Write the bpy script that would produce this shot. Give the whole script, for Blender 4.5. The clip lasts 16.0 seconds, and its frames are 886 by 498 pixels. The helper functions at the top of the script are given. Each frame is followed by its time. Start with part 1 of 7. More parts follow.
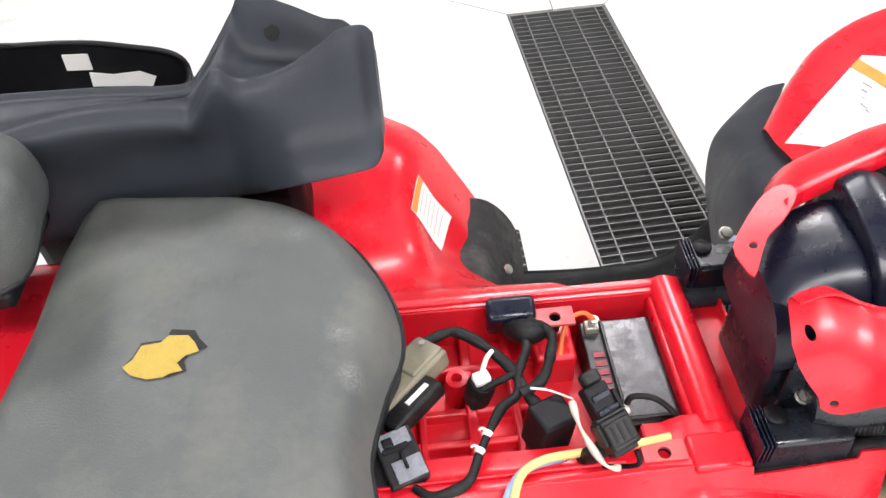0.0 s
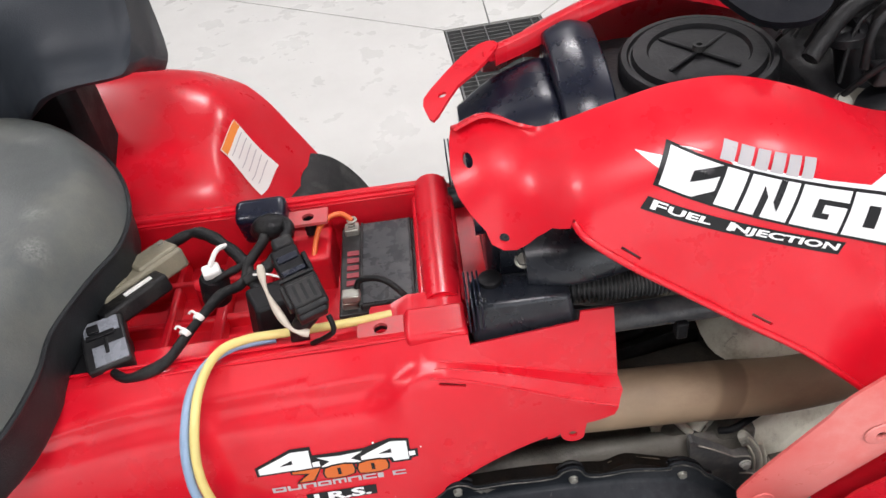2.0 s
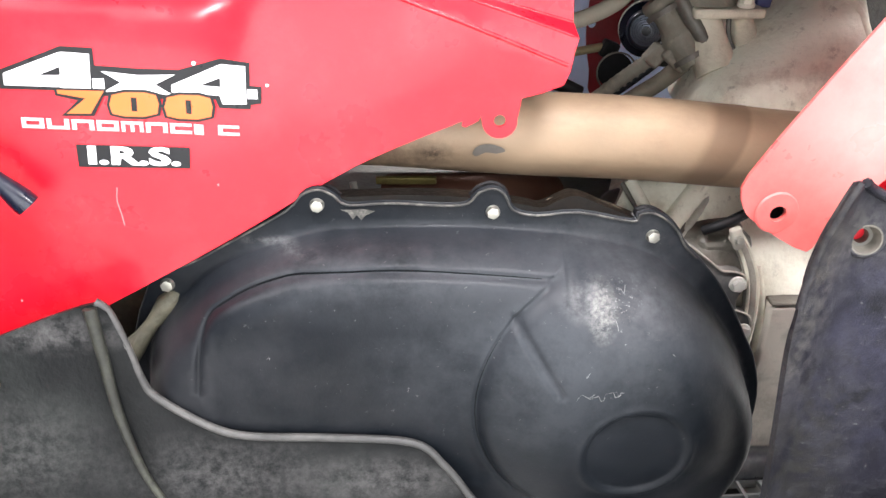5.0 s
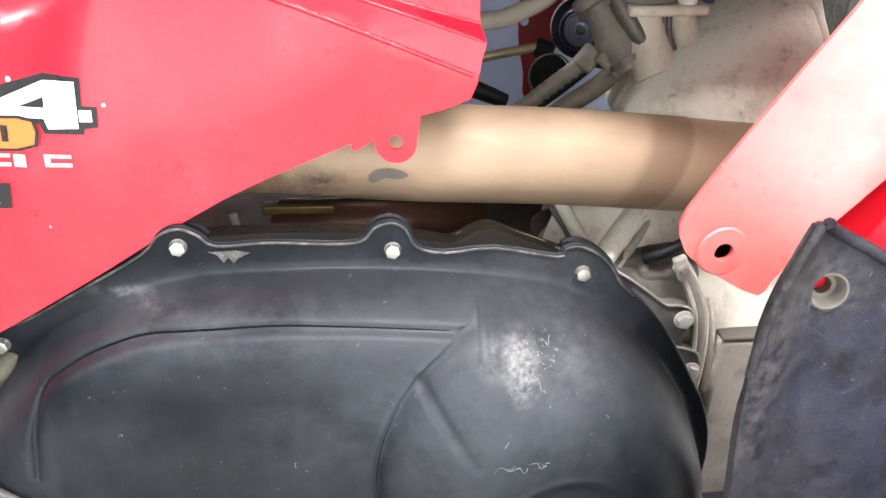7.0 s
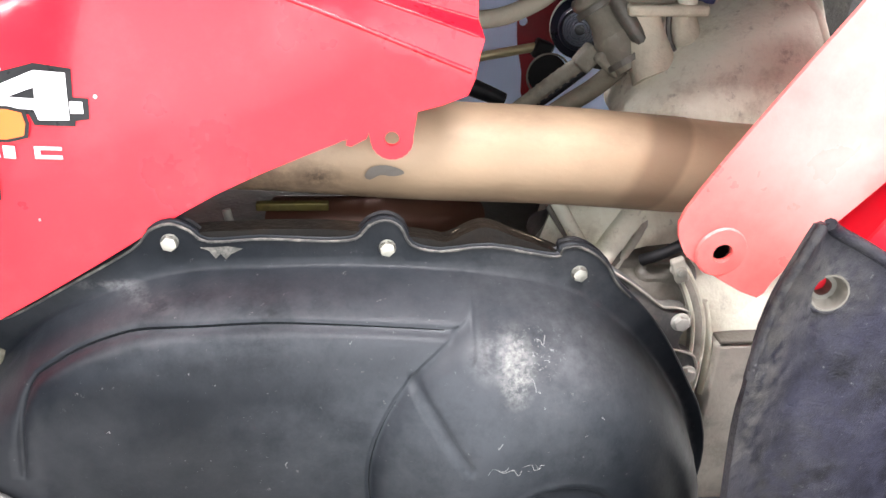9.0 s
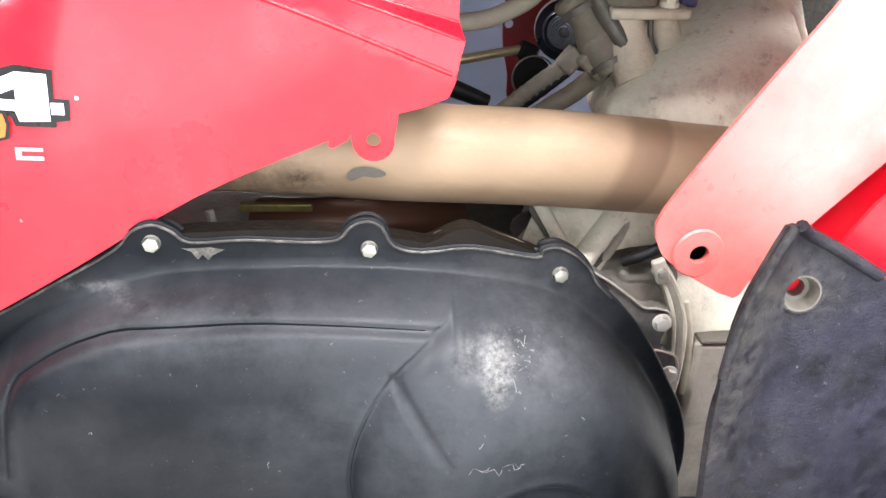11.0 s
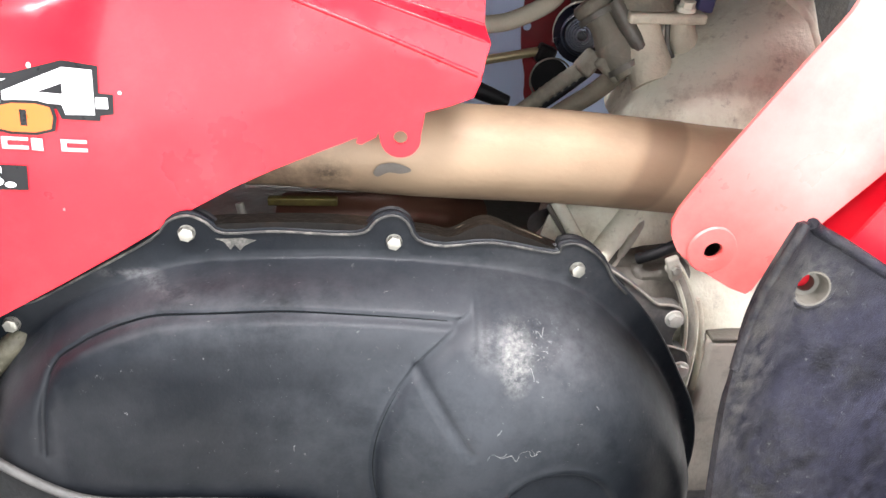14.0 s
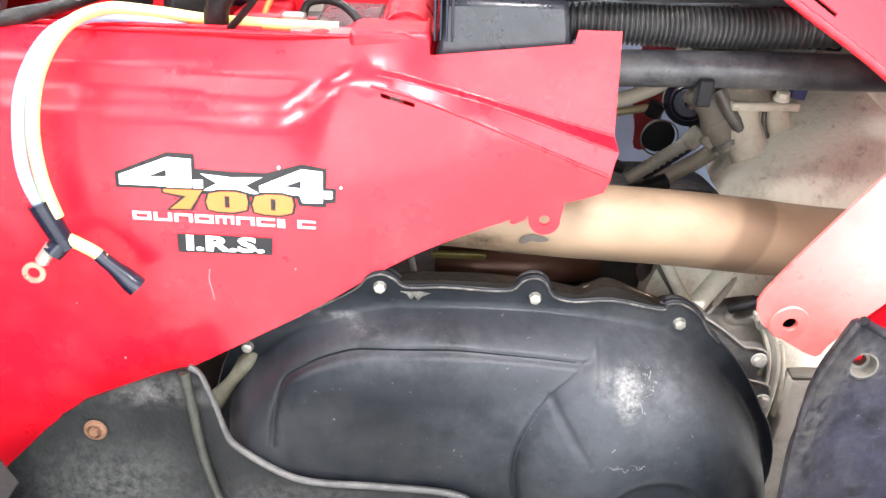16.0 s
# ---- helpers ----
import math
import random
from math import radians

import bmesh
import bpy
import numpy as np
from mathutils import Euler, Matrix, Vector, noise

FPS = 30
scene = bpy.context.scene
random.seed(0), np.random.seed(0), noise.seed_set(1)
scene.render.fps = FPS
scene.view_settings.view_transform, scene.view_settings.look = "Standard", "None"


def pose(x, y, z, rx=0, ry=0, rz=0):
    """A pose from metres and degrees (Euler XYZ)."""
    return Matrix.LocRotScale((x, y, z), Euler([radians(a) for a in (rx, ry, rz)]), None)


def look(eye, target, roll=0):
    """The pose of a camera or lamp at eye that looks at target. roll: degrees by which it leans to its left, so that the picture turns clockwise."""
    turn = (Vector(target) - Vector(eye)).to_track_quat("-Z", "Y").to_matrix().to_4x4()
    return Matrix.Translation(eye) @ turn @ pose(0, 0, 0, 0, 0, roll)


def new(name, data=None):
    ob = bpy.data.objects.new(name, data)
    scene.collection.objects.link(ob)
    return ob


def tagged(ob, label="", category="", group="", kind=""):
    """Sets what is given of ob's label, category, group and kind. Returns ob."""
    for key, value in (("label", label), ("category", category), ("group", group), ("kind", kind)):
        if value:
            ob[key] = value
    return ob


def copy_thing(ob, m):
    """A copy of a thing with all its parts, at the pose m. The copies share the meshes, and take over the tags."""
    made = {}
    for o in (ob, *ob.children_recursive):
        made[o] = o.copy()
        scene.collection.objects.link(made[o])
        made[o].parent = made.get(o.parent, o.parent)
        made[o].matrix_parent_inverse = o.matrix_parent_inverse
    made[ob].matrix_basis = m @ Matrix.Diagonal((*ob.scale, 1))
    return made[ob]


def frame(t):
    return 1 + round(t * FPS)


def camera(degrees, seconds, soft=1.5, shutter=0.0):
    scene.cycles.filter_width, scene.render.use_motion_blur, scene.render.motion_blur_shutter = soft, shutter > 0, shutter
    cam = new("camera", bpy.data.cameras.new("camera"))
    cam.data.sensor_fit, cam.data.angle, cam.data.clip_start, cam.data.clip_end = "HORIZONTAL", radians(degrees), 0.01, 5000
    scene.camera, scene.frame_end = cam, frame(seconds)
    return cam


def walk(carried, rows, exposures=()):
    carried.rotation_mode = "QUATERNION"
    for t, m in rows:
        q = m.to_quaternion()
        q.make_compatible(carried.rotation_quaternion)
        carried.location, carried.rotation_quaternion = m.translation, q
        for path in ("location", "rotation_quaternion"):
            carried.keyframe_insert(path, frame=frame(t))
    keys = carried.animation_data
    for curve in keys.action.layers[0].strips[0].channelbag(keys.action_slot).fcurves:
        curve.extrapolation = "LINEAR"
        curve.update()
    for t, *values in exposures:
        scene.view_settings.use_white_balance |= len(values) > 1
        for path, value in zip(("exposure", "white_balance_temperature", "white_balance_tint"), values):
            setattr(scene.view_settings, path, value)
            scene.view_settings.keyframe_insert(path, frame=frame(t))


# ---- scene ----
cam = camera(59.6, 16.0)
PATH = [
    (0, (-0.244, -0.511, 1.487), (-0.188, 0.862, 0.034), -3.6),
    (0.5, (-0.156, -0.545, 1.472), (0.084, 0.786, -0.001), -2.1),
    (1, (-0.018, -0.647, 1.421), (0.147, 0.778, 0.028), -2.7),
    (1.5, (0.065, -0.69, 1.375), (0.046, 0.805, 0.046), -5.6),
    (2, (0.091, -0.665, 1.285), (0.051, 0.845, -0.026), -9.0),
    (2.5, (0.1, -0.659, 1.128), (0.116, 0.852, -0.183), -7.9),
    (3, (0.122, -0.659, 0.933), (0.151, 1.005, -0.176), -5.3),
    (3.5, (0.124, -0.703, 0.834), (0.249, 1.047, -0.127), -2.1),
    (4, (0.109, -0.763, 0.794), (0.225, 1.018, -0.108), 0.3),
    (6.5, (0.149, -0.616, 0.741), (0.282, 1.14, -0.206), 2.6),
    (7, (0.164, -0.62, 0.742), (0.365, 1.14, -0.186), 1.6),
    (7.5, (0.164, -0.617, 0.742), (0.386, 1.147, -0.175), 1.8),
    (8, (0.159, -0.617, 0.742), (0.379, 1.151, -0.167), 2.0),
    (8.5, (0.16, -0.618, 0.741), (0.37, 1.154, -0.162), 1.9),
    (9, (0.165, -0.616, 0.737), (0.376, 1.146, -0.185), 2.4),
    (11.5, (0.171, -0.62, 0.739), (0.41, 1.142, -0.178), 2.7),
    (12, (0.17, -0.618, 0.738), (0.416, 1.144, -0.177), 2.7),
    (12.5, (0.173, -0.618, 0.734), (0.417, 1.144, -0.181), 2.8),
    (13, (0.173, -0.62, 0.734), (0.421, 1.137, -0.189), 3.2),
    (13.5, (0.166, -0.623, 0.737), (0.396, 1.137, -0.184), 3.4),
    (14, (0.16, -0.637, 0.743), (0.371, 1.127, -0.175), 3.3),
    (14.5, (0.145, -0.666, 0.754), (0.33, 1.094, -0.179), 3.4),
    (15, (0.128, -0.688, 0.757), (0.303, 1.052, -0.214), 5.7),
    (15.5, (0.112, -0.73, 0.779), (0.12, 1.032, -0.166), 3.7),
    (16, (0.107, -0.734, 0.865), (0.097, 1.008, -0.117), 1.8),
]
EXPOSURES = [(0.0, 0.32), (0.5, 0.0), (1.0, -0.15), (2.0, -0.25), (2.5, -0.45), (3.0, -0.1), (3.5, 0.38), (4.0, 1.02), (6.5, 1.45), (9.0, 1.52), (15.5, 1.52), (16.0, 1.78)]
walk(cam, [(t, look(eye, target, roll)) for t, eye, target, roll in PATH], EXPOSURES)
LAMP_POWER, DOOR_POWER = 70, 140

# ---- light ----
world = bpy.data.worlds.new("world")
scene.world = world
world.use_nodes = True
world.node_tree.nodes["Background"].inputs[0].default_value = (0.9, 0.95, 1.0, 1)
world.node_tree.nodes["Background"].inputs[1].default_value = 0.3


def area_lamp(x, y, z, w, h, power, colour=(1.0, 0.955, 1.0), turn=(0, 0, 0)):
    d = bpy.data.lights.new("ceiling_light", "AREA")
    d.shape, d.size, d.size_y, d.energy, d.color = "RECTANGLE", w, h, power, colour
    ob = new("area_lamp_light", d)
    ob.matrix_world = pose(x, y, z, *turn)
    return ob


LAMPS = [(-2.2, -1.6), (0.6, -1.6), (3.4, -1.6), (-2.2, 2.3), (0.6, 2.3), (3.4, 2.3)]
for lx, ly in LAMPS:
    area_lamp(lx, ly, 3.52, 1.2, 0.5, LAMP_POWER)


# Daylight of an unseen bay door, added to light the sides facing the camera.
area_lamp(1.75, -4.45, 1.6, 6.1, 2.9, DOOR_POWER, (0.95, 0.965, 1.0), (90, 0, 0))


# ---- materials ----
def mat(name, colour, rough=0.5, metal=0.0, vary=0.12, scale=18.0, fine=220.0, bump=0.15, dirt=None, dirt_amount=0.0,
        dirt_scale=9.0, coat=0.0, spec=0.5, rough_vary=0.12, stretch=(1, 1, 1), seed=0.0):
    m = bpy.data.materials.new(name)
    m.use_nodes = True
    nt = m.node_tree
    n, l = nt.nodes, nt.links
    b = n["Principled BSDF"]
    b.inputs["Metallic"].default_value = metal
    b.inputs["Coat Weight"].default_value = coat
    b.inputs["Coat Roughness"].default_value = 0.12
    b.inputs["Specular IOR Level"].default_value = spec
    co = n.new("ShaderNodeTexCoord")
    mp = n.new("ShaderNodeMapping")
    mp.inputs["Scale"].default_value = stretch
    mp.inputs["Location"].default_value = (seed, seed * 0.7, seed * 0.3)
    l.new(co.outputs["Object"], mp.inputs[0])

    def noise_tex(s, detail=5.0, r=0.6):
        t = n.new("ShaderNodeTexNoise")
        t.inputs["Scale"].default_value, t.inputs["Detail"].default_value, t.inputs["Roughness"].default_value = s, detail, r
        l.new(mp.outputs[0], t.inputs["Vector"])
        return t

    big, small = noise_tex(scale), noise_tex(fine, 3.0)
    dark = [c * (1 - vary) for c in colour]
    light = [min(1.0, c * (1 + vary)) for c in colour]
    mix = n.new("ShaderNodeMix")
    mix.data_type = "RGBA"
    mix.inputs[6].default_value, mix.inputs[7].default_value = (*dark, 1), (*light, 1)
    l.new(big.outputs[0], mix.inputs[0])
    last = mix.outputs[2]
    if dirt:
        d = noise_tex(dirt_scale, 8.0, 0.7)
        ramp = n.new("ShaderNodeMapRange")
        ramp.inputs[1].default_value, ramp.inputs[2].default_value = 0.48, 0.72
        ramp.inputs[3].default_value, ramp.inputs[4].default_value = 0.0, dirt_amount
        l.new(d.outputs[0], ramp.inputs[0])
        dm = n.new("ShaderNodeMix")
        dm.data_type = "RGBA"
        dm.inputs[7].default_value = (*dirt, 1)
        l.new(ramp.outputs[0], dm.inputs[0])
        l.new(last, dm.inputs[6])
        last = dm.outputs[2]
    l.new(last, b.inputs["Base Color"])
    rr = n.new("ShaderNodeMapRange")
    rr.inputs[1].default_value, rr.inputs[2].default_value = 0.3, 0.7
    rr.inputs[3].default_value, rr.inputs[4].default_value = max(0.03, rough - rough_vary), min(1, rough + rough_vary)
    l.new(noise_tex(scale * 2.3).outputs[0], rr.inputs[0])
    l.new(rr.outputs[0], b.inputs["Roughness"])
    if bump:
        bp = n.new("ShaderNodeBump")
        bp.inputs["Strength"].default_value, bp.inputs["Distance"].default_value = bump, 0.002
        l.new(small.outputs[0], bp.inputs["Height"])
        l.new(bp.outputs[0], b.inputs["Normal"])
    return m


RED = mat("red_plastic", (0.60, 0.006, 0.018), 0.32, vary=0.09, scale=6, bump=0.03, coat=0.16, dirt=(0.62, 0.10, 0.11), dirt_amount=0.12, dirt_scale=26, spec=0.35)
RED_IN = mat("red_plastic_matt", (0.62, 0.007, 0.019), 0.42, vary=0.12, scale=9, bump=0.08, dirt=(0.30, 0.03, 0.03), dirt_amount=0.4, dirt_scale=22)
PINK = mat("faded_red_plastic", (0.74, 0.125, 0.115), 0.36, vary=0.1, scale=7, bump=0.06, dirt=(0.78, 0.36, 0.32), dirt_amount=0.40, dirt_scale=6)
BLACK = mat("black_plastic", (0.006, 0.006, 0.007), 0.5, vary=0.3, scale=12, bump=0.25, dirt=(0.028, 0.028, 0.028), dirt_amount=0.3, spec=0.22)
GLOSS = mat("glossy_black_plastic", (0.006, 0.0080, 0.018), 0.30, vary=0.25, scale=10, bump=0.06, dirt=(0.02, 0.02, 0.024), dirt_amount=0.3, spec=0.42)
SATIN = mat("satin_black_panel", (0.0075, 0.0085, 0.012), 0.55, vary=0.3, scale=20, bump=0.2, dirt=(0.03, 0.03, 0.032), dirt_amount=0.4, spec=0.12)
SHROUD = mat("dusty_glossy_black_plastic", (0.010, 0.012, 0.017), 0.30, vary=0.4, scale=16, bump=0.12, dirt=(0.055, 0.058, 0.066), dirt_amount=0.6, dirt_scale=12, spec=0.5)
COVER = mat("worn_black_plastic", (0.0036, 0.0052, 0.0076), 0.46, vary=0.45, scale=7, fine=420, bump=0.07, dirt=(0.034, 0.035, 0.038), dirt_amount=0.5, dirt_scale=5, rough_vary=0.14, spec=0.16)
MUD = mat("dusty_black_plastic", (0.0065, 0.0072, 0.0075), 0.5, vary=0.5, scale=7, bump=0.3, dirt=(0.036, 0.040, 0.037), dirt_amount=0.5, dirt_scale=7, spec=0.16)
GUARD = mat("dusty_blue_black_plastic", (0.0065, 0.0065, 0.0105), 0.5, vary=0.6, scale=22, fine=900, bump=0.45, dirt=(0.034, 0.034, 0.040), dirt_amount=0.9, dirt_scale=48, spec=0.24)
MUD_GREY = mat("dusty_grey_plastic", (0.02, 0.02, 0.02), 0.62, vary=0.4, scale=14, bump=0.35, dirt=(0.11, 0.108, 0.10), dirt_amount=0.7, dirt_scale=12, spec=0.25)
FADED = mat("faded_red_bracket", (0.50, 0.07, 0.075), 0.5, vary=0.15, scale=30, bump=0.08, dirt=(0.26, 0.13, 0.115), dirt_amount=0.7, dirt_scale=40)
VINYL = mat("grey_seat_vinyl", (0.074, 0.082, 0.079), 0.50, vary=0.36, scale=5.0, fine=420, bump=0.3, dirt=(0.155, 0.155, 0.13), dirt_amount=0.6, dirt_scale=6, spec=0.35, rough_vary=0.18)
VINYL_SIDE = mat("dark_seat_vinyl", (0.014, 0.016, 0.018), 0.5, vary=0.16, scale=8, fine=500, bump=0.3, dirt=(0.05, 0.05, 0.048), dirt_amount=0.3, spec=0.25)
BLUEGREY = mat("slate_black_plastic", (0.024, 0.0285, 0.035), 0.5, vary=0.15, scale=6, fine=500, bump=0.2, dirt=(0.035, 0.038, 0.042), dirt_amount=0.25, spec=0.3)
FOAM = mat("yellow_foam", (0.40, 0.29, 0.055), 0.9, vary=0.35, scale=40, fine=300, bump=0.9, dirt=(0.20, 0.12, 0.04), dirt_amount=0.5, dirt_scale=40)
BRONZE = mat("heat_tinted_steel", (0.300, 0.212, 0.136), 0.56, metal=0.12, vary=0.3, scale=7, bump=0.08, dirt=(0.20, 0.13, 0.085), dirt_amount=0.6, dirt_scale=13, stretch=(1, 1.6, 1.6))
BRONZE_DARK = mat("burnt_steel", (0.10, 0.042, 0.026), 0.42, metal=0.35, vary=0.25, scale=9, bump=0.1, dirt=(0.10, 0.06, 0.04), dirt_amount=0.5)
CAST = mat("dusty_cast_aluminium", (0.86, 0.86, 0.72), 0.7, metal=0.0, vary=0.14, scale=9, bump=0.4, dirt=(0.54, 0.48, 0.35), dirt_amount=0.7, dirt_scale=11)
CAST_MID = mat("dirty_cast_aluminium", (0.42, 0.40, 0.34), 0.6, metal=0.1, vary=0.25, scale=30, bump=0.4, dirt=(0.12, 0.11, 0.09), dirt_amount=0.7, dirt_scale=30)
CAST_DARK = mat("oily_cast_metal", (0.13, 0.12, 0.10), 0.5, metal=0.2, vary=0.35, scale=15, bump=0.4, dirt=(0.025, 0.023, 0.02), dirt_amount=0.85, dirt_scale=14)
STEEL = mat("zinc_steel", (0.38, 0.375, 0.33), 0.38, metal=0.6, vary=0.15, scale=60, bump=0.1, dirt=(0.25, 0.22, 0.17), dirt_amount=0.4, dirt_scale=80)
RUST = mat("rusty_steel", (0.12, 0.06, 0.032), 0.8, metal=0.2, vary=0.4, scale=90, bump=0.5)
FRAME = mat("black_painted_steel", (0.022, 0.024, 0.029), 0.34, vary=0.3, scale=14, bump=0.08, dirt=(0.16, 0.155, 0.145), dirt_amount=0.65, dirt_scale=12, spec=0.3)
RUBBER = mat("tyre_rubber", (0.022, 0.022, 0.022), 0.75, vary=0.3, scale=14, bump=0.4, dirt=(0.12, 0.115, 0.10), dirt_amount=0.5)
TAPE = mat("black_loom_tape", (0.006, 0.006, 0.0065), 0.5, vary=0.4, scale=60, bump=0.5, dirt=(0.04, 0.038, 0.034), dirt_amount=0.5, dirt_scale=40, spec=0.25)
TAN = mat("dusty_olive_box", (0.20, 0.18, 0.125), 0.6, vary=0.25, scale=25, bump=0.25, dirt=(0.09, 0.085, 0.07), dirt_amount=0.6, dirt_scale=18)
CASE = mat("battery_case_black", (0.007, 0.007, 0.0075), 0.36, vary=0.4, scale=20, bump=0.12, dirt=(0.07, 0.068, 0.066), dirt_amount=0.6, dirt_scale=16, spec=0.3)
CONN = mat("grey_black_connector", (0.012, 0.012, 0.013), 0.45, vary=0.3, scale=30, bump=0.2, dirt=(0.06, 0.057, 0.05), dirt_amount=0.5, dirt_scale=20, spec=0.25)
YELLOW = mat("yellow_insulation", (0.70, 0.57, 0.20), 0.42, vary=0.08, scale=30, bump=0.05, dirt=(0.5, 0.42, 0.2), dirt_amount=0.3)
BLUE = mat("grey_blue_insulation", (0.24, 0.34, 0.48), 0.45, vary=0.08, scale=30, bump=0.05)
ORANGE_W = mat("orange_insulation", (0.75, 0.14, 0.03), 0.45, vary=0.1, scale=40, bump=0.03)
WHITE_W = mat("white_insulation", (0.72, 0.70, 0.66), 0.5, vary=0.1, scale=40, bump=0.03)
REDW = mat("red_insulation", (0.55, 0.03, 0.02), 0.45, vary=0.1, scale=40, bump=0.03)
GREENW = mat("green_insulation", (0.05, 0.35, 0.12), 0.45, vary=0.1, scale=40, bump=0.03)
PAPER = mat("white_label", (0.80, 0.79, 0.75), 0.45, vary=0.03, scale=20, bump=0.03)
BARS = mat("grey_print", (0.30, 0.30, 0.30), 0.5, vary=0.1, scale=60, bump=0)
LABEL_O = mat("orange_print", (0.80, 0.25, 0.04), 0.45, vary=0.05, scale=30, bump=0.02)
D_WHITE = mat("white_decal", (0.80, 0.80, 0.79), 0.35, vary=0.04, scale=30, bump=0.02)
D_BLACK = mat("black_decal", (0.014, 0.014, 0.015), 0.35, vary=0.1, scale=30, bump=0.02, spec=0.2)
D_ORANGE = mat("orange_decal", (0.56, 0.115, 0.012), 0.35, vary=0.05, scale=30, bump=0.02)
D_GREY = mat("silver_decal", (0.42, 0.40, 0.41), 0.35, vary=0.05, scale=30, bump=0.02)
CONCRETE = mat("pale_sealed_concrete", (0.60, 0.60, 0.57), 0.34, vary=0.09, scale=2.6, fine=90, bump=0.12, dirt=(0.50, 0.50, 0.47), dirt_amount=0.35, dirt_scale=3, rough_vary=0.16)
JOINT = mat("dark_joint", (0.09, 0.09, 0.085), 0.8, bump=0.3)
GALV = mat("galvanised_steel", (0.21, 0.215, 0.21), 0.45, metal=0.5, vary=0.25, scale=20, bump=0.15, dirt=(0.12, 0.12, 0.11), dirt_amount=0.5)
PIT = mat("dark_drain", (0.012, 0.012, 0.012), 0.5, bump=0.3)
WALLM = mat("grey_wall_paint", (0.34, 0.345, 0.35), 0.6, vary=0.08, scale=1.5, bump=0.1)
CEILM = mat("grey_ceiling_sheet", (0.36, 0.36, 0.36), 0.6, vary=0.06, scale=1.2, bump=0.1)
GLOW = bpy.data.materials.new("lamp_diffuser")
GLOW.use_nodes = True
GLOW.node_tree.nodes["Principled BSDF"].inputs["Emission Color"].default_value = (1, 0.97, 0.93, 1)
GLOW.node_tree.nodes["Principled BSDF"].inputs["Emission Strength"].default_value = 8



def worn(material, spots):
    """Soft patches mixed into a material's colour: centre, reach, colour, amount, grain and two noise limits of each.
    """
    nt = material.node_tree
    n, l = nt.nodes, nt.links
    b = n["Principled BSDF"]
    co = n.new("ShaderNodeTexCoord")
    for centre, reach, colour, amount, grain, *limits in spots:
        low, high = limits or (0.38, 0.66)
        sub = n.new("ShaderNodeVectorMath")
        sub.operation = "SUBTRACT"
        sub.inputs[1].default_value = centre
        l.new(co.outputs["Object"], sub.inputs[0])
        div = n.new("ShaderNodeVectorMath")
        div.operation = "DIVIDE"
        div.inputs[1].default_value = reach
        l.new(sub.outputs[0], div.inputs[0])
        size = n.new("ShaderNodeVectorMath")
        size.operation = "LENGTH"
        l.new(div.outputs[0], size.inputs[0])
        near = n.new("ShaderNodeMapRange")
        near.inputs[1].default_value, near.inputs[2].default_value = 1.0, 0.15
        l.new(size.outputs["Value"], near.inputs[0])
        noise = n.new("ShaderNodeTexNoise")
        noise.inputs["Scale"].default_value, noise.inputs["Detail"].default_value, noise.inputs["Roughness"].default_value = grain, 7, 0.75
        l.new(co.outputs["Object"], noise.inputs["Vector"])
        cut = n.new("ShaderNodeMapRange")
        cut.inputs[1].default_value, cut.inputs[2].default_value, cut.inputs[4].default_value = low, high, amount
        l.new(noise.outputs[0], cut.inputs[0])
        both = n.new("ShaderNodeMath")
        both.operation = "MULTIPLY"
        l.new(near.outputs[0], both.inputs[0])
        l.new(cut.outputs[0], both.inputs[1])
        mix = n.new("ShaderNodeMix")
        mix.data_type = "RGBA"
        mix.inputs[7].default_value = (*colour, 1)
        l.new(both.outputs[0], mix.inputs[0])
        l.new(b.inputs["Base Color"].links[0].from_socket, mix.inputs[6])
        l.new(mix.outputs[2], b.inputs["Base Color"])


def banded(material, x0, x1, lean, z0, colour, amount):
    """A darker band across a pipe that runs along x, leaning with height."""
    nt = material.node_tree
    n, l = nt.nodes, nt.links
    b = n["Principled BSDF"]
    co, xyz = n.new("ShaderNodeTexCoord"), n.new("ShaderNodeSeparateXYZ")
    l.new(co.outputs["Object"], xyz.inputs[0])
    mul, add = n.new("ShaderNodeMath"), n.new("ShaderNodeMath")
    mul.operation, mul.inputs[1].default_value = "MULTIPLY", -lean
    l.new(xyz.outputs[2], mul.inputs[0])
    l.new(xyz.outputs[0], add.inputs[0])
    l.new(mul.outputs[0], add.inputs[1])
    last = None
    for a, d in ((x0, 0.012), (x1, -0.006)):
        m = n.new("ShaderNodeMapRange")
        m.interpolation_type = "SMOOTHSTEP"
        m.inputs[1].default_value, m.inputs[2].default_value = a - lean * z0, a + d - lean * z0
        l.new(add.outputs[0], m.inputs[0])
        if last is None:
            last = m.outputs[0]
        else:
            p = n.new("ShaderNodeMath")
            p.operation = "MULTIPLY"
            l.new(last, p.inputs[0])
            l.new(m.outputs[0], p.inputs[1])
            last = p.outputs[0]
    k = n.new("ShaderNodeMath")
    k.operation, k.inputs[1].default_value = "MULTIPLY", amount
    l.new(last, k.inputs[0])
    mix = n.new("ShaderNodeMix")
    mix.data_type = "RGBA"
    mix.inputs[7].default_value = (*colour, 1)
    l.new(k.outputs[0], mix.inputs[0])
    l.new(b.inputs["Base Color"].links[0].from_socket, mix.inputs[6])
    l.new(mix.outputs[2], b.inputs["Base Color"])


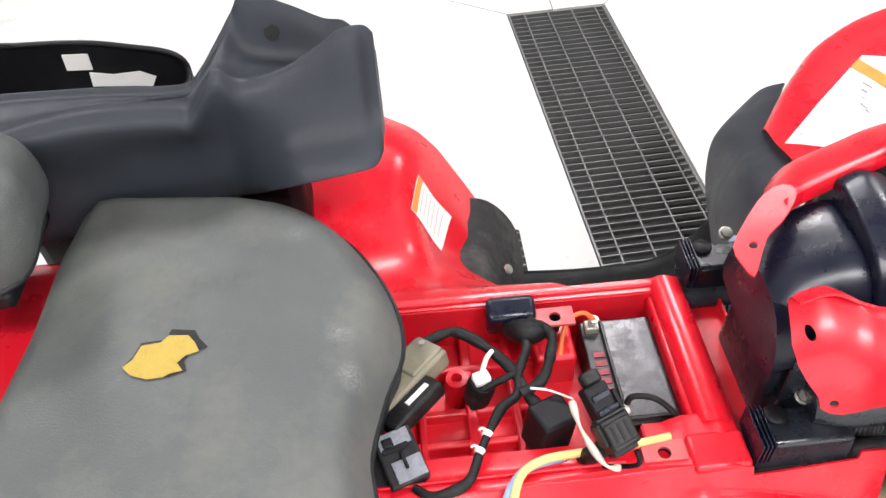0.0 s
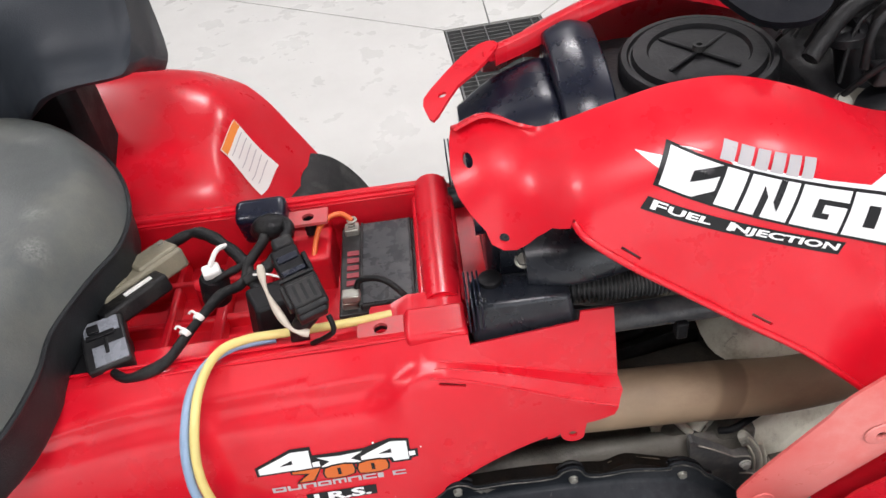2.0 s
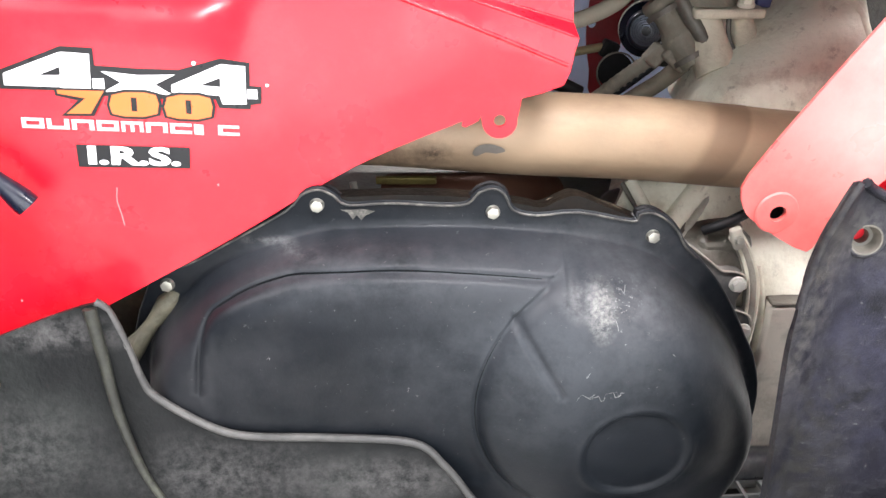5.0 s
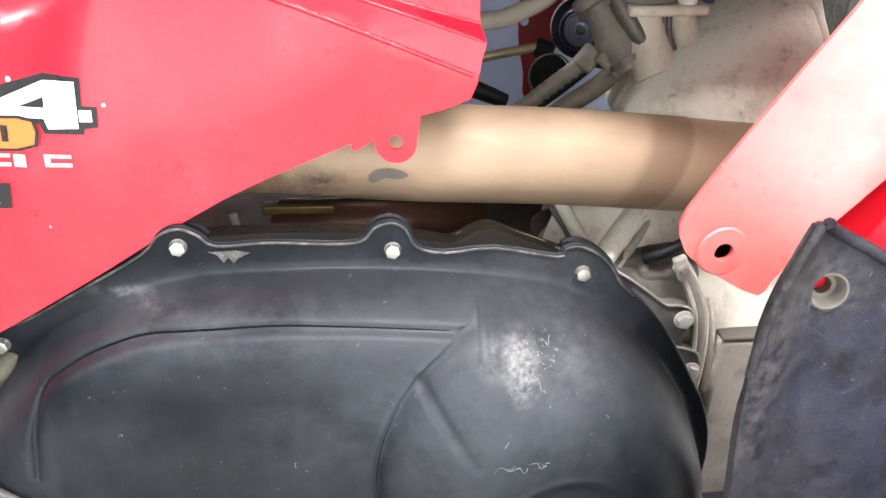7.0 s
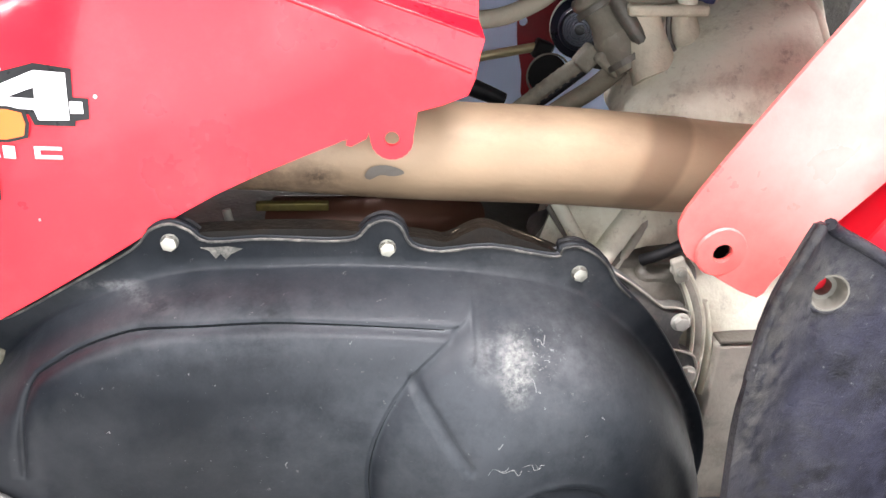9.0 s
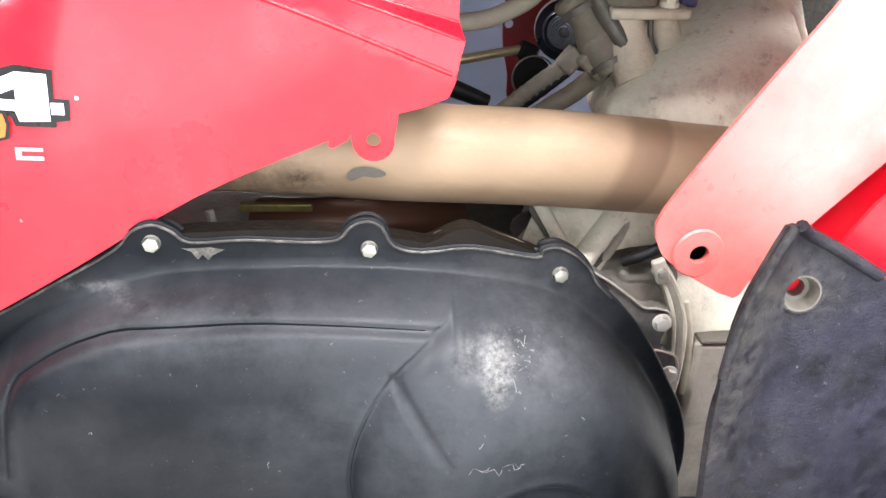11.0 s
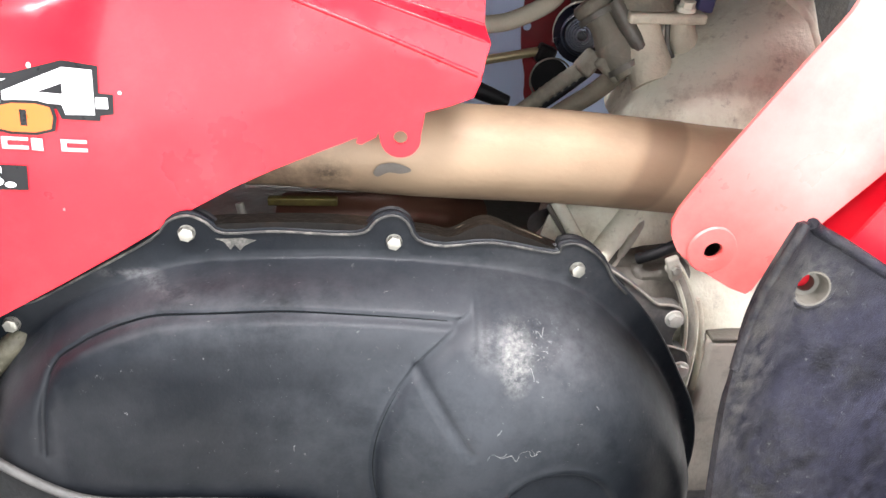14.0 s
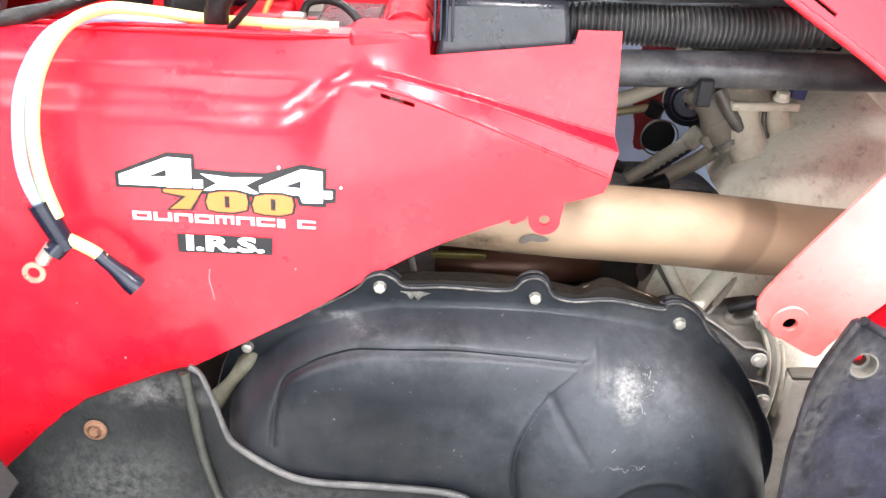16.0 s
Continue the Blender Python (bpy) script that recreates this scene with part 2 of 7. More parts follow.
def backlit(material, colour, amount):
    """Thin sheet that lets light through from behind."""
    n, l = material.node_tree.nodes, material.node_tree.links
    thin, mix = n.new("ShaderNodeBsdfTranslucent"), n.new("ShaderNodeMixShader")
    thin.inputs["Color"].default_value = (*colour, 1)
    mix.inputs[0].default_value = amount
    out = n["Material Output"]
    l.new(n["Principled BSDF"].outputs[0], mix.inputs[1])
    l.new(thin.outputs[0], mix.inputs[2])
    l.new(mix.outputs[0], out.inputs["Surface"])


banded(BRONZE, 0.338, 0.378, 0.42, 0.545, (0.13, 0.078, 0.046), 0.62)
# Darker smudges on the pipe, strongest at the end by the side panel.
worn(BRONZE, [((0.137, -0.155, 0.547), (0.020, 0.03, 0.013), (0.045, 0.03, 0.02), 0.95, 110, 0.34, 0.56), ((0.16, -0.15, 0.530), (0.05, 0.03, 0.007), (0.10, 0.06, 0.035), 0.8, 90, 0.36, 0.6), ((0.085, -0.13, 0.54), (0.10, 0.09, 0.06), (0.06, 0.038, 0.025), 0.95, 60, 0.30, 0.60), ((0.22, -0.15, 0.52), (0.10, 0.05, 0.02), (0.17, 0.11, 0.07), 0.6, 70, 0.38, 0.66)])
worn(VINYL, [((0.272, -0.035, 0.10), (0.016, 0.02, 0.06), (0.24, 0.24, 0.225), 0.9, 260, 0.38, 0.66), ((0.262, 0.015, 0.10), (0.02, 0.016, 0.06), (0.22, 0.22, 0.205), 0.8, 300, 0.38, 0.66), ((0.13, 0.095, 0.13), (0.05, 0.025, 0.06), (0.03, 0.03, 0.028), 0.6, 60, 0.38, 0.66),
             ((-0.02, 0.10, 0.13), (0.16, 0.10, 0.08), (0.10, 0.105, 0.075), 0.5, 20), ((0.21, 0.17, 0.1), (0.02, 0.02, 0.06), (0.2, 0.2, 0.19), 0.6, 260)])
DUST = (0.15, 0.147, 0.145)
worn(CAST, [((0.27, -0.05, 0.60), (0.40, 0.5, 0.35), (0.36, 0.31, 0.21), 0.75, 26, 0.50, 0.66),
            ((0.27, -0.05, 0.60), (0.40, 0.5, 0.35), (0.15, 0.13, 0.09), 0.8, 60, 0.58, 0.68)])
# Broad soft patches put the cover's sheen into its colour; small ones are scuffs and dust.
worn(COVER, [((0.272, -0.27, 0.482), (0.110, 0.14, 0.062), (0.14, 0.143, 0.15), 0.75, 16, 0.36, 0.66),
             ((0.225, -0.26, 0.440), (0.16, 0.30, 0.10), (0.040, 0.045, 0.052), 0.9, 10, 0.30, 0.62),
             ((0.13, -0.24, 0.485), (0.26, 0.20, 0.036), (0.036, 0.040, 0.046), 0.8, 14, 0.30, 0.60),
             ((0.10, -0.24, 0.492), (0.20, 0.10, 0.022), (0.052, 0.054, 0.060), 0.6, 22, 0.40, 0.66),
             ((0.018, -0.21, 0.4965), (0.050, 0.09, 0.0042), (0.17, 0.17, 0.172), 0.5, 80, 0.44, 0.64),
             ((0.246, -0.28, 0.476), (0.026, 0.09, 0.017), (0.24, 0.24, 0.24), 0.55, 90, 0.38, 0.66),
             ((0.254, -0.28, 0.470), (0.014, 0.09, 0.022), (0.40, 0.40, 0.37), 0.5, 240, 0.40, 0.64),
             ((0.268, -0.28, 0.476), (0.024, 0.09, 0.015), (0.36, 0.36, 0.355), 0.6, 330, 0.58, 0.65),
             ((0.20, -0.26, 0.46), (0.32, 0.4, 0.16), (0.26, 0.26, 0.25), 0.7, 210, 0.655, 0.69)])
# Dust and mottling on the guard, plus a lavender sheen painted towards its right.
worn(GUARD, [((0.352, -0.34, 0.52), (0.022, 0.1, 0.12), (0.085, 0.080, 0.066), 0.7, 120, 0.40, 0.62), ((0.375, -0.34, 0.566), (0.028, 0.1, 0.030), (0.10, 0.096, 0.085), 0.75, 150, 0.36, 0.62),
             ((0.44, -0.34, 0.50), (0.12, 0.2, 0.13), (0.040, 0.040, 0.068), 0.75, 30, 0.36, 0.62), ((0.42, -0.34, 0.45), (0.2, 0.3, 0.25), (0.003, 0.003, 0.004), 0.75, 70, 0.52, 0.66), ((0.42, -0.34, 0.45), (0.2, 0.3, 0.25), (0.16, 0.16, 0.155), 0.7, 260, 0.62, 0.68),
             ((0.375, -0.35, 0.40), (0.04, 0.1, 0.12), (0.026, 0.025, 0.017), 0.6, 90, 0.42, 0.62)])
# Pale patches paint the white glare on the middle of the leg shield.
worn(PINK, [((0.43, -0.28, 0.645), (0.10, 0.2, 0.11), (0.80, 0.40, 0.36), 0.6, 6, 0.22, 0.60), ((0.385, -0.28, 0.59), (0.05, 0.2, 0.05), (0.78, 0.30, 0.27), 0.5, 9, 0.30, 0.6)])
worn(MUD, [((0.10, -0.27, 0.325), (0.09, 0.06, 0.028), DUST, 0.45, 70), ((-0.02, -0.27, 0.33), (0.10, 0.06, 0.05), DUST, 0.3, 150), ((-0.12, -0.27, 0.452), (0.06, 0.06, 0.02), DUST, 0.6, 90),
           ((-0.17, -0.28, 0.36), (0.09, 0.08, 0.06), DUST, 0.3, 150), ((0.42, -0.34, 0.40), (0.05, 0.06, 0.12), DUST, 0.3, 220), ((0.37, -0.34, 0.54), (0.03, 0.05, 0.05), DUST, 0.5, 140)])


# ---- mesh helpers ----
def cr(pts, n=6, closed=False):
    """A smooth curve through the points."""
    p = [np.array(q, float) for q in pts]
    m = len(p)
    out = []
    for i in range(m if closed else m - 1):
        a, b, c, d = (p[(i + k) % m] if closed else p[min(max(i + k, 0), m - 1)] for k in (-1, 0, 1, 2))
        for k in range(n):
            t = k / n
            out.append(0.5 * (2 * b + (c - a) * t + (2 * a - 5 * b + 4 * c - d) * t * t + (3 * b - a - 3 * c + d) * t ** 3))
    if not closed:
        out.append(p[-1])
    return out


def curve_fn(pairs):
    """Smooth y(x) through the pairs."""
    c = np.array(cr(pairs, 10))
    return lambda x: float(np.interp(x, c[:, 0], c[:, 1]))


def sm(a, b, x):
    t = min(1.0, max(0.0, (x - a) / (b - a)))
    return t * t * (3 - 2 * t)


def link(name, bm, material, parent=None, label="", smooth=True, bevel=0.0, solid=0.0, segments=2, angle=50):
    me = bpy.data.meshes.new(name)
    bmesh.ops.recalc_face_normals(bm, faces=bm.faces) if not solid else None
    bm.to_mesh(me)
    bm.free()
    me.materials.append(material)
    if smooth:
        me.shade_smooth()
        me.set_sharp_from_angle(angle=radians(angle))
    ob = new(name, me)
    if solid:
        md = ob.modifiers.new("solid", "SOLIDIFY")
        md.thickness, md.offset = solid, -1
        if smooth:
            sp = ob.modifiers.new("split", "EDGE_SPLIT")
            sp.split_angle = radians(angle)
    if bevel:
        md = ob.modifiers.new("bevel", "BEVEL")
        md.width, md.segments, md.limit_method, md.angle_limit = bevel, segments, "ANGLE", radians(35)
    if parent:
        ob.parent = parent
    if label:
        tagged(ob, label)
    return ob


def part(name, bm, material, parent, label="", **kw):
    return link(name, bm, material, parent, label, **kw)


def thing(name, label, category, group="", at=(0, 0, 0)):
    ob = new(name)
    ob.location = at
    ob.empty_display_size = 0.05
    return tagged(ob, label, category, group)


def box(cx, cy, cz, sx, sy, sz, rot=None, taper=0.0):
    bm = bmesh.new()
    bmesh.ops.create_cube(bm, size=1)
    for v in bm.verts:
        k = 1 - taper * (v.co.z + 0.5)
        v.co = Vector((v.co.x * sx * k, v.co.y * sy * k, v.co.z * sz))
    if rot is not None:
        bm.transform(rot if isinstance(rot, Matrix) else pose(0, 0, 0, *rot))
    bm.transform(Matrix.Translation((cx, cy, cz)))
    return bm


def tube(pts, r, sides=10, n=6, smooth=True, caps=True, bm=None):
    """A round bar or cable along a smooth curve; r a number or a function of the way along (0 to 1)."""
    bm = bm or bmesh.new()
    path = [Vector(p) for p in (cr(pts, n) if smooth else pts)]
    rad = r if callable(r) else (lambda t: r)
    rings, side = [], None
    for i, p in enumerate(path):
        d = (path[min(i + 1, len(path) - 1)] - path[max(i - 1, 0)]).normalized()
        if side is None:
            side = d.orthogonal().normalized()
        side = (side - d * side.dot(d)).normalized()
        other = d.cross(side)
        k = rad(i / (len(path) - 1))
        rings.append([bm.verts.new(p + (side * math.cos(a) + other * math.sin(a)) * k)
                      for a in (2 * math.pi * j / sides for j in range(sides))])
    for a, b in zip(rings, rings[1:]):
        for j in range(sides):
            bm.faces.new((a[j], a[(j + 1) % sides], b[(j + 1) % sides], b[j]))
    if caps:
        bm.faces.new(rings[0][::-1])
        bm.faces.new(rings[-1])
    return bm


def lathe(profile, centre, axis=(0, -1, 0), sides=28, bm=None):
    """A turned shape: profile pairs of radius and height along the axis."""
    bm = bm or bmesh.new()
    z = Vector(axis).normalized()
    x = z.orthogonal().normalized()
    y = z.cross(x)
    c = Vector(centre)
    rings = []
    for r, h in profile:
        if r < 1e-6:
            rings.append([bm.verts.new(c + z * h)])
        else:
            rings.append([bm.verts.new(c + z * h + (x * math.cos(a) + y * math.sin(a)) * r) for a in (2 * math.pi * j / sides for j in range(sides))])
    for a, b in zip(rings, rings[1:]):
        for j in range(sides):
            k = (j + 1) % sides
            if len(a) == 1:
                bm.faces.new((a[0], b[j], b[k]))
            elif len(b) == 1:
                bm.faces.new((a[j], a[k], b[0]))
            else:
                bm.faces.new((a[j], a[k], b[k], b[j]))
    return bm


def grid_sheet(rows, nu=6, nv=6, close=False):
    """A smooth sheet through rows of points; close joins each row's end to its start."""
    fine = [cr(r, nu, close) for r in rows]
    cols = [cr([f[j] for f in fine], nv) for j in range(len(fine[0]))]
    bm = bmesh.new()
    vs = [[bm.verts.new(Vector(q)) for q in c] for c in cols]
    m = len(vs)
    for i in range(m if close else m - 1):
        for j in range(len(vs[0]) - 1):
            bm.faces.new((vs[i][j], vs[(i + 1) % m][j], vs[(i + 1) % m][j + 1], vs[i][j + 1]))
    if close:
        bm.faces.new([c[0] for c in vs])
        bm.faces.new([c[-1] for c in vs][::-1])
    return bm


def sheet_at(rows):
    """The smooth sheet of grid_sheet as a function of row and column."""
    g = np.array(rows, float)

    def one(p, t):
        i = min(max(int(t), 0), len(p) - 2)
        f = t - i
        a, b, c, d = (p[min(max(i + k, 0), len(p) - 1)] for k in (-1, 0, 1, 2))
        return 0.5 * (2 * b + (c - a) * f + (2 * a - 5 * b + 4 * c - d) * f * f + (3 * b - a - 3 * c + d) * f ** 3)

    def at(r, c, lift=0.0):
        def point(r, c):
            return one(np.array([one(row, c) for row in g]), r)
        p = point(r, c)
        if lift:
            n = np.cross(point(r + 0.01, c) - p, point(r, c + 0.01) - p)
            n = n / np.linalg.norm(n)
            p = p + n * lift * (1 if n[2] > 0 else -1)
        return Vector(p)
    return at


def nearest_rc(at, target, rmax, cmax):
    best = min(((r, c) for r in np.linspace(0, rmax, 61) for c in np.linspace(0, cmax, 61)), key=lambda q: (at(*q) - Vector(target)).length)
    return best


def inside(poly, x, y):
    hit = False
    for (x1, y1), (x2, y2) in zip(poly, poly[1:] + poly[:1]):
        if (y1 > y) != (y2 > y) and x < (x2 - x1) * (y - y1) / (y2 - y1) + x1:
            hit = not hit
    return hit


def edge_gap(poly, x, y):
    """Distance from a point to the outline."""
    p = np.array(poly)
    q = np.roll(p, -1, 0)
    d = q - p
    t = np.clip((((x, y) - p) * d).sum(1) / np.maximum((d * d).sum(1), 1e-12), 0, 1)
    return float(np.sqrt((((p + d * t[:, None]) - (x, y)) ** 2).sum(1)).min())


def dense(poly, step):
    out = []
    for a, b in zip(poly, poly[1:] + poly[:1]):
        n = max(1, round(math.dist(a, b) / step))
        out += [(a[0] + (b[0] - a[0]) * k / n, a[1] + (b[1] - a[1]) * k / n) for k in range(n)]
    return out


def ring(cx, cy, r, n=14):
    return [(cx + r * math.cos(2 * math.pi * k / n), cy + r * math.sin(2 * math.pi * k / n)) for k in range(n)]


def plate(outline, place, step=0.012, holes=(), lines=()):
    """A trimmed sheet: the outline in two coordinates, laid in space by place(u, v)."""
    from mathutils import geometry
    loops = [dense([tuple(q[:2]) for q in outline], step)] + [list(h) for h in holes]
    pts, edges = [], []
    for lp in loops:
        s = len(pts)
        pts += lp
        edges += [(s + k, s + (k + 1) % len(lp)) for k in range(len(lp))]
    fold = []
    for ln in lines:
        s = len(pts)
        n = max(2, int(sum(math.dist(a, b) for a, b in zip(ln, ln[1:])) / step))
        arc = np.linspace(0, 1, n)
        own = np.linspace(0, 1, len(ln))
        some = [(float(np.interp(t, own, [q[0] for q in ln])), float(np.interp(t, own, [q[1] for q in ln]))) for t in arc]
        pts += some
        fold += some
        edges += [(s + k, s + k + 1) for k in range(n - 1)]
    fold = np.array(fold) if fold else np.full((1, 2), 9e9)
    us, vs = [p[0] for p in loops[0]], [p[1] for p in loops[0]]
    u = min(us) + step / 2
    while u < max(us):
        v = min(vs) + step / 2
        while v < max(vs):
            if inside(loops[0], u, v) and edge_gap(loops[0], u, v) > step * 0.45 and all(
                    not inside(h, u, v) and edge_gap(h, u, v) > step * 0.35 for h in loops[1:]) and (((fold - (u, v)) ** 2).sum(1)).min() > (step * 0.5) ** 2:
                pts.append((u, v))
            v += step
        u += step
    vv, _, ff, *_ = geometry.delaunay_2d_cdt([Vector(p) for p in pts], edges, [], 0, 1e-6)
    bm = bmesh.new()
    made = [bm.verts.new(Vector(place(p.x, p.y))) for p in vv]
    for f in ff:
        cx, cy = sum(vv[k].x for k in f) / len(f), sum(vv[k].y for k in f) / len(f)
        if inside(loops[0], cx, cy) and not any(inside(h, cx, cy) for h in loops[1:]):
            bm.faces.new([made[k] for k in f])
    for v in [v for v in bm.verts if not v.link_faces]:
        bm.verts.remove(v)
    return bm


def words(text, size, place, shear=0.0, fatten=0.0, spread=1.0, widen=1.0):
    """Writing as a mesh, laid on a surface by place(u, v)."""
    cu = bpy.data.curves.new("writing", "FONT")
    cu.body, cu.size, cu.shear, cu.offset, cu.space_character = text, size, shear, fatten, spread
    cu.align_x, cu.align_y, cu.resolution_u = "CENTER", "CENTER", 3
    ob = new("writing", cu)
    dg = bpy.context.evaluated_depsgraph_get()
    me = bpy.data.meshes.new_from_object(ob.evaluated_get(dg))
    bpy.data.objects.remove(ob)
    bm = bmesh.new()
    bm.from_mesh(me)
    bmesh.ops.triangulate(bm, faces=bm.faces)
    for v in bm.verts:
        v.co = Vector(place(v.co.x * widen, v.co.y))
    return bm


def hexbolt(p, axis, r=0.006, h=0.006, flange=1.35):
    bm = lathe([(0, 0), (r * flange, 0), (r * flange, h * 0.3), (r * 1.05, h * 0.45)], p, axis, 18)
    lathe([(r * 1.02, h * 0.3), (r, h * 0.95), (r * 0.85, h), (0, h)], p, axis, 6, bm)
    return bm


# ---- the place ----
X0, X1, Y0, Y1, H = -5.0, 6.0, -4.5, 7.0, 3.6
GX0, GX1, GY0, GY1 = 0.15, 0.515, -0.9, 2.048
ground = tagged(new("ground"), "pale sealed concrete workshop floor with saw-cut joints", "floor", kind="structure")
TURN = Matrix.Translation((GX0, GY1, 0)) @ Matrix.Rotation(radians(2.7), 4, "Z") @ Matrix.Translation((-GX0, -GY1, 0))


def turned(x, y):
    q = TURN @ Vector((x, y, 0))
    return q.x, q.y


FL, FM, FR, NL, NR = turned(GX0, GY1), turned(0.322, GY1), turned(GX1, GY1), turned(GX0, GY0), turned(GX1, GY0)
SLABS = [
    [(X0, Y0), NL, FL, (X0, GY1 + 0.665 * (GX0 - X0))],
    [(X0, GY1 + 0.665 * (GX0 - X0)), FL, FM, (0.31, Y1), (X0, Y1)],
    [FM, FR, (5.05, Y1), (0.31, Y1)],
    [FR, NR, (X1, Y0), (X1, Y1), (5.05, Y1)],
    [(X0, Y0), (X1, Y0), NR, NL],
]
for poly in SLABS:
    c = np.mean(poly, 0)
    bm = bmesh.new()
    top = []
    for i, p in enumerate(poly):
        a, b = np.array(poly[i - 1]), np.array(poly[(i + 1) % len(poly)])
        q = np.array(p, float)
        e1, e2 = (a - q) / np.linalg.norm(a - q), (b - q) / np.linalg.norm(b - q)
        cross = abs(e1[0] * e2[1] - e1[1] * e2[0])
        top.append(q + (e1 + e2) * 0.0025 / max(cross, 0.2))
    vs = [bm.verts.new((*q, 0)) for q in top]
    f = bm.faces.new(vs)
    if f.normal.z < 0:
        f.normal_flip()
    ex = bmesh.ops.extrude_face_region(bm, geom=[f])
    for v in [g for g in ex["geom"] if isinstance(g, bmesh.types.BMVert)]:
        v.co.z = -0.06
    part("slab", bm, CONCRETE, ground, smooth=False)
part("joint_bed", box((X0 + X1) / 2, (Y0 + Y1) / 2, -0.31, X1 - X0, Y1 - Y0, 0.1), JOINT, ground, smooth=False)
for x in (GX0 - 0.03, GX1 + 0.03):
    part("drain_wall", box(x, (GY0 + GY1) / 2, -0.16, 0.05, GY1 - GY0, 0.19), PIT, ground, smooth=False).matrix_world = TURN
part("drain_bed", box((GX0 + GX1) / 2, (GY0 + GY1) / 2, -0.25, GX1 - GX0, GY1 - GY0, 0.02), PIT, ground, smooth=False).matrix_world = TURN
for a, b in (((X0, GY1 + 0.665 * (GX0 - X0)), FL), (FM, (0.31, Y1)), (FR, (5.05, Y1)), ((X0, Y0), NL), ((X1, Y0), NR)):
    d = Vector((b[0] - a[0], b[1] - a[1], 0))
    m = box(0, 0, 0, d.length, 0.02, 0.01)
    m.transform(Matrix.Translation(((a[0] + b[0]) / 2, (a[1] + b[1]) / 2, -0.014)) @ Matrix.Rotation(math.atan2(d.y, d.x), 4, "Z"))
    part("joint_filler", m, JOINT, ground, smooth=False)

grate = tagged(new("drain_grate"), "galvanised steel floor drain grating over a dark channel", "drain grate", kind="structure")
grate.matrix_world = TURN
n_bar = round((GY1 - GY0) / 0.0285)
bar_mesh = None
for k in range(n_bar + 1):
    y = GY0 + 0.008 + (GY1 - GY0 - 0.016) * k / n_bar
    if bar_mesh is None:
        ob = part("bar", box(0, 0, 0, GX1 - GX0 - 0.012, 0.0032, 0.016), GALV, grate, smooth=False)
        bar_mesh = ob.data
    else:
        ob = new("bar", bar_mesh)
        ob.parent = grate
    ob.location = ((GX0 + GX1) / 2, y, -0.012)
for k, f in enumerate((0, 0.16, 0.41, 0.66, 0.91, 1)):
    x = GX0 + 0.006 + (GX1 - GX0 - 0.012) * f
    part("rod", box(x, (GY0 + GY1) / 2, -0.006, 0.004 if 0 < k < 5 else 0.006, GY1 - GY0 - 0.006, 0.006), GALV, grate, smooth=False)

for name, b in (("wall_north", (0.5, Y1 + 0.1, H / 2, X1 - X0 + 0.4, 0.2, H)), ("wall_west", (X0 - 0.1, 1.25, H / 2, 0.2, Y1 - Y0, H)), ("wall_east", (X1 + 0.1, 1.25, H / 2, 0.2, Y1 - Y0, H))):
    tagged(link(name, box(*b), WALLM, smooth=False), "plain grey painted workshop wall", "wall", kind="structure")
tagged(link("ceiling", box(0.5, 1.25, H + 0.1, X1 - X0 + 0.4, Y1 - Y0 + 0.4, 0.2), CEILM, smooth=False), "plain grey workshop ceiling", "ceiling", kind="structure")
# South wall, out of view; its door opening is added for the area lamp.
south = box((X0 - 1.35) / 2, Y0 - 0.1, H / 2, -1.35 - X0, 0.2, H)
for b in ((4.85 + (X1 - 4.85) / 2, Y0 - 0.1, H / 2, X1 - 4.85, 0.2, H), (1.75, Y0 - 0.1, 3.33, 6.2, 0.2, 0.54)):
    m = box(*b)
    me = bpy.data.meshes.new("piece")
    m.to_mesh(me)
    south.from_mesh(me)
tagged(link("wall_south", south, WALLM, smooth=False), "plain grey workshop wall with an unseen open bay door added for light", "wall", kind="structure")
lamp0 = None
for lx, ly in LAMPS:
    if lamp0 is None:
        lamp0 = thing("ceiling_light", "white rectangular ceiling light panel, switched on", "ceiling light", "ceiling lights", (lx, ly, H))
        part("housing", box(0, 0, -0.02, 1.26, 0.56, 0.04), WALLM, lamp0, bevel=0.004)
        part("diffuser", box(0, 0, -0.045, 1.2, 0.5, 0.012), GLOW, lamp0, smooth=False)
    else:
        copy_thing(lamp0, pose(lx, ly, H))

# ---- the quad bike ----
quad = thing("quad_bike", "red four-wheel quad bike with seat off and bodywork partly unbolted", "quad bike")

# right side panel
fold_b = curve_fn([(-0.7, 0.712), (-0.35, 0.702), (-0.138, 0.6925), (-0.08, 0.688), (-0.02, 0.684), (0.02, 0.689), (0.04, 0.6945), (0.094, 0.6835), (0.173, 0.665), (0.24, 0.648)])
fold_c = curve_fn([(-0.7, 0.700), (-0.35, 0.688), (-0.138, 0.676), (-0.064, 0.670), (-0.026, 0.668), (-0.005, 0.675), (0.018, 0.686), (0.045, 0.6905), (0.133, 0.6725), (0.192, 0.656), (0.24, 0.6405)])
fold_a = curve_fn([(-0.7, 0.688), (-0.35, 0.674), (-0.138, 0.661), (-0.065, 0.655), (-0.03, 0.652), (-0.008, 0.660), (0.012, 0.678), (0.028, 0.6865), (0.057, 0.682), (0.094, 0.6715), (0.17, 0.646), (0.24, 0.620)])


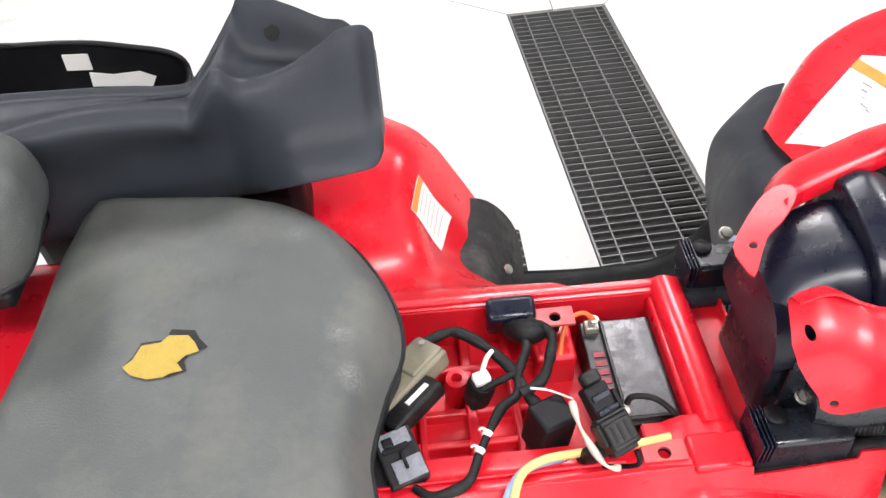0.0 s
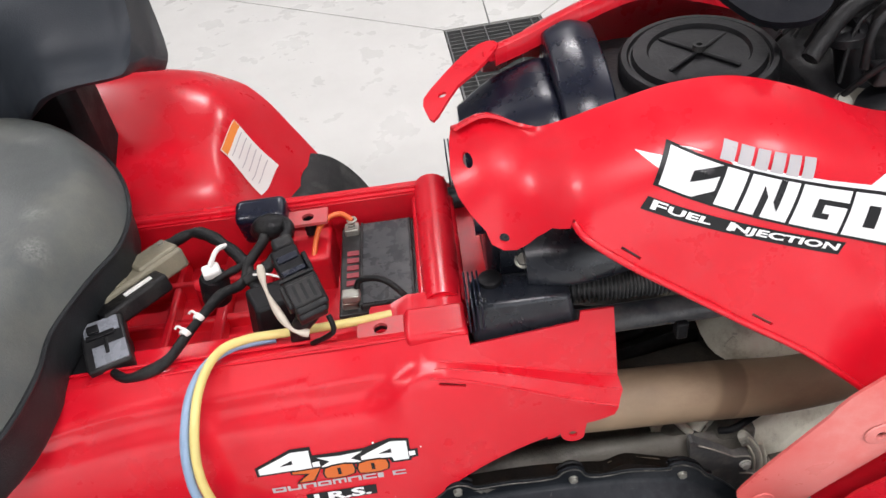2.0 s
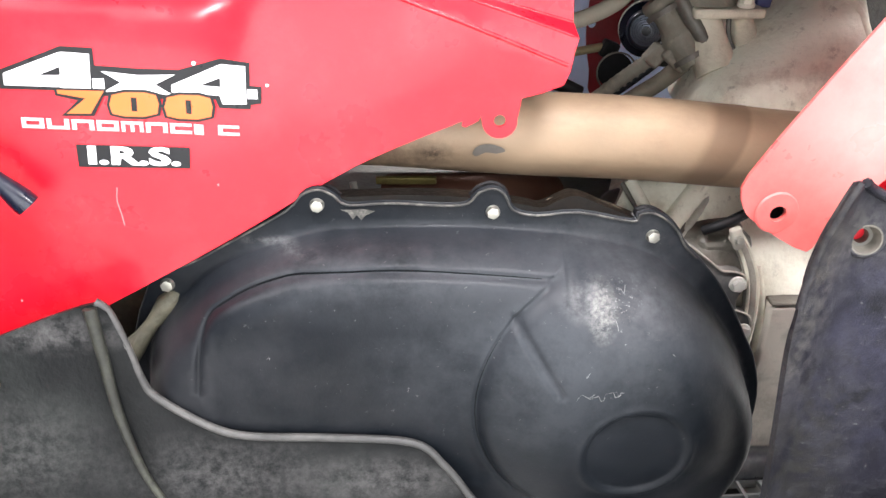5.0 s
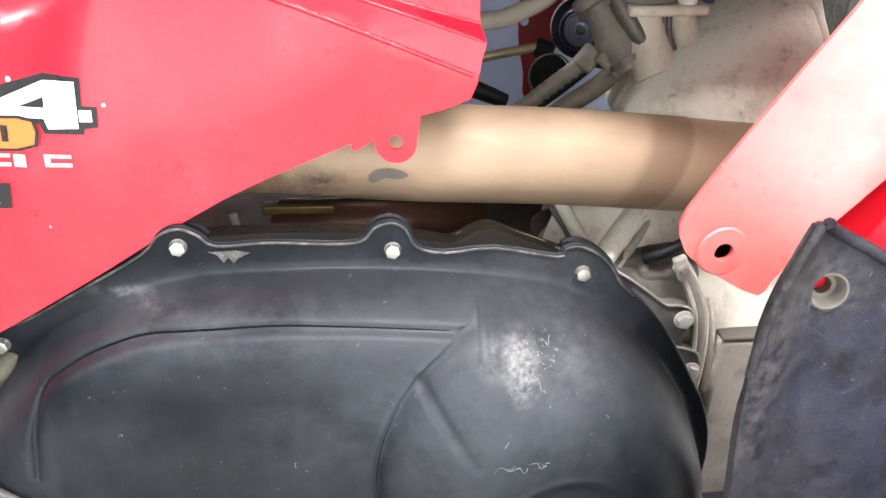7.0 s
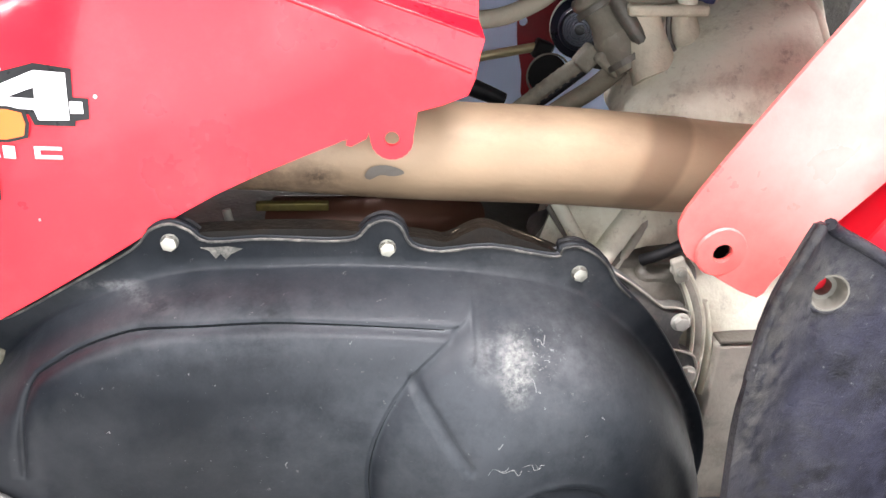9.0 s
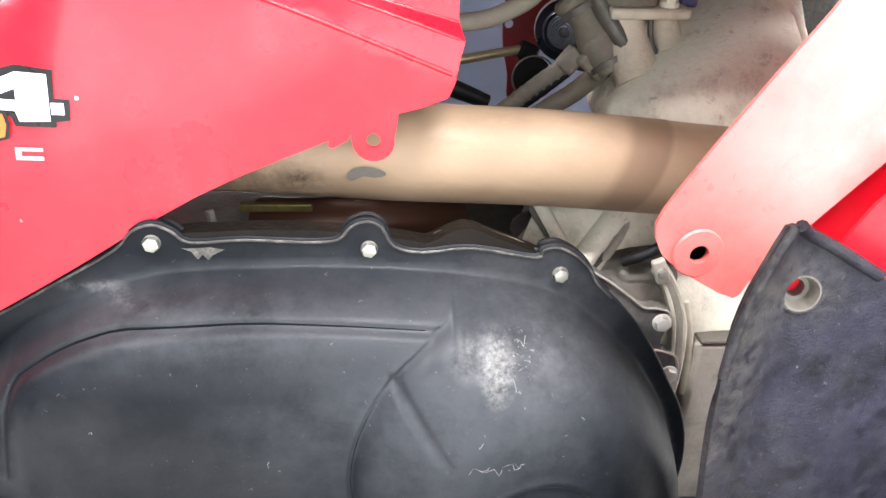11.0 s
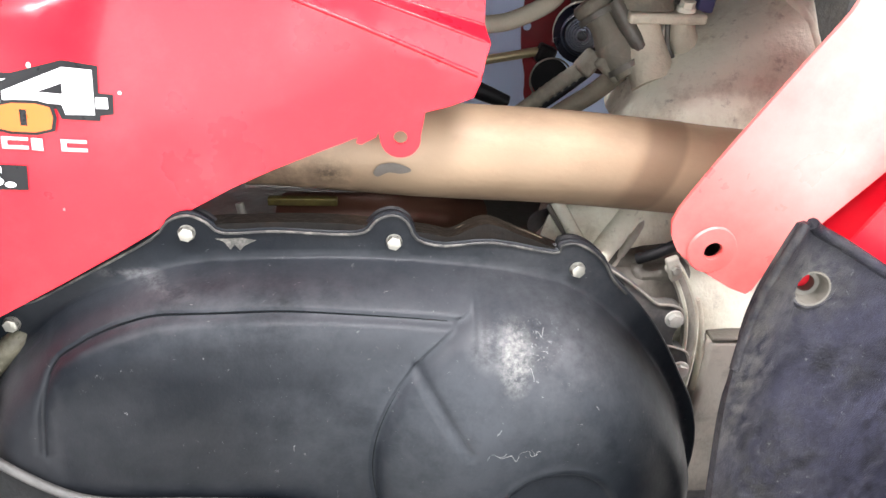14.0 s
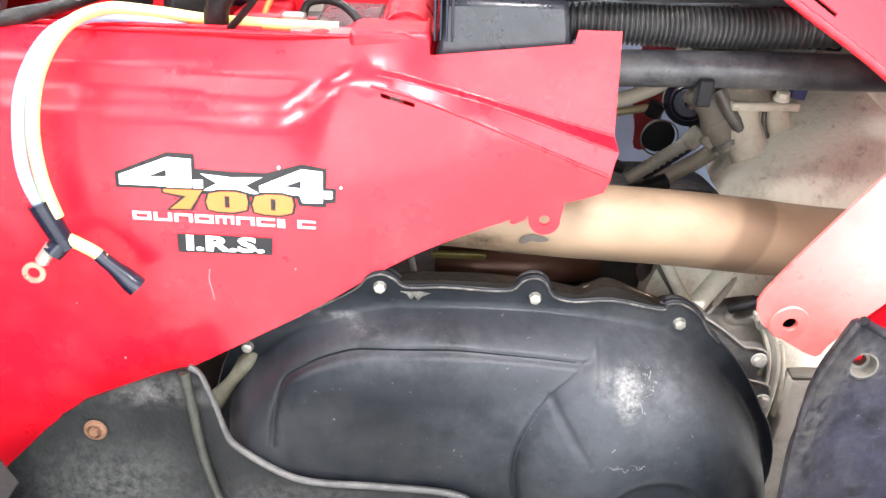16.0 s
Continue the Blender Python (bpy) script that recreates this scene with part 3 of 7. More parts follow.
def side_y(x, z):
    k = min(0.0, x - 0.04) * 0.05
    if x < -0.2:
        k -= 0.9 * (x + 0.2) ** 2
    w, far = sm(-0.03, 0.045, x), sm(0.05, 0.23, x)
    zb, zc, za = fold_b(x), fold_c(x), fold_a(x)
    side = sm(-0.04, 0.12, x)
    top = (-0.1265 + 0.06 * min(0.0, x + 0.05)) * (1 - side) - 0.142 * side
    yb = -0.153 + 0.001 * w - 0.013 * far + k
    yc = -0.1565 - 0.003 * w - 0.0185 * far + k
    ya = -0.174 + 0.007 * w - 0.017 * far + k
    out = 0.003 + 0.032 * sm(0.20, 0.0, x)
    if z <= za:
        return ya - out * (1 - math.exp((z - za) / 0.07))
    for (z0, y0), (z1, y1) in zip(((za, ya), (zc, yc), (zb, yb)), ((zc, yc), (zb, yb), (0.7135 + 0.010 * sm(0.06, 0.22, x), top))):
        if z <= z1:
            break
    t = min(1.0, (z - z0) / (z1 - z0))
    return y0 + (y1 - y0) * t


outline = [(-0.62, 0.7135), (0.088, 0.7135), (0.089, 0.703), (0.199, 0.715), (0.201, 0.725), (0.234, 0.725), (0.234, 0.650), (0.2365, 0.6415), (0.2335, 0.632), (0.2315, 0.6205), (0.2275, 0.6105), (0.2125, 0.6045), (0.1985, 0.6005), (0.198, 0.596)]
outline += [(0.184 + 0.0125 * math.cos(radians(a)), 0.5835 + 0.0125 * math.sin(radians(a))) for a in range(10, -171, -18)] + [(0.1705, 0.5875), (0.1690, 0.5838), (0.1600, 0.5788), (0.1572, 0.5795), (0.1578, 0.5832), (0.1545, 0.5822)]
outline += cr([(0.15, 0.580), (0.081, 0.551), (0.015, 0.515), (-0.058, 0.475), (-0.13, 0.436), (-0.20, 0.40), (-0.27, 0.345), (-0.33, 0.25), (-0.40, 0.22), (-0.62, 0.22)], 3)
folds = [[(x, fn(x)) for x in np.linspace(-0.6, 0.231, 90)] for fn in (fold_a, fold_c, fold_b)]
side_panel = part("side_panel", plate(outline, lambda u, v: (u, side_y(u, v), v), 0.0072, [ring(0.184, 0.584, 0.0045, 10), [(0.053, 0.6765), (0.079, 0.6695), (0.079, 0.6725), (0.053, 0.6795)]], folds),
                  RED, quad, "glossy red side panel with chips and dust", solid=0.003, angle=72)
crisp = bmesh.new()
crisp.from_mesh(side_panel.data)
for e in crisp.edges:
    if len(e.link_faces) == 2 and e.calc_face_angle() > radians(18) and min(v.co.x for v in e.verts) > 0.05:
        e.smooth = False
crisp.to_mesh(side_panel.data)
crisp.free()


for fn, x0, x1, r in ((fold_a, 0.045, 0.229, 0.0015), (fold_c, 0.05, 0.233, 0.0011), (fold_b, 0.055, 0.2335, 0.0012)):
    bead = [(x, side_y(x, fn(x)) + 0.0003, fn(x)) for x in np.linspace(x0, x1, 70)]
    part("fold_bead", tube(bead, r, 8, 1, False), RED, side_panel)



def on_side(x0, z0, turn=0.0, off=0.0012):
    c, s = math.cos(radians(turn)), math.sin(radians(turn))

    def put(u, v):
        x, z = x0 + u * c - v * s, z0 + u * s + v * c
        return x, side_y(x, z) - off, z
    return put


def bar_block(u0, u1, v0, v1, put, slant=0.0):
    poly = [(u0, v0), (u1, v0), (u1 + slant, v1), (u0 + slant, v1)]
    return plate(poly, put, 0.01)


def dq(*pts):
    """Decal drawing units to metres round the decal's centre."""
    return [((a - 555) * 0.000154, (223.5 - b) * 0.0001635) for a, b in pts]


def sticker(pts, off, material, holes=()):
    return part("decal_shape", plate(dq(*pts), on_side(-0.0656, 0.6142, 0, off), 0.012, [dq(*h) for h in holes]), material, side_panel, solid=0)


sticker([(25, 180), (280, 92), (412, 100), (416, 165), (590, 178), (760, 185), (940, 140), (1066, 155), (1062, 245), (1112, 250), (1108, 318), (1062, 322), (1060, 340), (925, 334), (910, 300), (740, 300), (450, 282), (270, 274), (255, 258), (28, 250)], 0.0008, D_BLACK)
sticker([(48, 190), (280, 113), (398, 122), (396, 266), (284, 264), (274, 245), (48, 235)], 0.0014, D_WHITE, [[(190, 198), (190, 199), (276, 200), (276, 168)]])
sticker([(404, 214), (452, 214), (452, 254), (404, 252)], 0.0014, D_WHITE)
sticker([(440, 186), (590, 203), (745, 203), (660, 240), (740, 285), (590, 262), (445, 265), (520, 230)], 0.0014, D_WHITE)
sticker([(728, 242), (940, 162), (1046, 168), (1044, 318), (942, 318), (930, 284), (728, 270)], 0.0014, D_WHITE, [[(850, 243), (850, 244), (936, 250), (936, 214)]])
sticker([(1050, 258), (1092, 260), (1092, 298), (1050, 296)], 0.0014, D_WHITE)
sticker([(245, 246), (463, 253), (399, 358), (264, 356), (339, 296), (249, 276)], 0.0018, D_BLACK)
sticker([(259, 254), (449, 260), (387, 348), (289, 346), (371, 288), (261, 268)], 0.0023, D_ORANGE)
for a, b in ((569, 314), (796, 327)):
    grow = [(a - 115, b), (a - 100, b - 46), (a - 40, b - 58), (a + 50, b - 56), (a + 105, b - 42), (a + 115, b), (a + 105, b + 46), (a + 40, b + 60), (a - 50, b + 56), (a - 105, b + 42)]
    sticker(grow, 0.0018, D_BLACK)
    sticker([(a + (x - a) * 0.89, b + (y - b) * 0.83) for x, y in grow], 0.0023, D_ORANGE, [[(a - 12, b - 28), (a - 12, b + 26), (a + 12, b + 28), (a + 12, b - 26)]])
# a word mark as plain outlined blocks
NOTCHES = ("slot", "top", "low", "slot", "two", "low", "side", "none", "side")
for k, kind in enumerate(NOTCHES):
    a, b = 97 + 102 * k, 360 + 5.2 * k
    w, q = (40, 8) if kind == "none" else (92, 13)
    shape = [(a, b), (a + w, b + 4), (a + w, b + 46), (a, b + 42)]
    holes = []
    if kind == "slot":
        holes = [[(a + q + 6, b + q), (a + q + 6, b + 42 - q), (a + w - q - 6, b + 44 - q), (a + w - q - 6, b + q + 3)]]
    elif kind == "top":
        shape = [(a, b), (a + 20, b + 1), (a + 20, b + 30), (a + w - 20, b + 32), (a + w - 20, b + 3), (a + w, b + 4), (a + w, b + 46), (a, b + 42)]
    elif kind == "low":
        shape = [(a, b), (a + w, b + 4), (a + w, b + 46), (a + w - 20, b + 45), (a + w - 20, b + 16), (a + 20, b + 14), (a + 20, b + 43), (a, b + 42)]
    elif kind == "two":
        shape = [(a, b), (a + w, b + 4), (a + w, b + 46), (a + w - 16, b + 45), (a + w - 16, b + 15), (a + 54, b + 14), (a + 54, b + 44), (a + 38, b + 43), (a + 38, b + 14), (a + 16, b + 13), (a + 16, b + 43), (a, b + 42)]
    elif kind == "side":
        shape = [(a, b), (a + w, b + 4), (a + w, b + 16), (a + 20, b + 13), (a + 20, b + 30), (a + w, b + 33), (a + w, b + 46), (a, b + 42)]
    sticker(shape, 0.0012, D_GREY, holes)
sticker([(305, 472), (785, 494), (779, 582), (305, 566)], 0.0009, D_BLACK)
part("decal_writing", words("I.R.S.", 0.0165, on_side(-0.0673, 0.5645, -2.5, 0.0016), 0.0, 0.0007, 1.02, 1.85), D_WHITE, side_panel)
for a, b, r in ((825, 160, 9), (1135, 245, 7)):
    sticker([(a + r * math.cos(k), b + r * math.sin(k)) for k in range(6)], 0.0008, PAPER)

CHIPS = [([(-0.0815, 0.5430), (-0.0828, 0.5336), (-0.0813, 0.5245), (-0.0802, 0.5150)], 0.0004), ([(-0.0139, 0.5440), (-0.0136, 0.5425)], 0.0006), ([(-0.1605, 0.459), (-0.160, 0.4575)], 0.0006), ([(-0.191, 0.512), (-0.1903, 0.511)], 0.0005)]
# small chips and a crack in the red plastic
CHIP = mat("pale_chipped_plastic", (0.66, 0.24, 0.24), 0.6, vary=0.3, scale=300)
for pts, r in CHIPS:
    part("paint_chip", tube([(x, side_y(x, z) - 0.0001, z) for x, z in pts], r, 5, 3), CHIP, side_panel, "pale chip in the red plastic")

# tray under the seat
tray_out = [(-0.66, -0.164), (-0.05, -0.1275), (0.0, -0.130), (0.05, -0.1365), (0.086, -0.141), (0.086, 0.133), (-0.66, 0.137)]
tray_hole = [(-0.40, -0.088), (-0.012, -0.088), (-0.012, -0.07), (0.050, -0.07), (0.050, 0.113), (-0.40, 0.117)]


def rim_z(u, v):
    return (u, v, 0.712 + 0.006 * sm(0.05, 0.062, u) - 0.006 * sm(0.07, 0.084, u) - 0.011 * sm(-0.122, -0.113, v) * sm(0.0, -0.02, v) * sm(0.03, 0.015, u))


tray = part("seat_tray", plate(tray_out, rim_z, 0.009, [dense(tray_hole, 0.02)]), RED, quad, "red moulded tray under the seat, dusty inside", solid=0.004, bevel=0.0)


def wall_strip(a, b, z0, z1, name="tray_wall"):
    d = Vector((b[0] - a[0], b[1] - a[1], 0))
    m = box(0, 0, 0, d.length, 0.004, z1 - z0)
    m.transform(Matrix.Translation(((a[0] + b[0]) / 2, (a[1] + b[1]) / 2, (z0 + z1) / 2)) @ Matrix.Rotation(math.atan2(d.y, d.x), 4, "Z"))
    part(name, m, RED_IN, tray, bevel=0.001)


for a, b in zip(tray_hole, tray_hole[1:] + tray_hole[:1]):
    wall_strip(a, b, 0.55, 0.6985 if max(a[1], b[1]) < -0.06 else 0.7095)
part("tray_floor", box(-0.20, 0.014, 0.632, 0.40, 0.205, 0.006), RED_IN, tray, bevel=0.001)
part("battery_floor", box(0.02, 0.014, 0.548, 0.07, 0.2, 0.006), RED_IN, tray)
for x, w in ((-0.33, 0.012), (-0.262, 0.010), (-0.20, 0.014), (-0.145, 0.010)):
    part("tray_rib", box(x, 0.012, 0.645, w, 0.196, 0.022), RED_IN, tray, bevel=0.003)
for y, h in ((-0.045, 0.03), (0.0, 0.022), (0.06, 0.036)):
    part("tray_rib", box(-0.24, y, 0.64, 0.29, 0.010, h), RED_IN, tray, bevel=0.003)
part("tray_boss", lathe([(0.02, 0), (0.018, 0.03), (0.009, 0.031), (0.008, 0.02), (0, 0.02)], (-0.11, -0.04, 0.635), (0, 0, 1), 20), RED_IN, tray)
part("tray_boss", lathe([(0.016, 0), (0.014, 0.045), (0.007, 0.046), (0.006, 0.03), (0, 0.03)], (-0.215, 0.03, 0.635), (0, 0, 1), 20), RED_IN, tray)
part("tray_step", box(-0.088, 0.075, 0.660, 0.05, 0.075, 0.055), RED_IN, tray, bevel=0.004)
# front cross bar and the lower shelf before it
part("cross_bar", tube([(0.067, -0.082, 0.700), (0.067, 0.0, 0.704), (0.067, 0.125, 0.704)], 0.0215, 24, 4), RED, tray)
part("cross_bar_flank", box(0.067, 0.024, 0.692, 0.052, 0.216, 0.028), RED, tray, bevel=0.006, segments=3)
part("front_shelf", box(0.108, 0.018, 0.684, 0.052, 0.235, 0.006), RED_IN, tray, bevel=0.001)
part("raised_ledge", box(0.0575, -0.1175, 0.7075, 0.063, 0.044, 0.021), RED, tray, "raised ledge beside the cross bar", bevel=0.005, segments=3)
part("front_lip", box(0.1335, 0.018, 0.692, 0.004, 0.235, 0.02), RED_IN, tray, bevel=0.001)
# outer left edge of the tray turned down
part("left_skirt", grid_sheet([[(x, y, z) for x in (-0.07, -0.02, 0.03, 0.084)] for y, z in ((0.132, 0.7115), (0.138, 0.705), (0.142, 0.66), (0.146, 0.55))], 3, 4), RED, tray, solid=0.003)
for y0, y1, x0, x1, r in ((-0.124, -0.120, -0.40, -0.045, 0.0020), (-0.139, -0.133, -0.30, 0.03, 0.0016), (0.125, 0.123, -0.40, 0.07, 0.0035)):
    part("rim_ridge", tube([(x0, y0, 0.7125), ((x0 + x1) / 2, (y0 + y1) / 2, 0.7132), (x1, y1, 0.7125)], r, 10, 5), RED, tray, "moulded ridge along the tray rim")
for x, y, z in ((0.0, -0.1125, 0.7105), (-0.085, 0.082, 0.7175)):
    br = part("seat_bracket", plate([(x - 0.024, y - 0.013), (x + 0.024, y - 0.013), (x + 0.024, y + 0.015), (x - 0.024, y + 0.015)],
              lambda u, v: (u, v, z), 0.02, [ring(x, y, 0.0075, 14)]), FADED, quad, "faded red seat bracket with a bolt hole", solid=0.004)
    part("hole_shadow", lathe([(0.0074, 0), (0.0074, -0.02), (0, -0.02)], (x, y, z - 0.004), (0, 0, 1), 14), BLACK, br)

# black mounting blocks at both sides, ahead of the tray
for sgn, cy in ((-1, -0.112), (1, 0.138)):
    blk = part("mount_block", box(0.146, cy, 0.718, 0.108, 0.050, 0.05, taper=0.12), SHROUD, quad, "glossy black plastic mount block", bevel=0.005)
    for k in range(4):
        part("rib", box(0.092 + 0.0045 * k, cy, 0.730, 0.002, 0.052, 0.036), GLOSS, blk, bevel=0.0006)
    part("top_cap", lathe([(0.012, 0), (0.012, 0.006), (0.009, 0.008), (0, 0.008)], (0.118, cy + 0.012, 0.742), (0, 0, 1), 20), BLACK, blk)
    part("screw", hexbolt((0.155, cy + 0.03, 0.748), (0, -0.4, 1), 0.007, 0.006), STEEL, blk)

# frame tubes
rail = part("frame_tube", tube([(0.10, -0.118, 0.684), (0.20, -0.125, 0.690), (0.3, -0.127, 0.694), (0.7, -0.127, 0.697)], 0.0145, 16, 3), FRAME, quad, "black painted steel frame tube, dusty")
part("clip", box(0.304, -0.14, 0.680, 0.012, 0.014, 0.022), BLACK, rail, bevel=0.002)
part("frame_tube", tube([(0.06, 0.11, 0.694), (0.3, 0.11, 0.694), (0.7, 0.11, 0.697)], 0.0145, 16, 3), FRAME, quad)
part("frame_tube", tube([(-0.6, -0.16, 0.25), (0.2, -0.16, 0.235), (0.7, -0.16, 0.24)], 0.016, 14, 3), FRAME, quad)
part("frame_tube", tube([(-0.6, 0.15, 0.25), (0.2, 0.15, 0.235), (0.7, 0.15, 0.24)], 0.016, 14, 3), FRAME, quad)
part("frame_tube", tube([(-0.10, -0.12, 0.66), (-0.12, -0.13, 0.5), (-0.17, -0.15, 0.26)], 0.014, 12, 4), FRAME, quad)

# corrugated hose over the frame tube
hose = bmesh.new()
path = cr([(0.12, -0.09, 0.715), (0.22, -0.105, 0.722), (0.30, -0.108, 0.722), (0.40, -0.105, 0.724), (0.62, -0.09, 0.735)], 120)
tube(path, lambda t: 0.0145 + 0.0022 * math.sin(t * 2 * math.pi * 80), 14, 1, False, True, hose)
part("corrugated_hose", hose, mat("dusty_hose_plastic", (0.035, 0.035, 0.036), 0.5, vary=0.3, scale=30, bump=0.1, dirt=(0.17, 0.165, 0.15), dirt_amount=0.6, dirt_scale=20), quad, "grey-black corrugated plastic hose", angle=80)

# right tank cover
top_z = curve_fn([(0.06, 0.905), (0.095, 0.912), (0.129, 0.924), (0.164, 0.913), (0.2, 0.922), (0.234, 0.931), (0.286, 0.942), (0.34, 0.940), (0.397, 0.920), (0.46, 0.889), (0.52, 0.874), (0.62, 0.88), (0.8, 0.92)])


def tank_y(x, z):
    d = max(0.0, top_z(x) - z)
    y = -0.10 - 0.075 * (1 - math.exp(-d / 0.025)) - 0.2 * d - 1.8 * max(0, d - 0.1) * max(0, x - 0.3)
    y -= 0.02 * sm(0.48, 0.58, x) * sm(0.03, 0.1, d)
    return y + 0.046 * sm(0.205, 0.125, x) * sm(0.0, 0.01, d + 0.004) + 0.004 * sm(0.46, 0.52, x)


D_TAB = np.linspace(0, 0.7, 1400)
S_TAB = np.concatenate([[0], np.cumsum(np.hypot(np.diff(D_TAB), np.diff(0.075 * (1 - np.exp(-D_TAB / 0.025)) + 0.2 * D_TAB)))])


def to_arc(pts):
    return [(x, -float(np.interp(max(0.0, top_z(x) - z), D_TAB, S_TAB))) for x, z in pts]


def tank_arc(u, v, mirror=False):
    z = top_z(u) - float(np.interp(-v, S_TAB, D_TAB))
    return (u, 2 * centre_l(u) - tank_y(u, z) * 0.93, z - 0.008) if mirror else (u, tank_y(u, z), z)


centre_l = curve_fn([(0.05, -0.035), (0.1, -0.024), (0.17, -0.004), (0.25, 0.006), (0.4, 0.022), (0.75, 0.03)])


def band(n, a, b):
    return [(a + (b - a) * k / n, top_z(a + (b - a) * k / n)) for k in range(n + 1)]


tank_out = [(0.70, 0.43), (0.70, 0.84)] + band(150, 0.69, 0.102)
tank_out += [(0.096, 0.903), (0.093, 0.886), (0.097, 0.872), (0.106, 0.858), (0.117, 0.844), (0.121, 0.831), (0.131, 0.8245), (0.142, 0.826), (0.150, 0.832), (0.160, 0.843), (0.172, 0.855), (0.186, 0.860)]
tank_out += [(0.1895, 0.8685), (0.198, 0.855), (0.234, 0.828), (0.280, 0.796), (0.3275, 0.7636), (0.3925, 0.7218), (0.454, 0.668), (0.50, 0.612), (0.54, 0.55), (0.57, 0.49), (0.60, 0.43)]
slot_a = [(0.2264, 0.8467), (0.2418, 0.8352), (0.2403, 0.8332), (0.2249, 0.8447)]
slot_b = [(0.3372, 0.7700), (0.3546, 0.7585), (0.3531, 0.7565), (0.3357, 0.7680)]
tank_cover = part("tank_cover", plate(to_arc(tank_out), tank_arc, 0.0085, [to_arc(ring(0.1095, 0.8955, 0.0045, 12)), to_arc(ring(0.1325, 0.8365, 0.0045, 12)), to_arc(slot_a), to_arc(slot_b)]),
                  RED, quad, "glossy red tank cover with a white lettered decal", solid=0.003, angle=55)
# turned lip along the cover's lower edge
lip = [(x, tank_y(x, z) - 0.001, z) for x, z in [(0.1895, 0.8665), (0.198, 0.855), (0.234, 0.828), (0.280, 0.796), (0.3275, 0.7636), (0.3925, 0.7218), (0.454, 0.668), (0.50, 0.612), (0.54, 0.55), (0.57, 0.49)]]
part("edge_lip", tube(lip, 0.0032, 8, 5), RED, tank_cover)


def on_tank(x0, z0, turn=0.0, off=0.0012, squash=0.62):
    c, s = math.cos(radians(turn)), math.sin(radians(turn))

    def put(u, v):
        x = x0 + u * c - v * s * 0.4
        z = z0 + u * s + v * squash
        return x, tank_y(x, z) - off, z + off * 0.4
    return put


def on_band(off):
    """Places along the model-name band: s along it, h up it."""
    def put(s, h):
        x = 0.257 + 0.363 * s + 0.0143 * h
        z = 0.8936 - 0.1554 * s + (0.023 + 0.0169 * s) * h
        return x, tank_y(x, z) - off, z + off * 0.4
    return put


# the maker's name and the model's name as plain slanted blocks
for k in range(6):
    part("decal_block", plate([(0.098 + 0.0365 * k, 1.12), (0.127 + 0.0365 * k, 1.12), (0.127 + 0.0365 * k, 1.56), (0.098 + 0.0365 * k, 1.56)], on_band(0.0010), 0.2), D_GREY, tank_cover)
part("decal_stripe", plate([(0.0, 0.98), (0.04, 1.14), (0.46, 1.16), (0.53, 1.62), (0.56, 1.55), (0.50, 1.0), (0.2, 0.98)], on_band(0.0008), 0.1), D_WHITE, tank_cover)
part("decal_stripe", plate([(-0.055, 0.50), (0.0, 0.36), (0.0, 0.72)], on_band(0.0008), 0.1), D_WHITE, tank_cover)
BLOCKS = ((0.115, [[(0.50, 0.36), (1.0, 0.72), (1.0, 1.0), (0.50, 0.66)], [(0.62, 0.0), (1.0, 0.0), (1.0, 0.34)]]), (0.055, []), (0.12, [[(0.30, 0.0), (0.44, 0.0), (0.44, 0.55), (0.30, 0.80)], [(0.58, 0.45), (0.72, 0.22), (0.72, 1.0), (0.58, 1.0)]]),
          (0.13, [[(0.36, 0.28), (0.68, 0.28), (0.68, 0.42), (0.36, 0.42)], [(0.36, 0.42), (0.52, 0.42), (0.52, 0.74), (0.36, 0.74)], [(0.36, 0.62), (1.0, 0.62), (1.0, 0.74), (0.36, 0.74)]]), (0.13, [[(0.36, 0.26), (0.62, 0.26), (0.62, 0.76), (0.36, 0.76)]]),
          (0.13, [[(0.38, 0.30), (0.62, 0.30), (0.62, 1.0), (0.38, 1.0)]]), (0.13, [[(0.40, 0.0), (0.60, 0.0), (0.60, 0.25), (0.40, 0.25)], [(0.40, 0.45), (0.60, 0.45), (0.55, 0.72), (0.45, 0.72)]]), (0.13, [[(0.36, 0.26), (0.62, 0.26), (0.62, 0.76), (0.36, 0.76)]]))
s0 = 0.0
for w, cuts in BLOCKS:
    part("decal_block", plate([(s0 - 0.006, -0.07), (s0 + w + 0.006, -0.07), (s0 + w + 0.006, 1.07), (s0 - 0.006, 1.07)], on_band(0.0011), 0.06), D_BLACK, tank_cover)
    part("decal_block", plate([(s0 + 0.003, 0.0), (s0 + w - 0.006, 0.0), (s0 + w - 0.006, 1.0), (s0 + 0.003, 1.0)], on_band(0.0017), 0.06), D_WHITE, tank_cover)
    for cut in cuts:
        part("decal_block", plate([(s0 + 0.003 + (w - 0.009) * a, b) for a, b in cut], on_band(0.0022), 0.06), D_BLACK, tank_cover)
    s0 += w
part("decal_field", bar_block(-0.0905, 0.0905, -0.0118, 0.0118, on_tank(0.3280, 0.8483, -21.8, 0.0009, 0.43), 0.004), D_BLACK, tank_cover)
def beside_mid(du):
    put = on_tank(0.3290, 0.8483, -21.8, 0.0018, 0.43)
    return lambda u, v: put(u + du, v)


for text, size, du in (("F", 0.0225, -0.0790), ("UEL", 0.0170, -0.0525), ("I", 0.0225, -0.0165), ("NJECTION", 0.0170, 0.0360)):
    part("decal_writing", words(text, size, beside_mid(du), 0.08, 0.0006, 1.0, 1.30), D_WHITE, tank_cover)

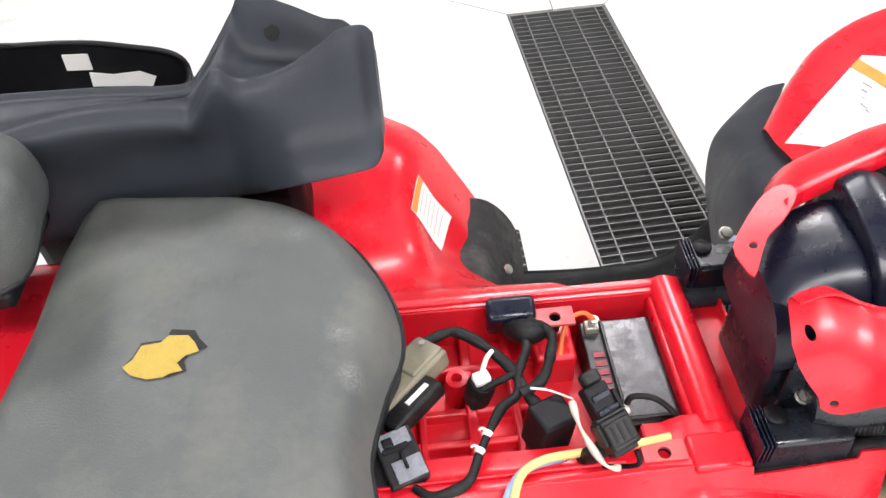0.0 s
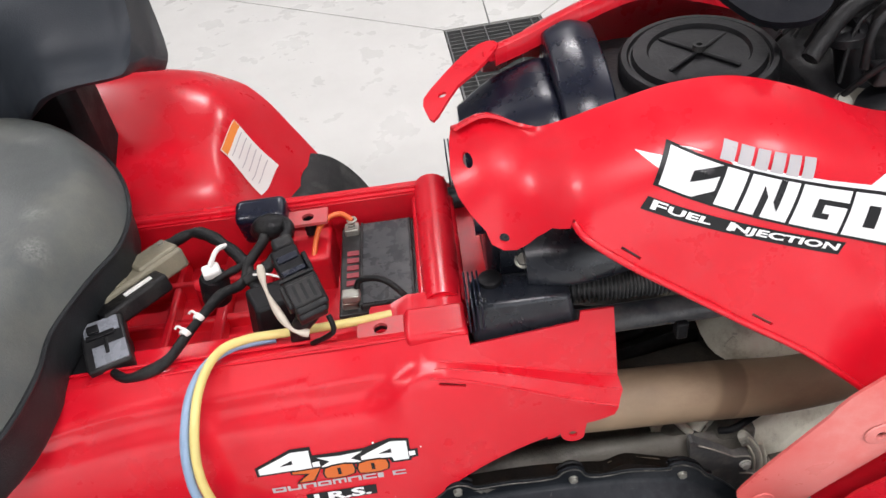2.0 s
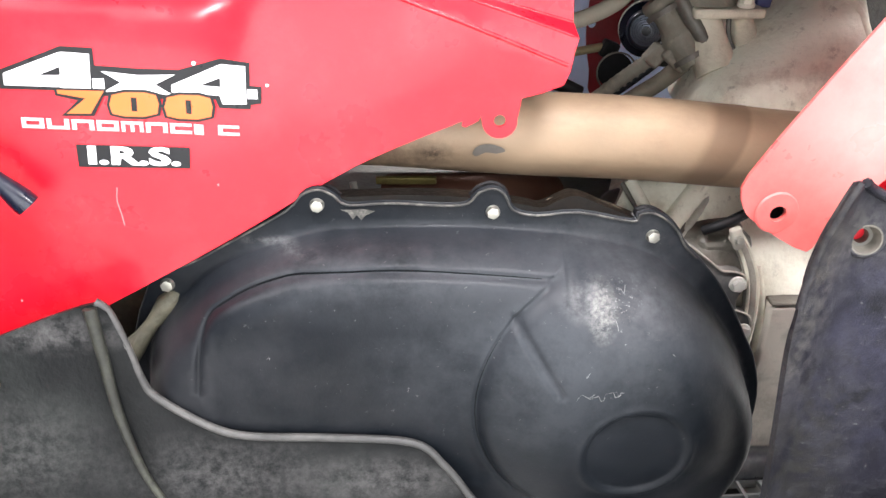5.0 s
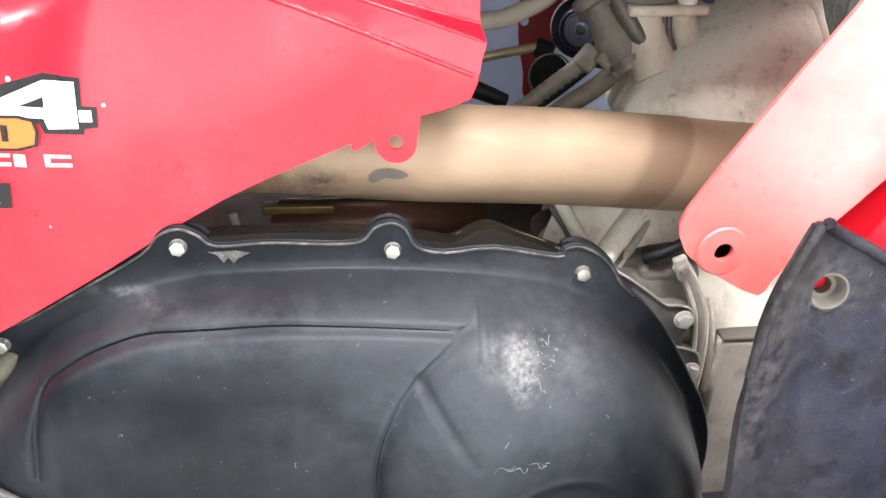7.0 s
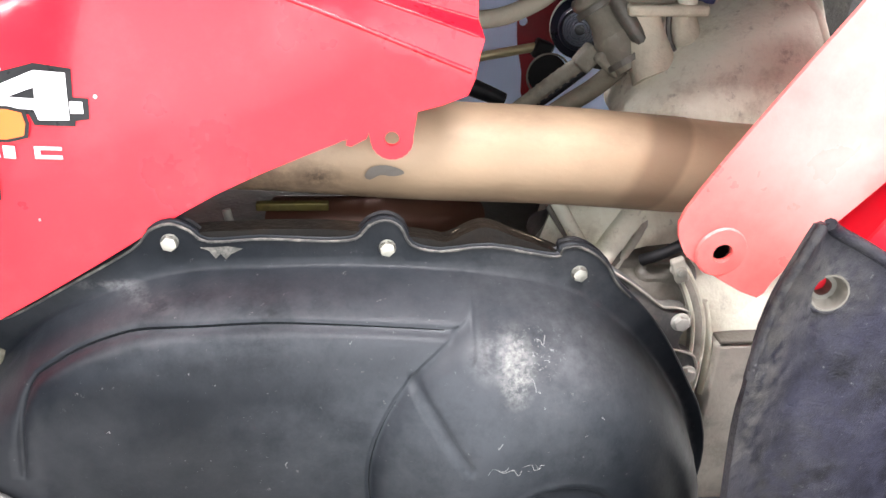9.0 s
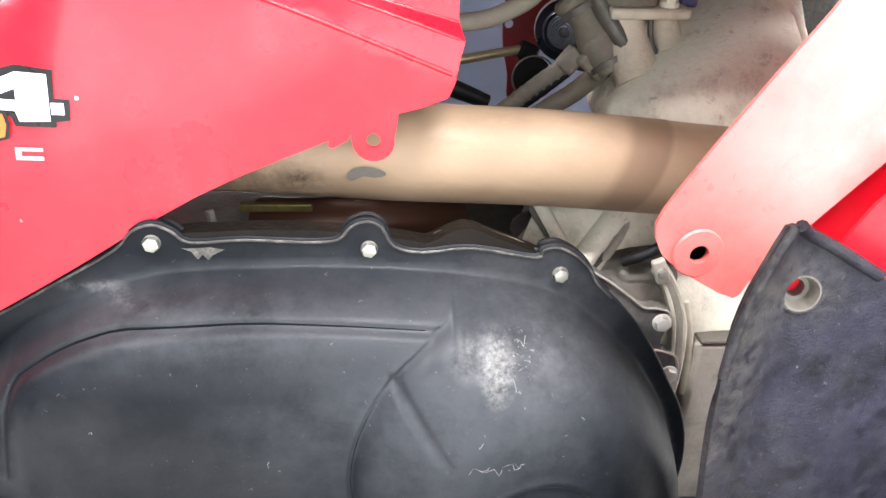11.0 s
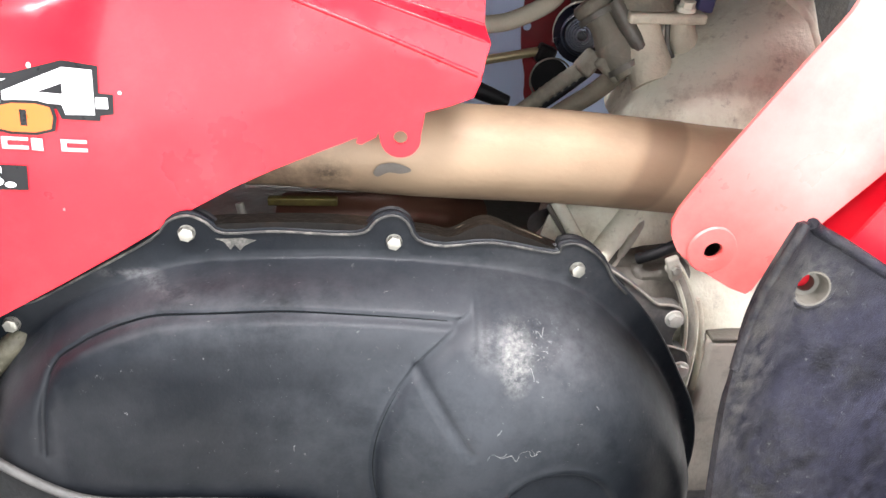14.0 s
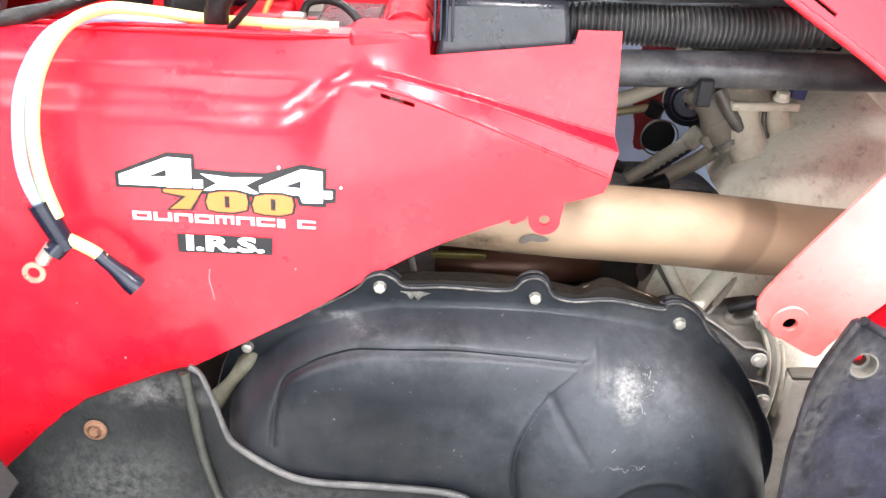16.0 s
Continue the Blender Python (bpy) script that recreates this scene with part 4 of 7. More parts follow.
# left tank cover, hanging loose
centre_l = curve_fn([(0.05, -0.035), (0.1, -0.024), (0.17, -0.004), (0.25, 0.006), (0.4, 0.022), (0.75, 0.03)])
left_out = [(0.60, 0.74), (0.60, top_z(0.6))] + band(100, 0.58, 0.142) + [(0.142, 0.88), (0.2, 0.85), (0.3, 0.80)]
part("tank_cover_left", plate(to_arc(left_out), lambda u, v: tank_arc(u, v, True), 0.012), RED, quad, "red tank cover hanging loose", solid=-0.003, angle=55)
part("cover_flap", plate(cr([(0.077, 0.014), (0.078, -0.010), (0.084, -0.028), (0.095, -0.012), (0.112, 0.016), (0.132, 0.031), (0.150, 0.050), (0.160, 0.068), (0.150, 0.080), (0.130, 0.074), (0.112, 0.058), (0.096, 0.040)], 2, True), lambda u, v: (u, v, 0.900 + 0.22 * (u - 0.1) + 0.05 * (v - 0.02)), 0.012, [ring(0.096, 0.010, 0.0045, 12)]), RED, quad, "red cover flap with a bolt hole", solid=0.003)
part("cover_flange", grid_sheet([[(x, 2 * centre_l(x) + 0.093 + dy, top_z(x) - 0.008 + dz) for x in (0.155, 0.19, 0.25, 0.32, 0.40, 0.47)] for dy, dz in ((0, 0), (-0.014, 0.002), (-0.018, -0.012))], 5, 3), RED, quad, solid=0.002)

# leg of the front bodywork
leg_y = lambda u, v: -0.272 - 0.10 * (u - 0.40) - 0.03 * (0.6 - v)
leg = [(0.3345, 0.553), (0.341, 0.5455), (0.360, 0.5335), (0.380, 0.5245), (0.386, 0.534), (0.401, 0.556), (0.43, 0.592), (0.47, 0.64), (0.52, 0.70), (0.53, 0.75), (0.46, 0.75), (0.412, 0.708), (0.3985, 0.683), (0.393, 0.674), (0.379, 0.652), (0.357, 0.6165), (0.3385, 0.585), (0.3305, 0.567)]
leg_part = part("leg_shield", plate(cr(leg, 2, True), lambda u, v: (u, leg_y(u, v), v), 0.01, [ring(0.3555, 0.5515, 0.0055, 12), ring(0.4462, 0.6535, 0.0055, 12)]), PINK, quad, "faded pinkish-red inner leg shield", solid=0.003)
for cx, cz in ((0.3555, 0.5515), (0.4462, 0.6535)):
    part("hole_collar", lathe([(0.0055, 0), (0.0055, 0.0022), (0.0135, 0.0014), (0.0145, 0)], (cx, leg_y(cx, cz), cz), (0, -1, 0), 22), PINK, leg_part, angle=25)
    part("hole_shadow", lathe([(0.0062, -0.0032), (0.0062, -0.02), (0, -0.02)], (cx, leg_y(cx, cz), cz), (0, -1, 0), 16), BLACK, leg_part)
part("leg_backing", plate(cr([(0.400, 0.560), (0.44, 0.525), (0.52, 0.52), (0.62, 0.56), (0.63, 0.74), (0.54, 0.75), (0.47, 0.66)], 2, True), lambda u, v: (u, leg_y(u, v) + 0.009, v), 0.03), RED, quad, "red bodywork behind the leg shield", solid=0.003)
part("front_panel", plate([(0.405, 0.540), (0.46, 0.52), (0.64, 0.50), (0.66, 0.74), (0.53, 0.72), (0.47, 0.65), (0.43, 0.595)], lambda u, v: (u, -0.292 - 0.25 * (u - 0.42), v - 0.004), 0.02), RED, quad, "red front bodywork panel", solid=0.003)

DUSTY_RIM = mat("dusty_worn_rim", (0.11, 0.10, 0.082), 0.6, vary=0.3, scale=60, bump=0.3, dirt=(0.14, 0.135, 0.12), dirt_amount=0.6, dirt_scale=50)
# black splash guard ahead of the cover
g_out = cr([(0.3600, 0.600), (0.3530, 0.590), (0.3450, 0.569), (0.3415, 0.535), (0.3425, 0.495), (0.3475, 0.445), (0.357, 0.36), (0.368, 0.24)], 4) + [(0.42, 0.16), (0.62, 0.16), (0.62, 0.47)] + cr([(0.50, 0.5215), (0.445, 0.554), (0.41, 0.574), (0.388, 0.5865), (0.3720, 0.5945), (0.3655, 0.5995)], 4)


def guard_y(u, v):
    return -0.330 - 0.12 * (u - 0.36) - 0.016 * sm(0.375, 0.345, u) + 0.0 * v + 0.03 * sm(0.40, 0.55, u)


guard = part("splash_guard", plate(g_out, lambda u, v: (u, guard_y(u, v), v), 0.012, [ring(0.3765, 0.5635, 0.0082, 16)]), GUARD, quad, "dusty black plastic splash guard with a bolt hole", solid=0.004)
part("hole_collar", lathe([(0.0043, -0.012), (0.0044, -0.0062), (0.0064, -0.0058), (0.0072, -0.004), (0.0076, -0.0006), (0.0083, 0.0012), (0.0091, 0.0013), (0.0096, 0.0002)], (0.3765, guard_y(0.3765, 0.562), 0.5635), (-0.12, -1, 0.1), 28), DUSTY_RIM, guard, "dusty tan bush in the hole")
part("hole_rim", lathe([(0.0094, -0.001), (0.0100, 0.0008), (0.0112, 0.0009), (0.0130, -0.001)], (0.3770, guard_y(0.3765, 0.562), 0.5645), (-0.05, -1, 0.1), 28), GUARD, guard, "raised rim round the hole")
part("hole_backing", lathe([(0.0062, -0.0125), (0, -0.013)], (0.3765, guard_y(0.3765, 0.562), 0.5635), (-0.12, -1, 0.1), 16), RED, guard)
edge = [(x, guard_y(x, z) - 0.0005, z) for x, z in g_out if z > 0.42 and x < 0.56]
part("guard_lip", tube(edge[:14], 0.0026, 8, 2), GUARD, guard)
part("guard_lip", tube(edge[-13:], 0.003, 8, 2), GUARD, guard)

OILY_SHADE = mat("oily_black_metal", (0.0055, 0.0048, 0.0042), 0.38, vary=0.4, scale=30, bump=0.3, dirt=(0.022, 0.013, 0.008), dirt_amount=0.5, dirt_scale=25, spec=0.12)
# belt drive cover
flange = cr([(-0.098, 0.36), (-0.09, 0.42), (-0.076, 0.455), (-0.070, 0.470), (-0.058, 0.474), (-0.045, 0.476), (-0.008, 0.497), (0.031, 0.520), (0.042, 0.532), (0.054, 0.5365), (0.065, 0.532), (0.075, 0.5245), (0.106, 0.526), (0.144, 0.524), (0.162, 0.5255), (0.170, 0.534), (0.180, 0.5375), (0.189, 0.533), (0.196, 0.5205), (0.214, 0.516), (0.245, 0.5185), (0.286, 0.511), (0.291, 0.5165), (0.300, 0.5180), (0.311, 0.513), (0.322, 0.503), (0.330, 0.490), (0.346, 0.474), (0.364, 0.453), (0.380, 0.429), (0.393, 0.406), (0.406, 0.382), (0.416, 0.345), (0.413, 0.30), (0.385, 0.24), (0.31, 0.20), (0.22, 0.205), (0.12, 0.25), (0.0, 0.275), (-0.07, 0.30)], 3, True)
flange = [tuple(p) for p in flange]
bulge = [tuple(p) for p in cr([(-0.088, 0.36), (-0.078, 0.42), (-0.05, 0.455), (-0.015, 0.482), (0.05, 0.506), (0.115, 0.510), (0.18, 0.509), (0.25, 0.502), (0.30, 0.489), (0.338, 0.462), (0.362, 0.436), (0.381, 0.409), (0.397, 0.378), (0.408, 0.34), (0.404, 0.30), (0.378, 0.25), (0.31, 0.212), (0.22, 0.215), (0.12, 0.262), (0.0, 0.287), (-0.06, 0.312)], 4, True)]
LOBE, LOBE_R, HUB = (0.283, 0.388), 0.115, (0.288, 0.355)


def lobe_at(a, r):
    return LOBE[0] + r * math.cos(radians(a)), LOBE[1] + r * math.sin(radians(a))


lobe_arc = [lobe_at(a, LOBE_R) for a in range(124, 222, 7)]
inner = [tuple(p) for p in cr([(-0.034, 0.40), (-0.0263, 0.4495), (-0.008, 0.4675), (0.0217, 0.4817), (0.052, 0.489), (0.108, 0.4918), (0.164, 0.490), (0.205, 0.4865)], 4)] + lobe_arc + [tuple(p) for p in cr([(0.18, 0.305), (0.10, 0.30), (0.0, 0.32), (-0.028, 0.35)], 4)]
PRESSED = [([tuple(p) for p in cr([(-0.034, 0.40), (-0.0263, 0.4495), (-0.008, 0.4675), (0.0217, 0.4817), (0.052, 0.489), (0.108, 0.4918), (0.164, 0.490), (0.220, 0.4855)], 5)], 0.0034, 0.0036),
           ([lobe_at(a, LOBE_R) for a in range(119, 226, 5)], 0.0036, 0.0026),
           ([(0.195 + 0.0306 * k / 6, 0.460 - 0.0473 * k / 6) for k in range(7)], 0.0066, 0.0034),
           ([(0.2325 + 0.0012 * k / 4, 0.474 + 0.021 * k / 4) for k in range(5)], 0.0050, 0.0036)]


def open_gap(path, x, y):
    p = np.array(path)
    a, d = p[:-1], p[1:] - p[:-1]
    t = np.clip((((x, y) - a) * d).sum(1) / (d * d).sum(1), 0, 1)
    return float(np.sqrt((((a + d * t[:, None]) - (x, y)) ** 2).sum(1)).min())


def cover_y(u, v):
    d = edge_gap(bulge, u, v)
    if not inside(bulge, u, v):
        return -0.196
    right = sm(0.30, 0.38, u)
    h = 0.054 * (1 - (1 - min(1.0, d / (0.036 - 0.012 * right))) ** 2.4) * sm(-0.001, 0.008, d) + 0.008 * sm(0.02, 0.09, d)
    if inside(inner, u, v):
        h -= 0.002 * sm(0.0, 0.012, edge_gap(inner, u, v))
    r = math.hypot(u - LOBE[0], v - LOBE[1])
    a = math.degrees(math.atan2(v - LOBE[1], u - LOBE[0])) % 360
    h += 0.020 * sm(0.128, 0.045, r) * sm(0.0, 0.05, d)
    h += 0.0046 * sm(LOBE_R, LOBE_R - 0.010, r) * sm(100, 135, a) * sm(275, 225, a) * sm(0.0, 0.03, d) * sm(0.03, 0.095, r)
    # thin pressed lines
    for path, wide, deep in PRESSED:
        h -= deep * sm(wide, 0.0, open_gap(path, u, v))
    rh = math.hypot(u - HUB[0], v - HUB[1])
    h -= 0.0035 * sm(0.0415, 0.0355, rh) - 0.0010 * sm(0.005, 0.0, abs(rh - 0.043))
    return -0.196 - h


def inset(loop, gap):
    out = []
    for i, p in enumerate(loop):
        a, b = np.array(loop[i - 1]), np.array(loop[(i + 1) % len(loop)])
        n = np.array((-(b - a)[1], (b - a)[0]))
        n = n / np.linalg.norm(n)
        q = np.array(p) + n * gap
        if not inside(loop, *q):
            q = np.array(p) - n * gap
        out.append(tuple(q))
    return out + out[:1]


def smooth_sheet(bm, height):
    """Gives a sheet drawn as y(u, v) the true normals of its curve."""
    me = bpy.data.meshes.new("belt_cover")
    bm.to_mesh(me)
    bm.free()
    e, ns = 0.0013, []
    for v in me.vertices:
        x, z = v.co.x, v.co.z
        n = Vector(((height(x + e, z) - height(x - e, z)) / (2 * e), -1.0, (height(x, z + e) - height(x, z - e)) / (2 * e)))
        ns.append(n.normalized())
    for f in me.polygons:
        if f.normal.y > 0:
            f.flip()
    me.shade_smooth()
    me.normals_split_custom_set_from_vertices(ns)
    return me


def beside(path, gap):
    out = []
    for i, p in enumerate(path):
        a, b = np.array(path[max(i - 1, 0)]), np.array(path[min(i + 1, len(path) - 1)])
        n = np.array((-(b - a)[1], (b - a)[0])) / np.linalg.norm(b - a)
        out.append(tuple(np.array(p) + n * gap))
    return out


cover_lines = [inset(bulge, g) for g in (0.0001, 0.003, 0.006, 0.010, 0.015)]
for path, wide, deep in PRESSED:
    cover_lines += [beside(path, g * wide) for g in (-1, -0.5, 0, 0.5, 1)]
cover_lines += [[(HUB[0] + r * math.cos(radians(a)), HUB[1] + r * math.sin(radians(a))) for a in range(0, 361, 10)] for r in (0.0355, 0.0385, 0.0415, 0.045)]
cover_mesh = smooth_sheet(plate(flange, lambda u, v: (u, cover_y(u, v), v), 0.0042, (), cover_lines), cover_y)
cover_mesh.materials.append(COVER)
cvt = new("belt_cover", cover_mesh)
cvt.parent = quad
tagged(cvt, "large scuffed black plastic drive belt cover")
liner_mesh = cover_mesh.copy()
liner_mesh.materials.clear()
liner_mesh.materials.append(BLACK)
for v in liner_mesh.vertices:
    v.co.y += 0.006
liner = new("cover_liner", liner_mesh)
liner.parent = cvt
tagged(liner, "dark inner face of the cover")
part("cover_edge", tube([(x, -0.1935, z) for x, z in flange] + [(flange[0][0], -0.1935, flange[0][1])], 0.0022, 8, 1, False), COVER, cvt)
# Thin dark tubes laid along two of the pressed grooves.
GROOVE = mat("matt_black_groove", (0.0045, 0.0055, 0.0065), 0.8, vary=0.5, scale=90, bump=0.3, spec=0.05)
for k, r, cut in ((0, 0.0010, slice(4, None)), (1, 0.0008, slice(6, None))):
    run = PRESSED[k][0][cut]
    part("groove_line", tube([(x, cover_y(x, z) + r * 0.35, z) for x, z in run], lambda t, r=r: r * (0.35 + 0.65 * math.sin(math.pi * min(max(t, 0.02), 0.98)) ** 0.5), 8, 1, False), GROOVE, cvt, "thin dark line along a pressed groove")
# Pale line for the flange edge's wear and for the highlight along it.
worn_edge = [(x, -0.1968, z) for x, z in flange if z > 0.45 and -0.075 < x < 0.345]
part("edge_wear_highlight", tube(worn_edge, 0.0009, 6, 1, False), mat("worn_highlit_flange", (0.03, 0.03, 0.028), 0.55, vary=0.5, scale=90, dirt=(0.22, 0.21, 0.18), dirt_amount=0.8, dirt_scale=70), cvt, "pale line on the flange edge, wear and painted highlight")
# Black strip standing in for the dark gap between the cover's two halves.
part("gap_strip", tube([(x, -0.1875, z + 0.0004) for x, _, z in worn_edge], 0.0022, 6, 1, False), BLACK, cvt, "black strip added for the dark gap behind the flange")
part("back_plate", plate(cr([(0.05, 0.48), (0.058, 0.524), (0.09, 0.5305), (0.14, 0.531), (0.18, 0.5275), (0.206, 0.5235), (0.218, 0.5215), (0.234, 0.5295), (0.2445, 0.5305), (0.262, 0.5235), (0.279, 0.5165), (0.302, 0.503), (0.325, 0.46), (0.31, 0.42), (0.2, 0.40), (0.08, 0.42)], 3, True), lambda u, v: (u, -0.1805, v), 0.008), OILY_SHADE, cvt, "oily inner half of the cover", solid=-0.014, bevel=0.003, segments=3)
# Tan tube that draws the highlight on the oily rim.
part("back_rim", tube([(0.2186, -0.1845, 0.5205), (0.226, -0.1845, 0.5245), (0.235, -0.1845, 0.5285), (0.2445, -0.1845, 0.5296), (0.262, -0.1845, 0.5228), (0.279, -0.1845, 0.516), (0.300, -0.1845, 0.5035)], 0.0008, 6, 4), mat("tan_rim_highlight", (0.15, 0.12, 0.085), 0.5, vary=0.4, scale=60), cvt, "painted tan highlight on the rim of the inner half")
BOLTS = [(-0.062, -0.193, 0.459), (0.053, -0.196, 0.5245), (0.181, -0.196, 0.519), (0.3035, -0.196, 0.4988), (0.10, -0.20, 0.25), (0.37, -0.196, 0.232), (0.24, -0.196, 0.20)]
for p in BOLTS:
    part("bolt", hexbolt((p[0], -0.196, p[2]), (0, -1, 0), 0.0047, 0.0045, 1.12), STEEL, cvt, "zinc-plated hexagon bolt")
# pale scratches in the cover
random.seed(41)
FINE = mat("pale_scratch", (0.17, 0.17, 0.168), 0.7, vary=0.4, scale=300)
for x0, z0, n, w, tall in ((0.238, 0.411, 6, 0.0030, 0.0035), (0.243, 0.4135, 4, 0.0022, 0.0025), (0.252, 0.4095, 4, 0.0018, 0.004), (0.258, 0.412, 5, 0.0028, 0.003), (0.266, 0.413, 4, 0.0018, 0.004), (0.243, 0.430, 3, 0.0012, 0.003), (0.262, 0.462, 4, 0.0012, 0.004), (0.272, 0.470, 3, 0.0014, 0.003), (0.268, 0.478, 4, 0.0016, 0.003), (0.018, 0.430, 3, 0.0010, 0.003), (0.118, 0.402, 3, 0.0008, 0.004), (0.306, 0.436, 3, 0.0006, 0.005), (0.075, 0.41, 2, 0.001, 0.002)):
    pts = [(x0 + w * i + random.uniform(-0.001, 0.001), z0 + random.uniform(-tall, tall)) for i in range(n)]
    part("scratch", tube([(x, cover_y(x, z) + 0.0001, z) for x, z in pts], lambda t: 0.00012 + 0.00016 * t, 5, 3), FINE, cvt, "pale scratch in the plastic")

chip = [(0.070, 0.5205), (0.075, 0.5185), (0.0785, 0.5130), (0.0815, 0.5165), (0.0845, 0.5125), (0.0875, 0.5160), (0.0945, 0.5195)]
SCRAPE = mat("pale_chip", (0.05, 0.049, 0.044), 0.7, vary=0.4, scale=300, dirt=(0.20, 0.19, 0.165), dirt_amount=0.8, dirt_scale=160)
part("scrape", plate(chip + [(0.086, 0.5212), (0.078, 0.5206)], lambda u, v: (u, cover_y(u, v) - 0.0003, v), 0.003), SCRAPE, cvt, "pale chipped mark under the bolt")
for a, b in zip(chip, chip[1:]):
    part("scrape_edge", tube([(a[0], cover_y(*a) - 0.0002, a[1]), (b[0], cover_y(*b) - 0.0002, b[1])], 0.00022, 5, 1, False), SCRAPE, cvt)

# engine side behind the cover
engine = part("engine", box(0.16, -0.03, 0.36, 0.52, 0.22, 0.20), CAST_DARK, quad, "dusty grey cast aluminium engine", bevel=0.03, segments=4)
part("case_flange", box(0.36, -0.075, 0.40, 0.12, 0.09, 0.15), CAST_DARK, engine, bevel=0.02, segments=3)
PALE_BOLT = mat("pale_zinc_bolt", (0.62, 0.62, 0.57), 0.45, metal=0.2, vary=0.15, scale=80, bump=0.15, dirt=(0.35, 0.32, 0.25), dirt_amount=0.4, dirt_scale=90)
for p in ((0.3995, -0.153, 0.4315), (0.4118, -0.156, 0.386)):
    part("bolt", hexbolt(p, (0, -1, 0), 0.0056, 0.006, 1.3), PALE_BOLT, engine, "pale zinc-plated bolt")
LUG = mat("blackened_case_edge", (0.10, 0.10, 0.10), 0.5, vary=0.35, scale=40, bump=0.3, dirt=(0.34, 0.32, 0.27), dirt_amount=0.5, dirt_scale=35)
part("case_lug", plate(cr([(0.330, 0.480), (0.346, 0.471), (0.368, 0.455), (0.384, 0.442), (0.396, 0.4405), (0.4075, 0.436), (0.4095, 0.424), (0.405, 0.412), (0.408, 0.401), (0.4185, 0.396), (0.4225, 0.385), (0.417, 0.370), (0.405, 0.34), (0.37, 0.36), (0.34, 0.42)], 3, True), lambda u, v: (u, -0.147, v), 0.008), LUG, engine, "dusty dark case edge with two bolts", solid=0.012)
for run in ([(0.340, 0.4745), (0.356, 0.4645), (0.374, 0.451), (0.386, 0.4418), (0.397, 0.4405), (0.407, 0.4362), (0.4098, 0.424)], [(0.398, 0.4035), (0.408, 0.4012), (0.4185, 0.3962), (0.423, 0.385)]):
    part("lug_edge", tube([(x, -0.1485, z) for x, z in run], 0.0011, 6, 4), CAST_MID, engine, "pale machined edge of the case")
strap = [(0.392, 0.470), (0.3985, 0.462), (0.407, 0.4465), (0.4145, 0.4265), (0.4185, 0.401), (0.4195, 0.376), (0.418, 0.350)]
part("clamp_strap", tube([(x + 0.004, -0.138, z) for x, z in strap], 0.0062, 10, 5), CAST_MID, engine, "dusty steel clamp strap")
for off in (0.0, 0.0085):
    part("strap_edge", tube([(x + off, -0.1425, z) for x, z in strap], 0.0017, 6, 5), CAST, engine)
part("clamp_tab", box(0.3945, -0.146, 0.4715, 0.010, 0.006, 0.020, (0, -22, 0)), CAST_MID, engine, bevel=0.0015)
part("clamp_screw", hexbolt((0.3945, -0.149, 0.4715), (0, -1, 0.1), 0.0032, 0.004), STEEL, engine)
part("dark_hose", tube([(0.372, -0.128, 0.470), (0.388, -0.134, 0.480), (0.43, -0.12, 0.492), (0.48, -0.10, 0.49)], 0.0045, 10, 5), BLACK, engine, "black hose above the clamp")
part("starter_body", tube([(0.40, -0.085, 0.395), (0.52, -0.085, 0.388)], 0.0445, 28, 2), CAST, engine)
part("starter_edge", tube([(0.4265, -0.1305, 0.435), (0.4325, -0.1345, 0.412), (0.437, -0.136, 0.385), (0.439, -0.135, 0.35)], 0.0032, 8, 4), CAST, engine, "pale cast rib")
SIDE = mat("grey_beige_casting", (0.47, 0.445, 0.385), 0.7, vary=0.16, scale=20, bump=0.4, dirt=(0.16, 0.15, 0.125), dirt_amount=0.75, dirt_scale=26)
part("side_case", box(0.488, -0.112, 0.30, 0.099, 0.06, 0.205), SIDE, engine, "flat grey-beige casting", bevel=0.005, segments=3)
part("side_case_top", box(0.487, -0.128, 0.4035, 0.092, 0.03, 0.003), CAST_DARK, engine, bevel=0.001)
part("case_top", grid_sheet([[(0.290, -0.098, 0.40), (0.296, -0.108, 0.47), (0.314, -0.085, 0.500), (0.35, 0.03, 0.470), (0.30, 0.10, 0.4)],
                             [(0.36, -0.115, 0.40), (0.37, -0.112, 0.47), (0.39, -0.075, 0.517), (0.42, 0.03, 0.490), (0.40, 0.10, 0.4)],
                             [(0.46, -0.115, 0.38), (0.47, -0.10, 0.455), (0.49, -0.06, 0.515), (0.50, 0.04, 0.52), (0.48, 0.10, 0.4)],
                             [(0.58, -0.09, 0.36), (0.60, -0.08, 0.43), (0.60, -0.05, 0.47), (0.60, 0.06, 0.47), (0.58, 0.10, 0.4)]], 5, 5, True), CAST, engine)
part("case_seam", tube([(0.303, -0.104, 0.504), (0.316, -0.113, 0.485), (0.330, -0.117, 0.466), (0.344, -0.119, 0.448)], 0.0022, 6, 4), CAST_DARK, engine, "dark seam between two castings")
part("case_rib", tube([(0.310, -0.102, 0.506), (0.325, -0.115, 0.482), (0.340, -0.119, 0.462)], 0.0058, 8, 4), CAST, engine)
part("case_rib", tube([(0.383, -0.085, 0.508), (0.365, -0.104, 0.490), (0.345, -0.116, 0.466)], 0.0095, 10, 4), CAST, engine, "raised diagonal rib of the casting")
part("case_groove", tube([(0.390, -0.090, 0.500), (0.374, -0.108, 0.480), (0.356, -0.117, 0.456)], 0.0035, 8, 4), CAST_MID, engine)
part("oil_cap", box(0.395, -0.115, 0.448, 0.05, 0.03, 0.03), CAST_DARK, engine, bevel=0.008)
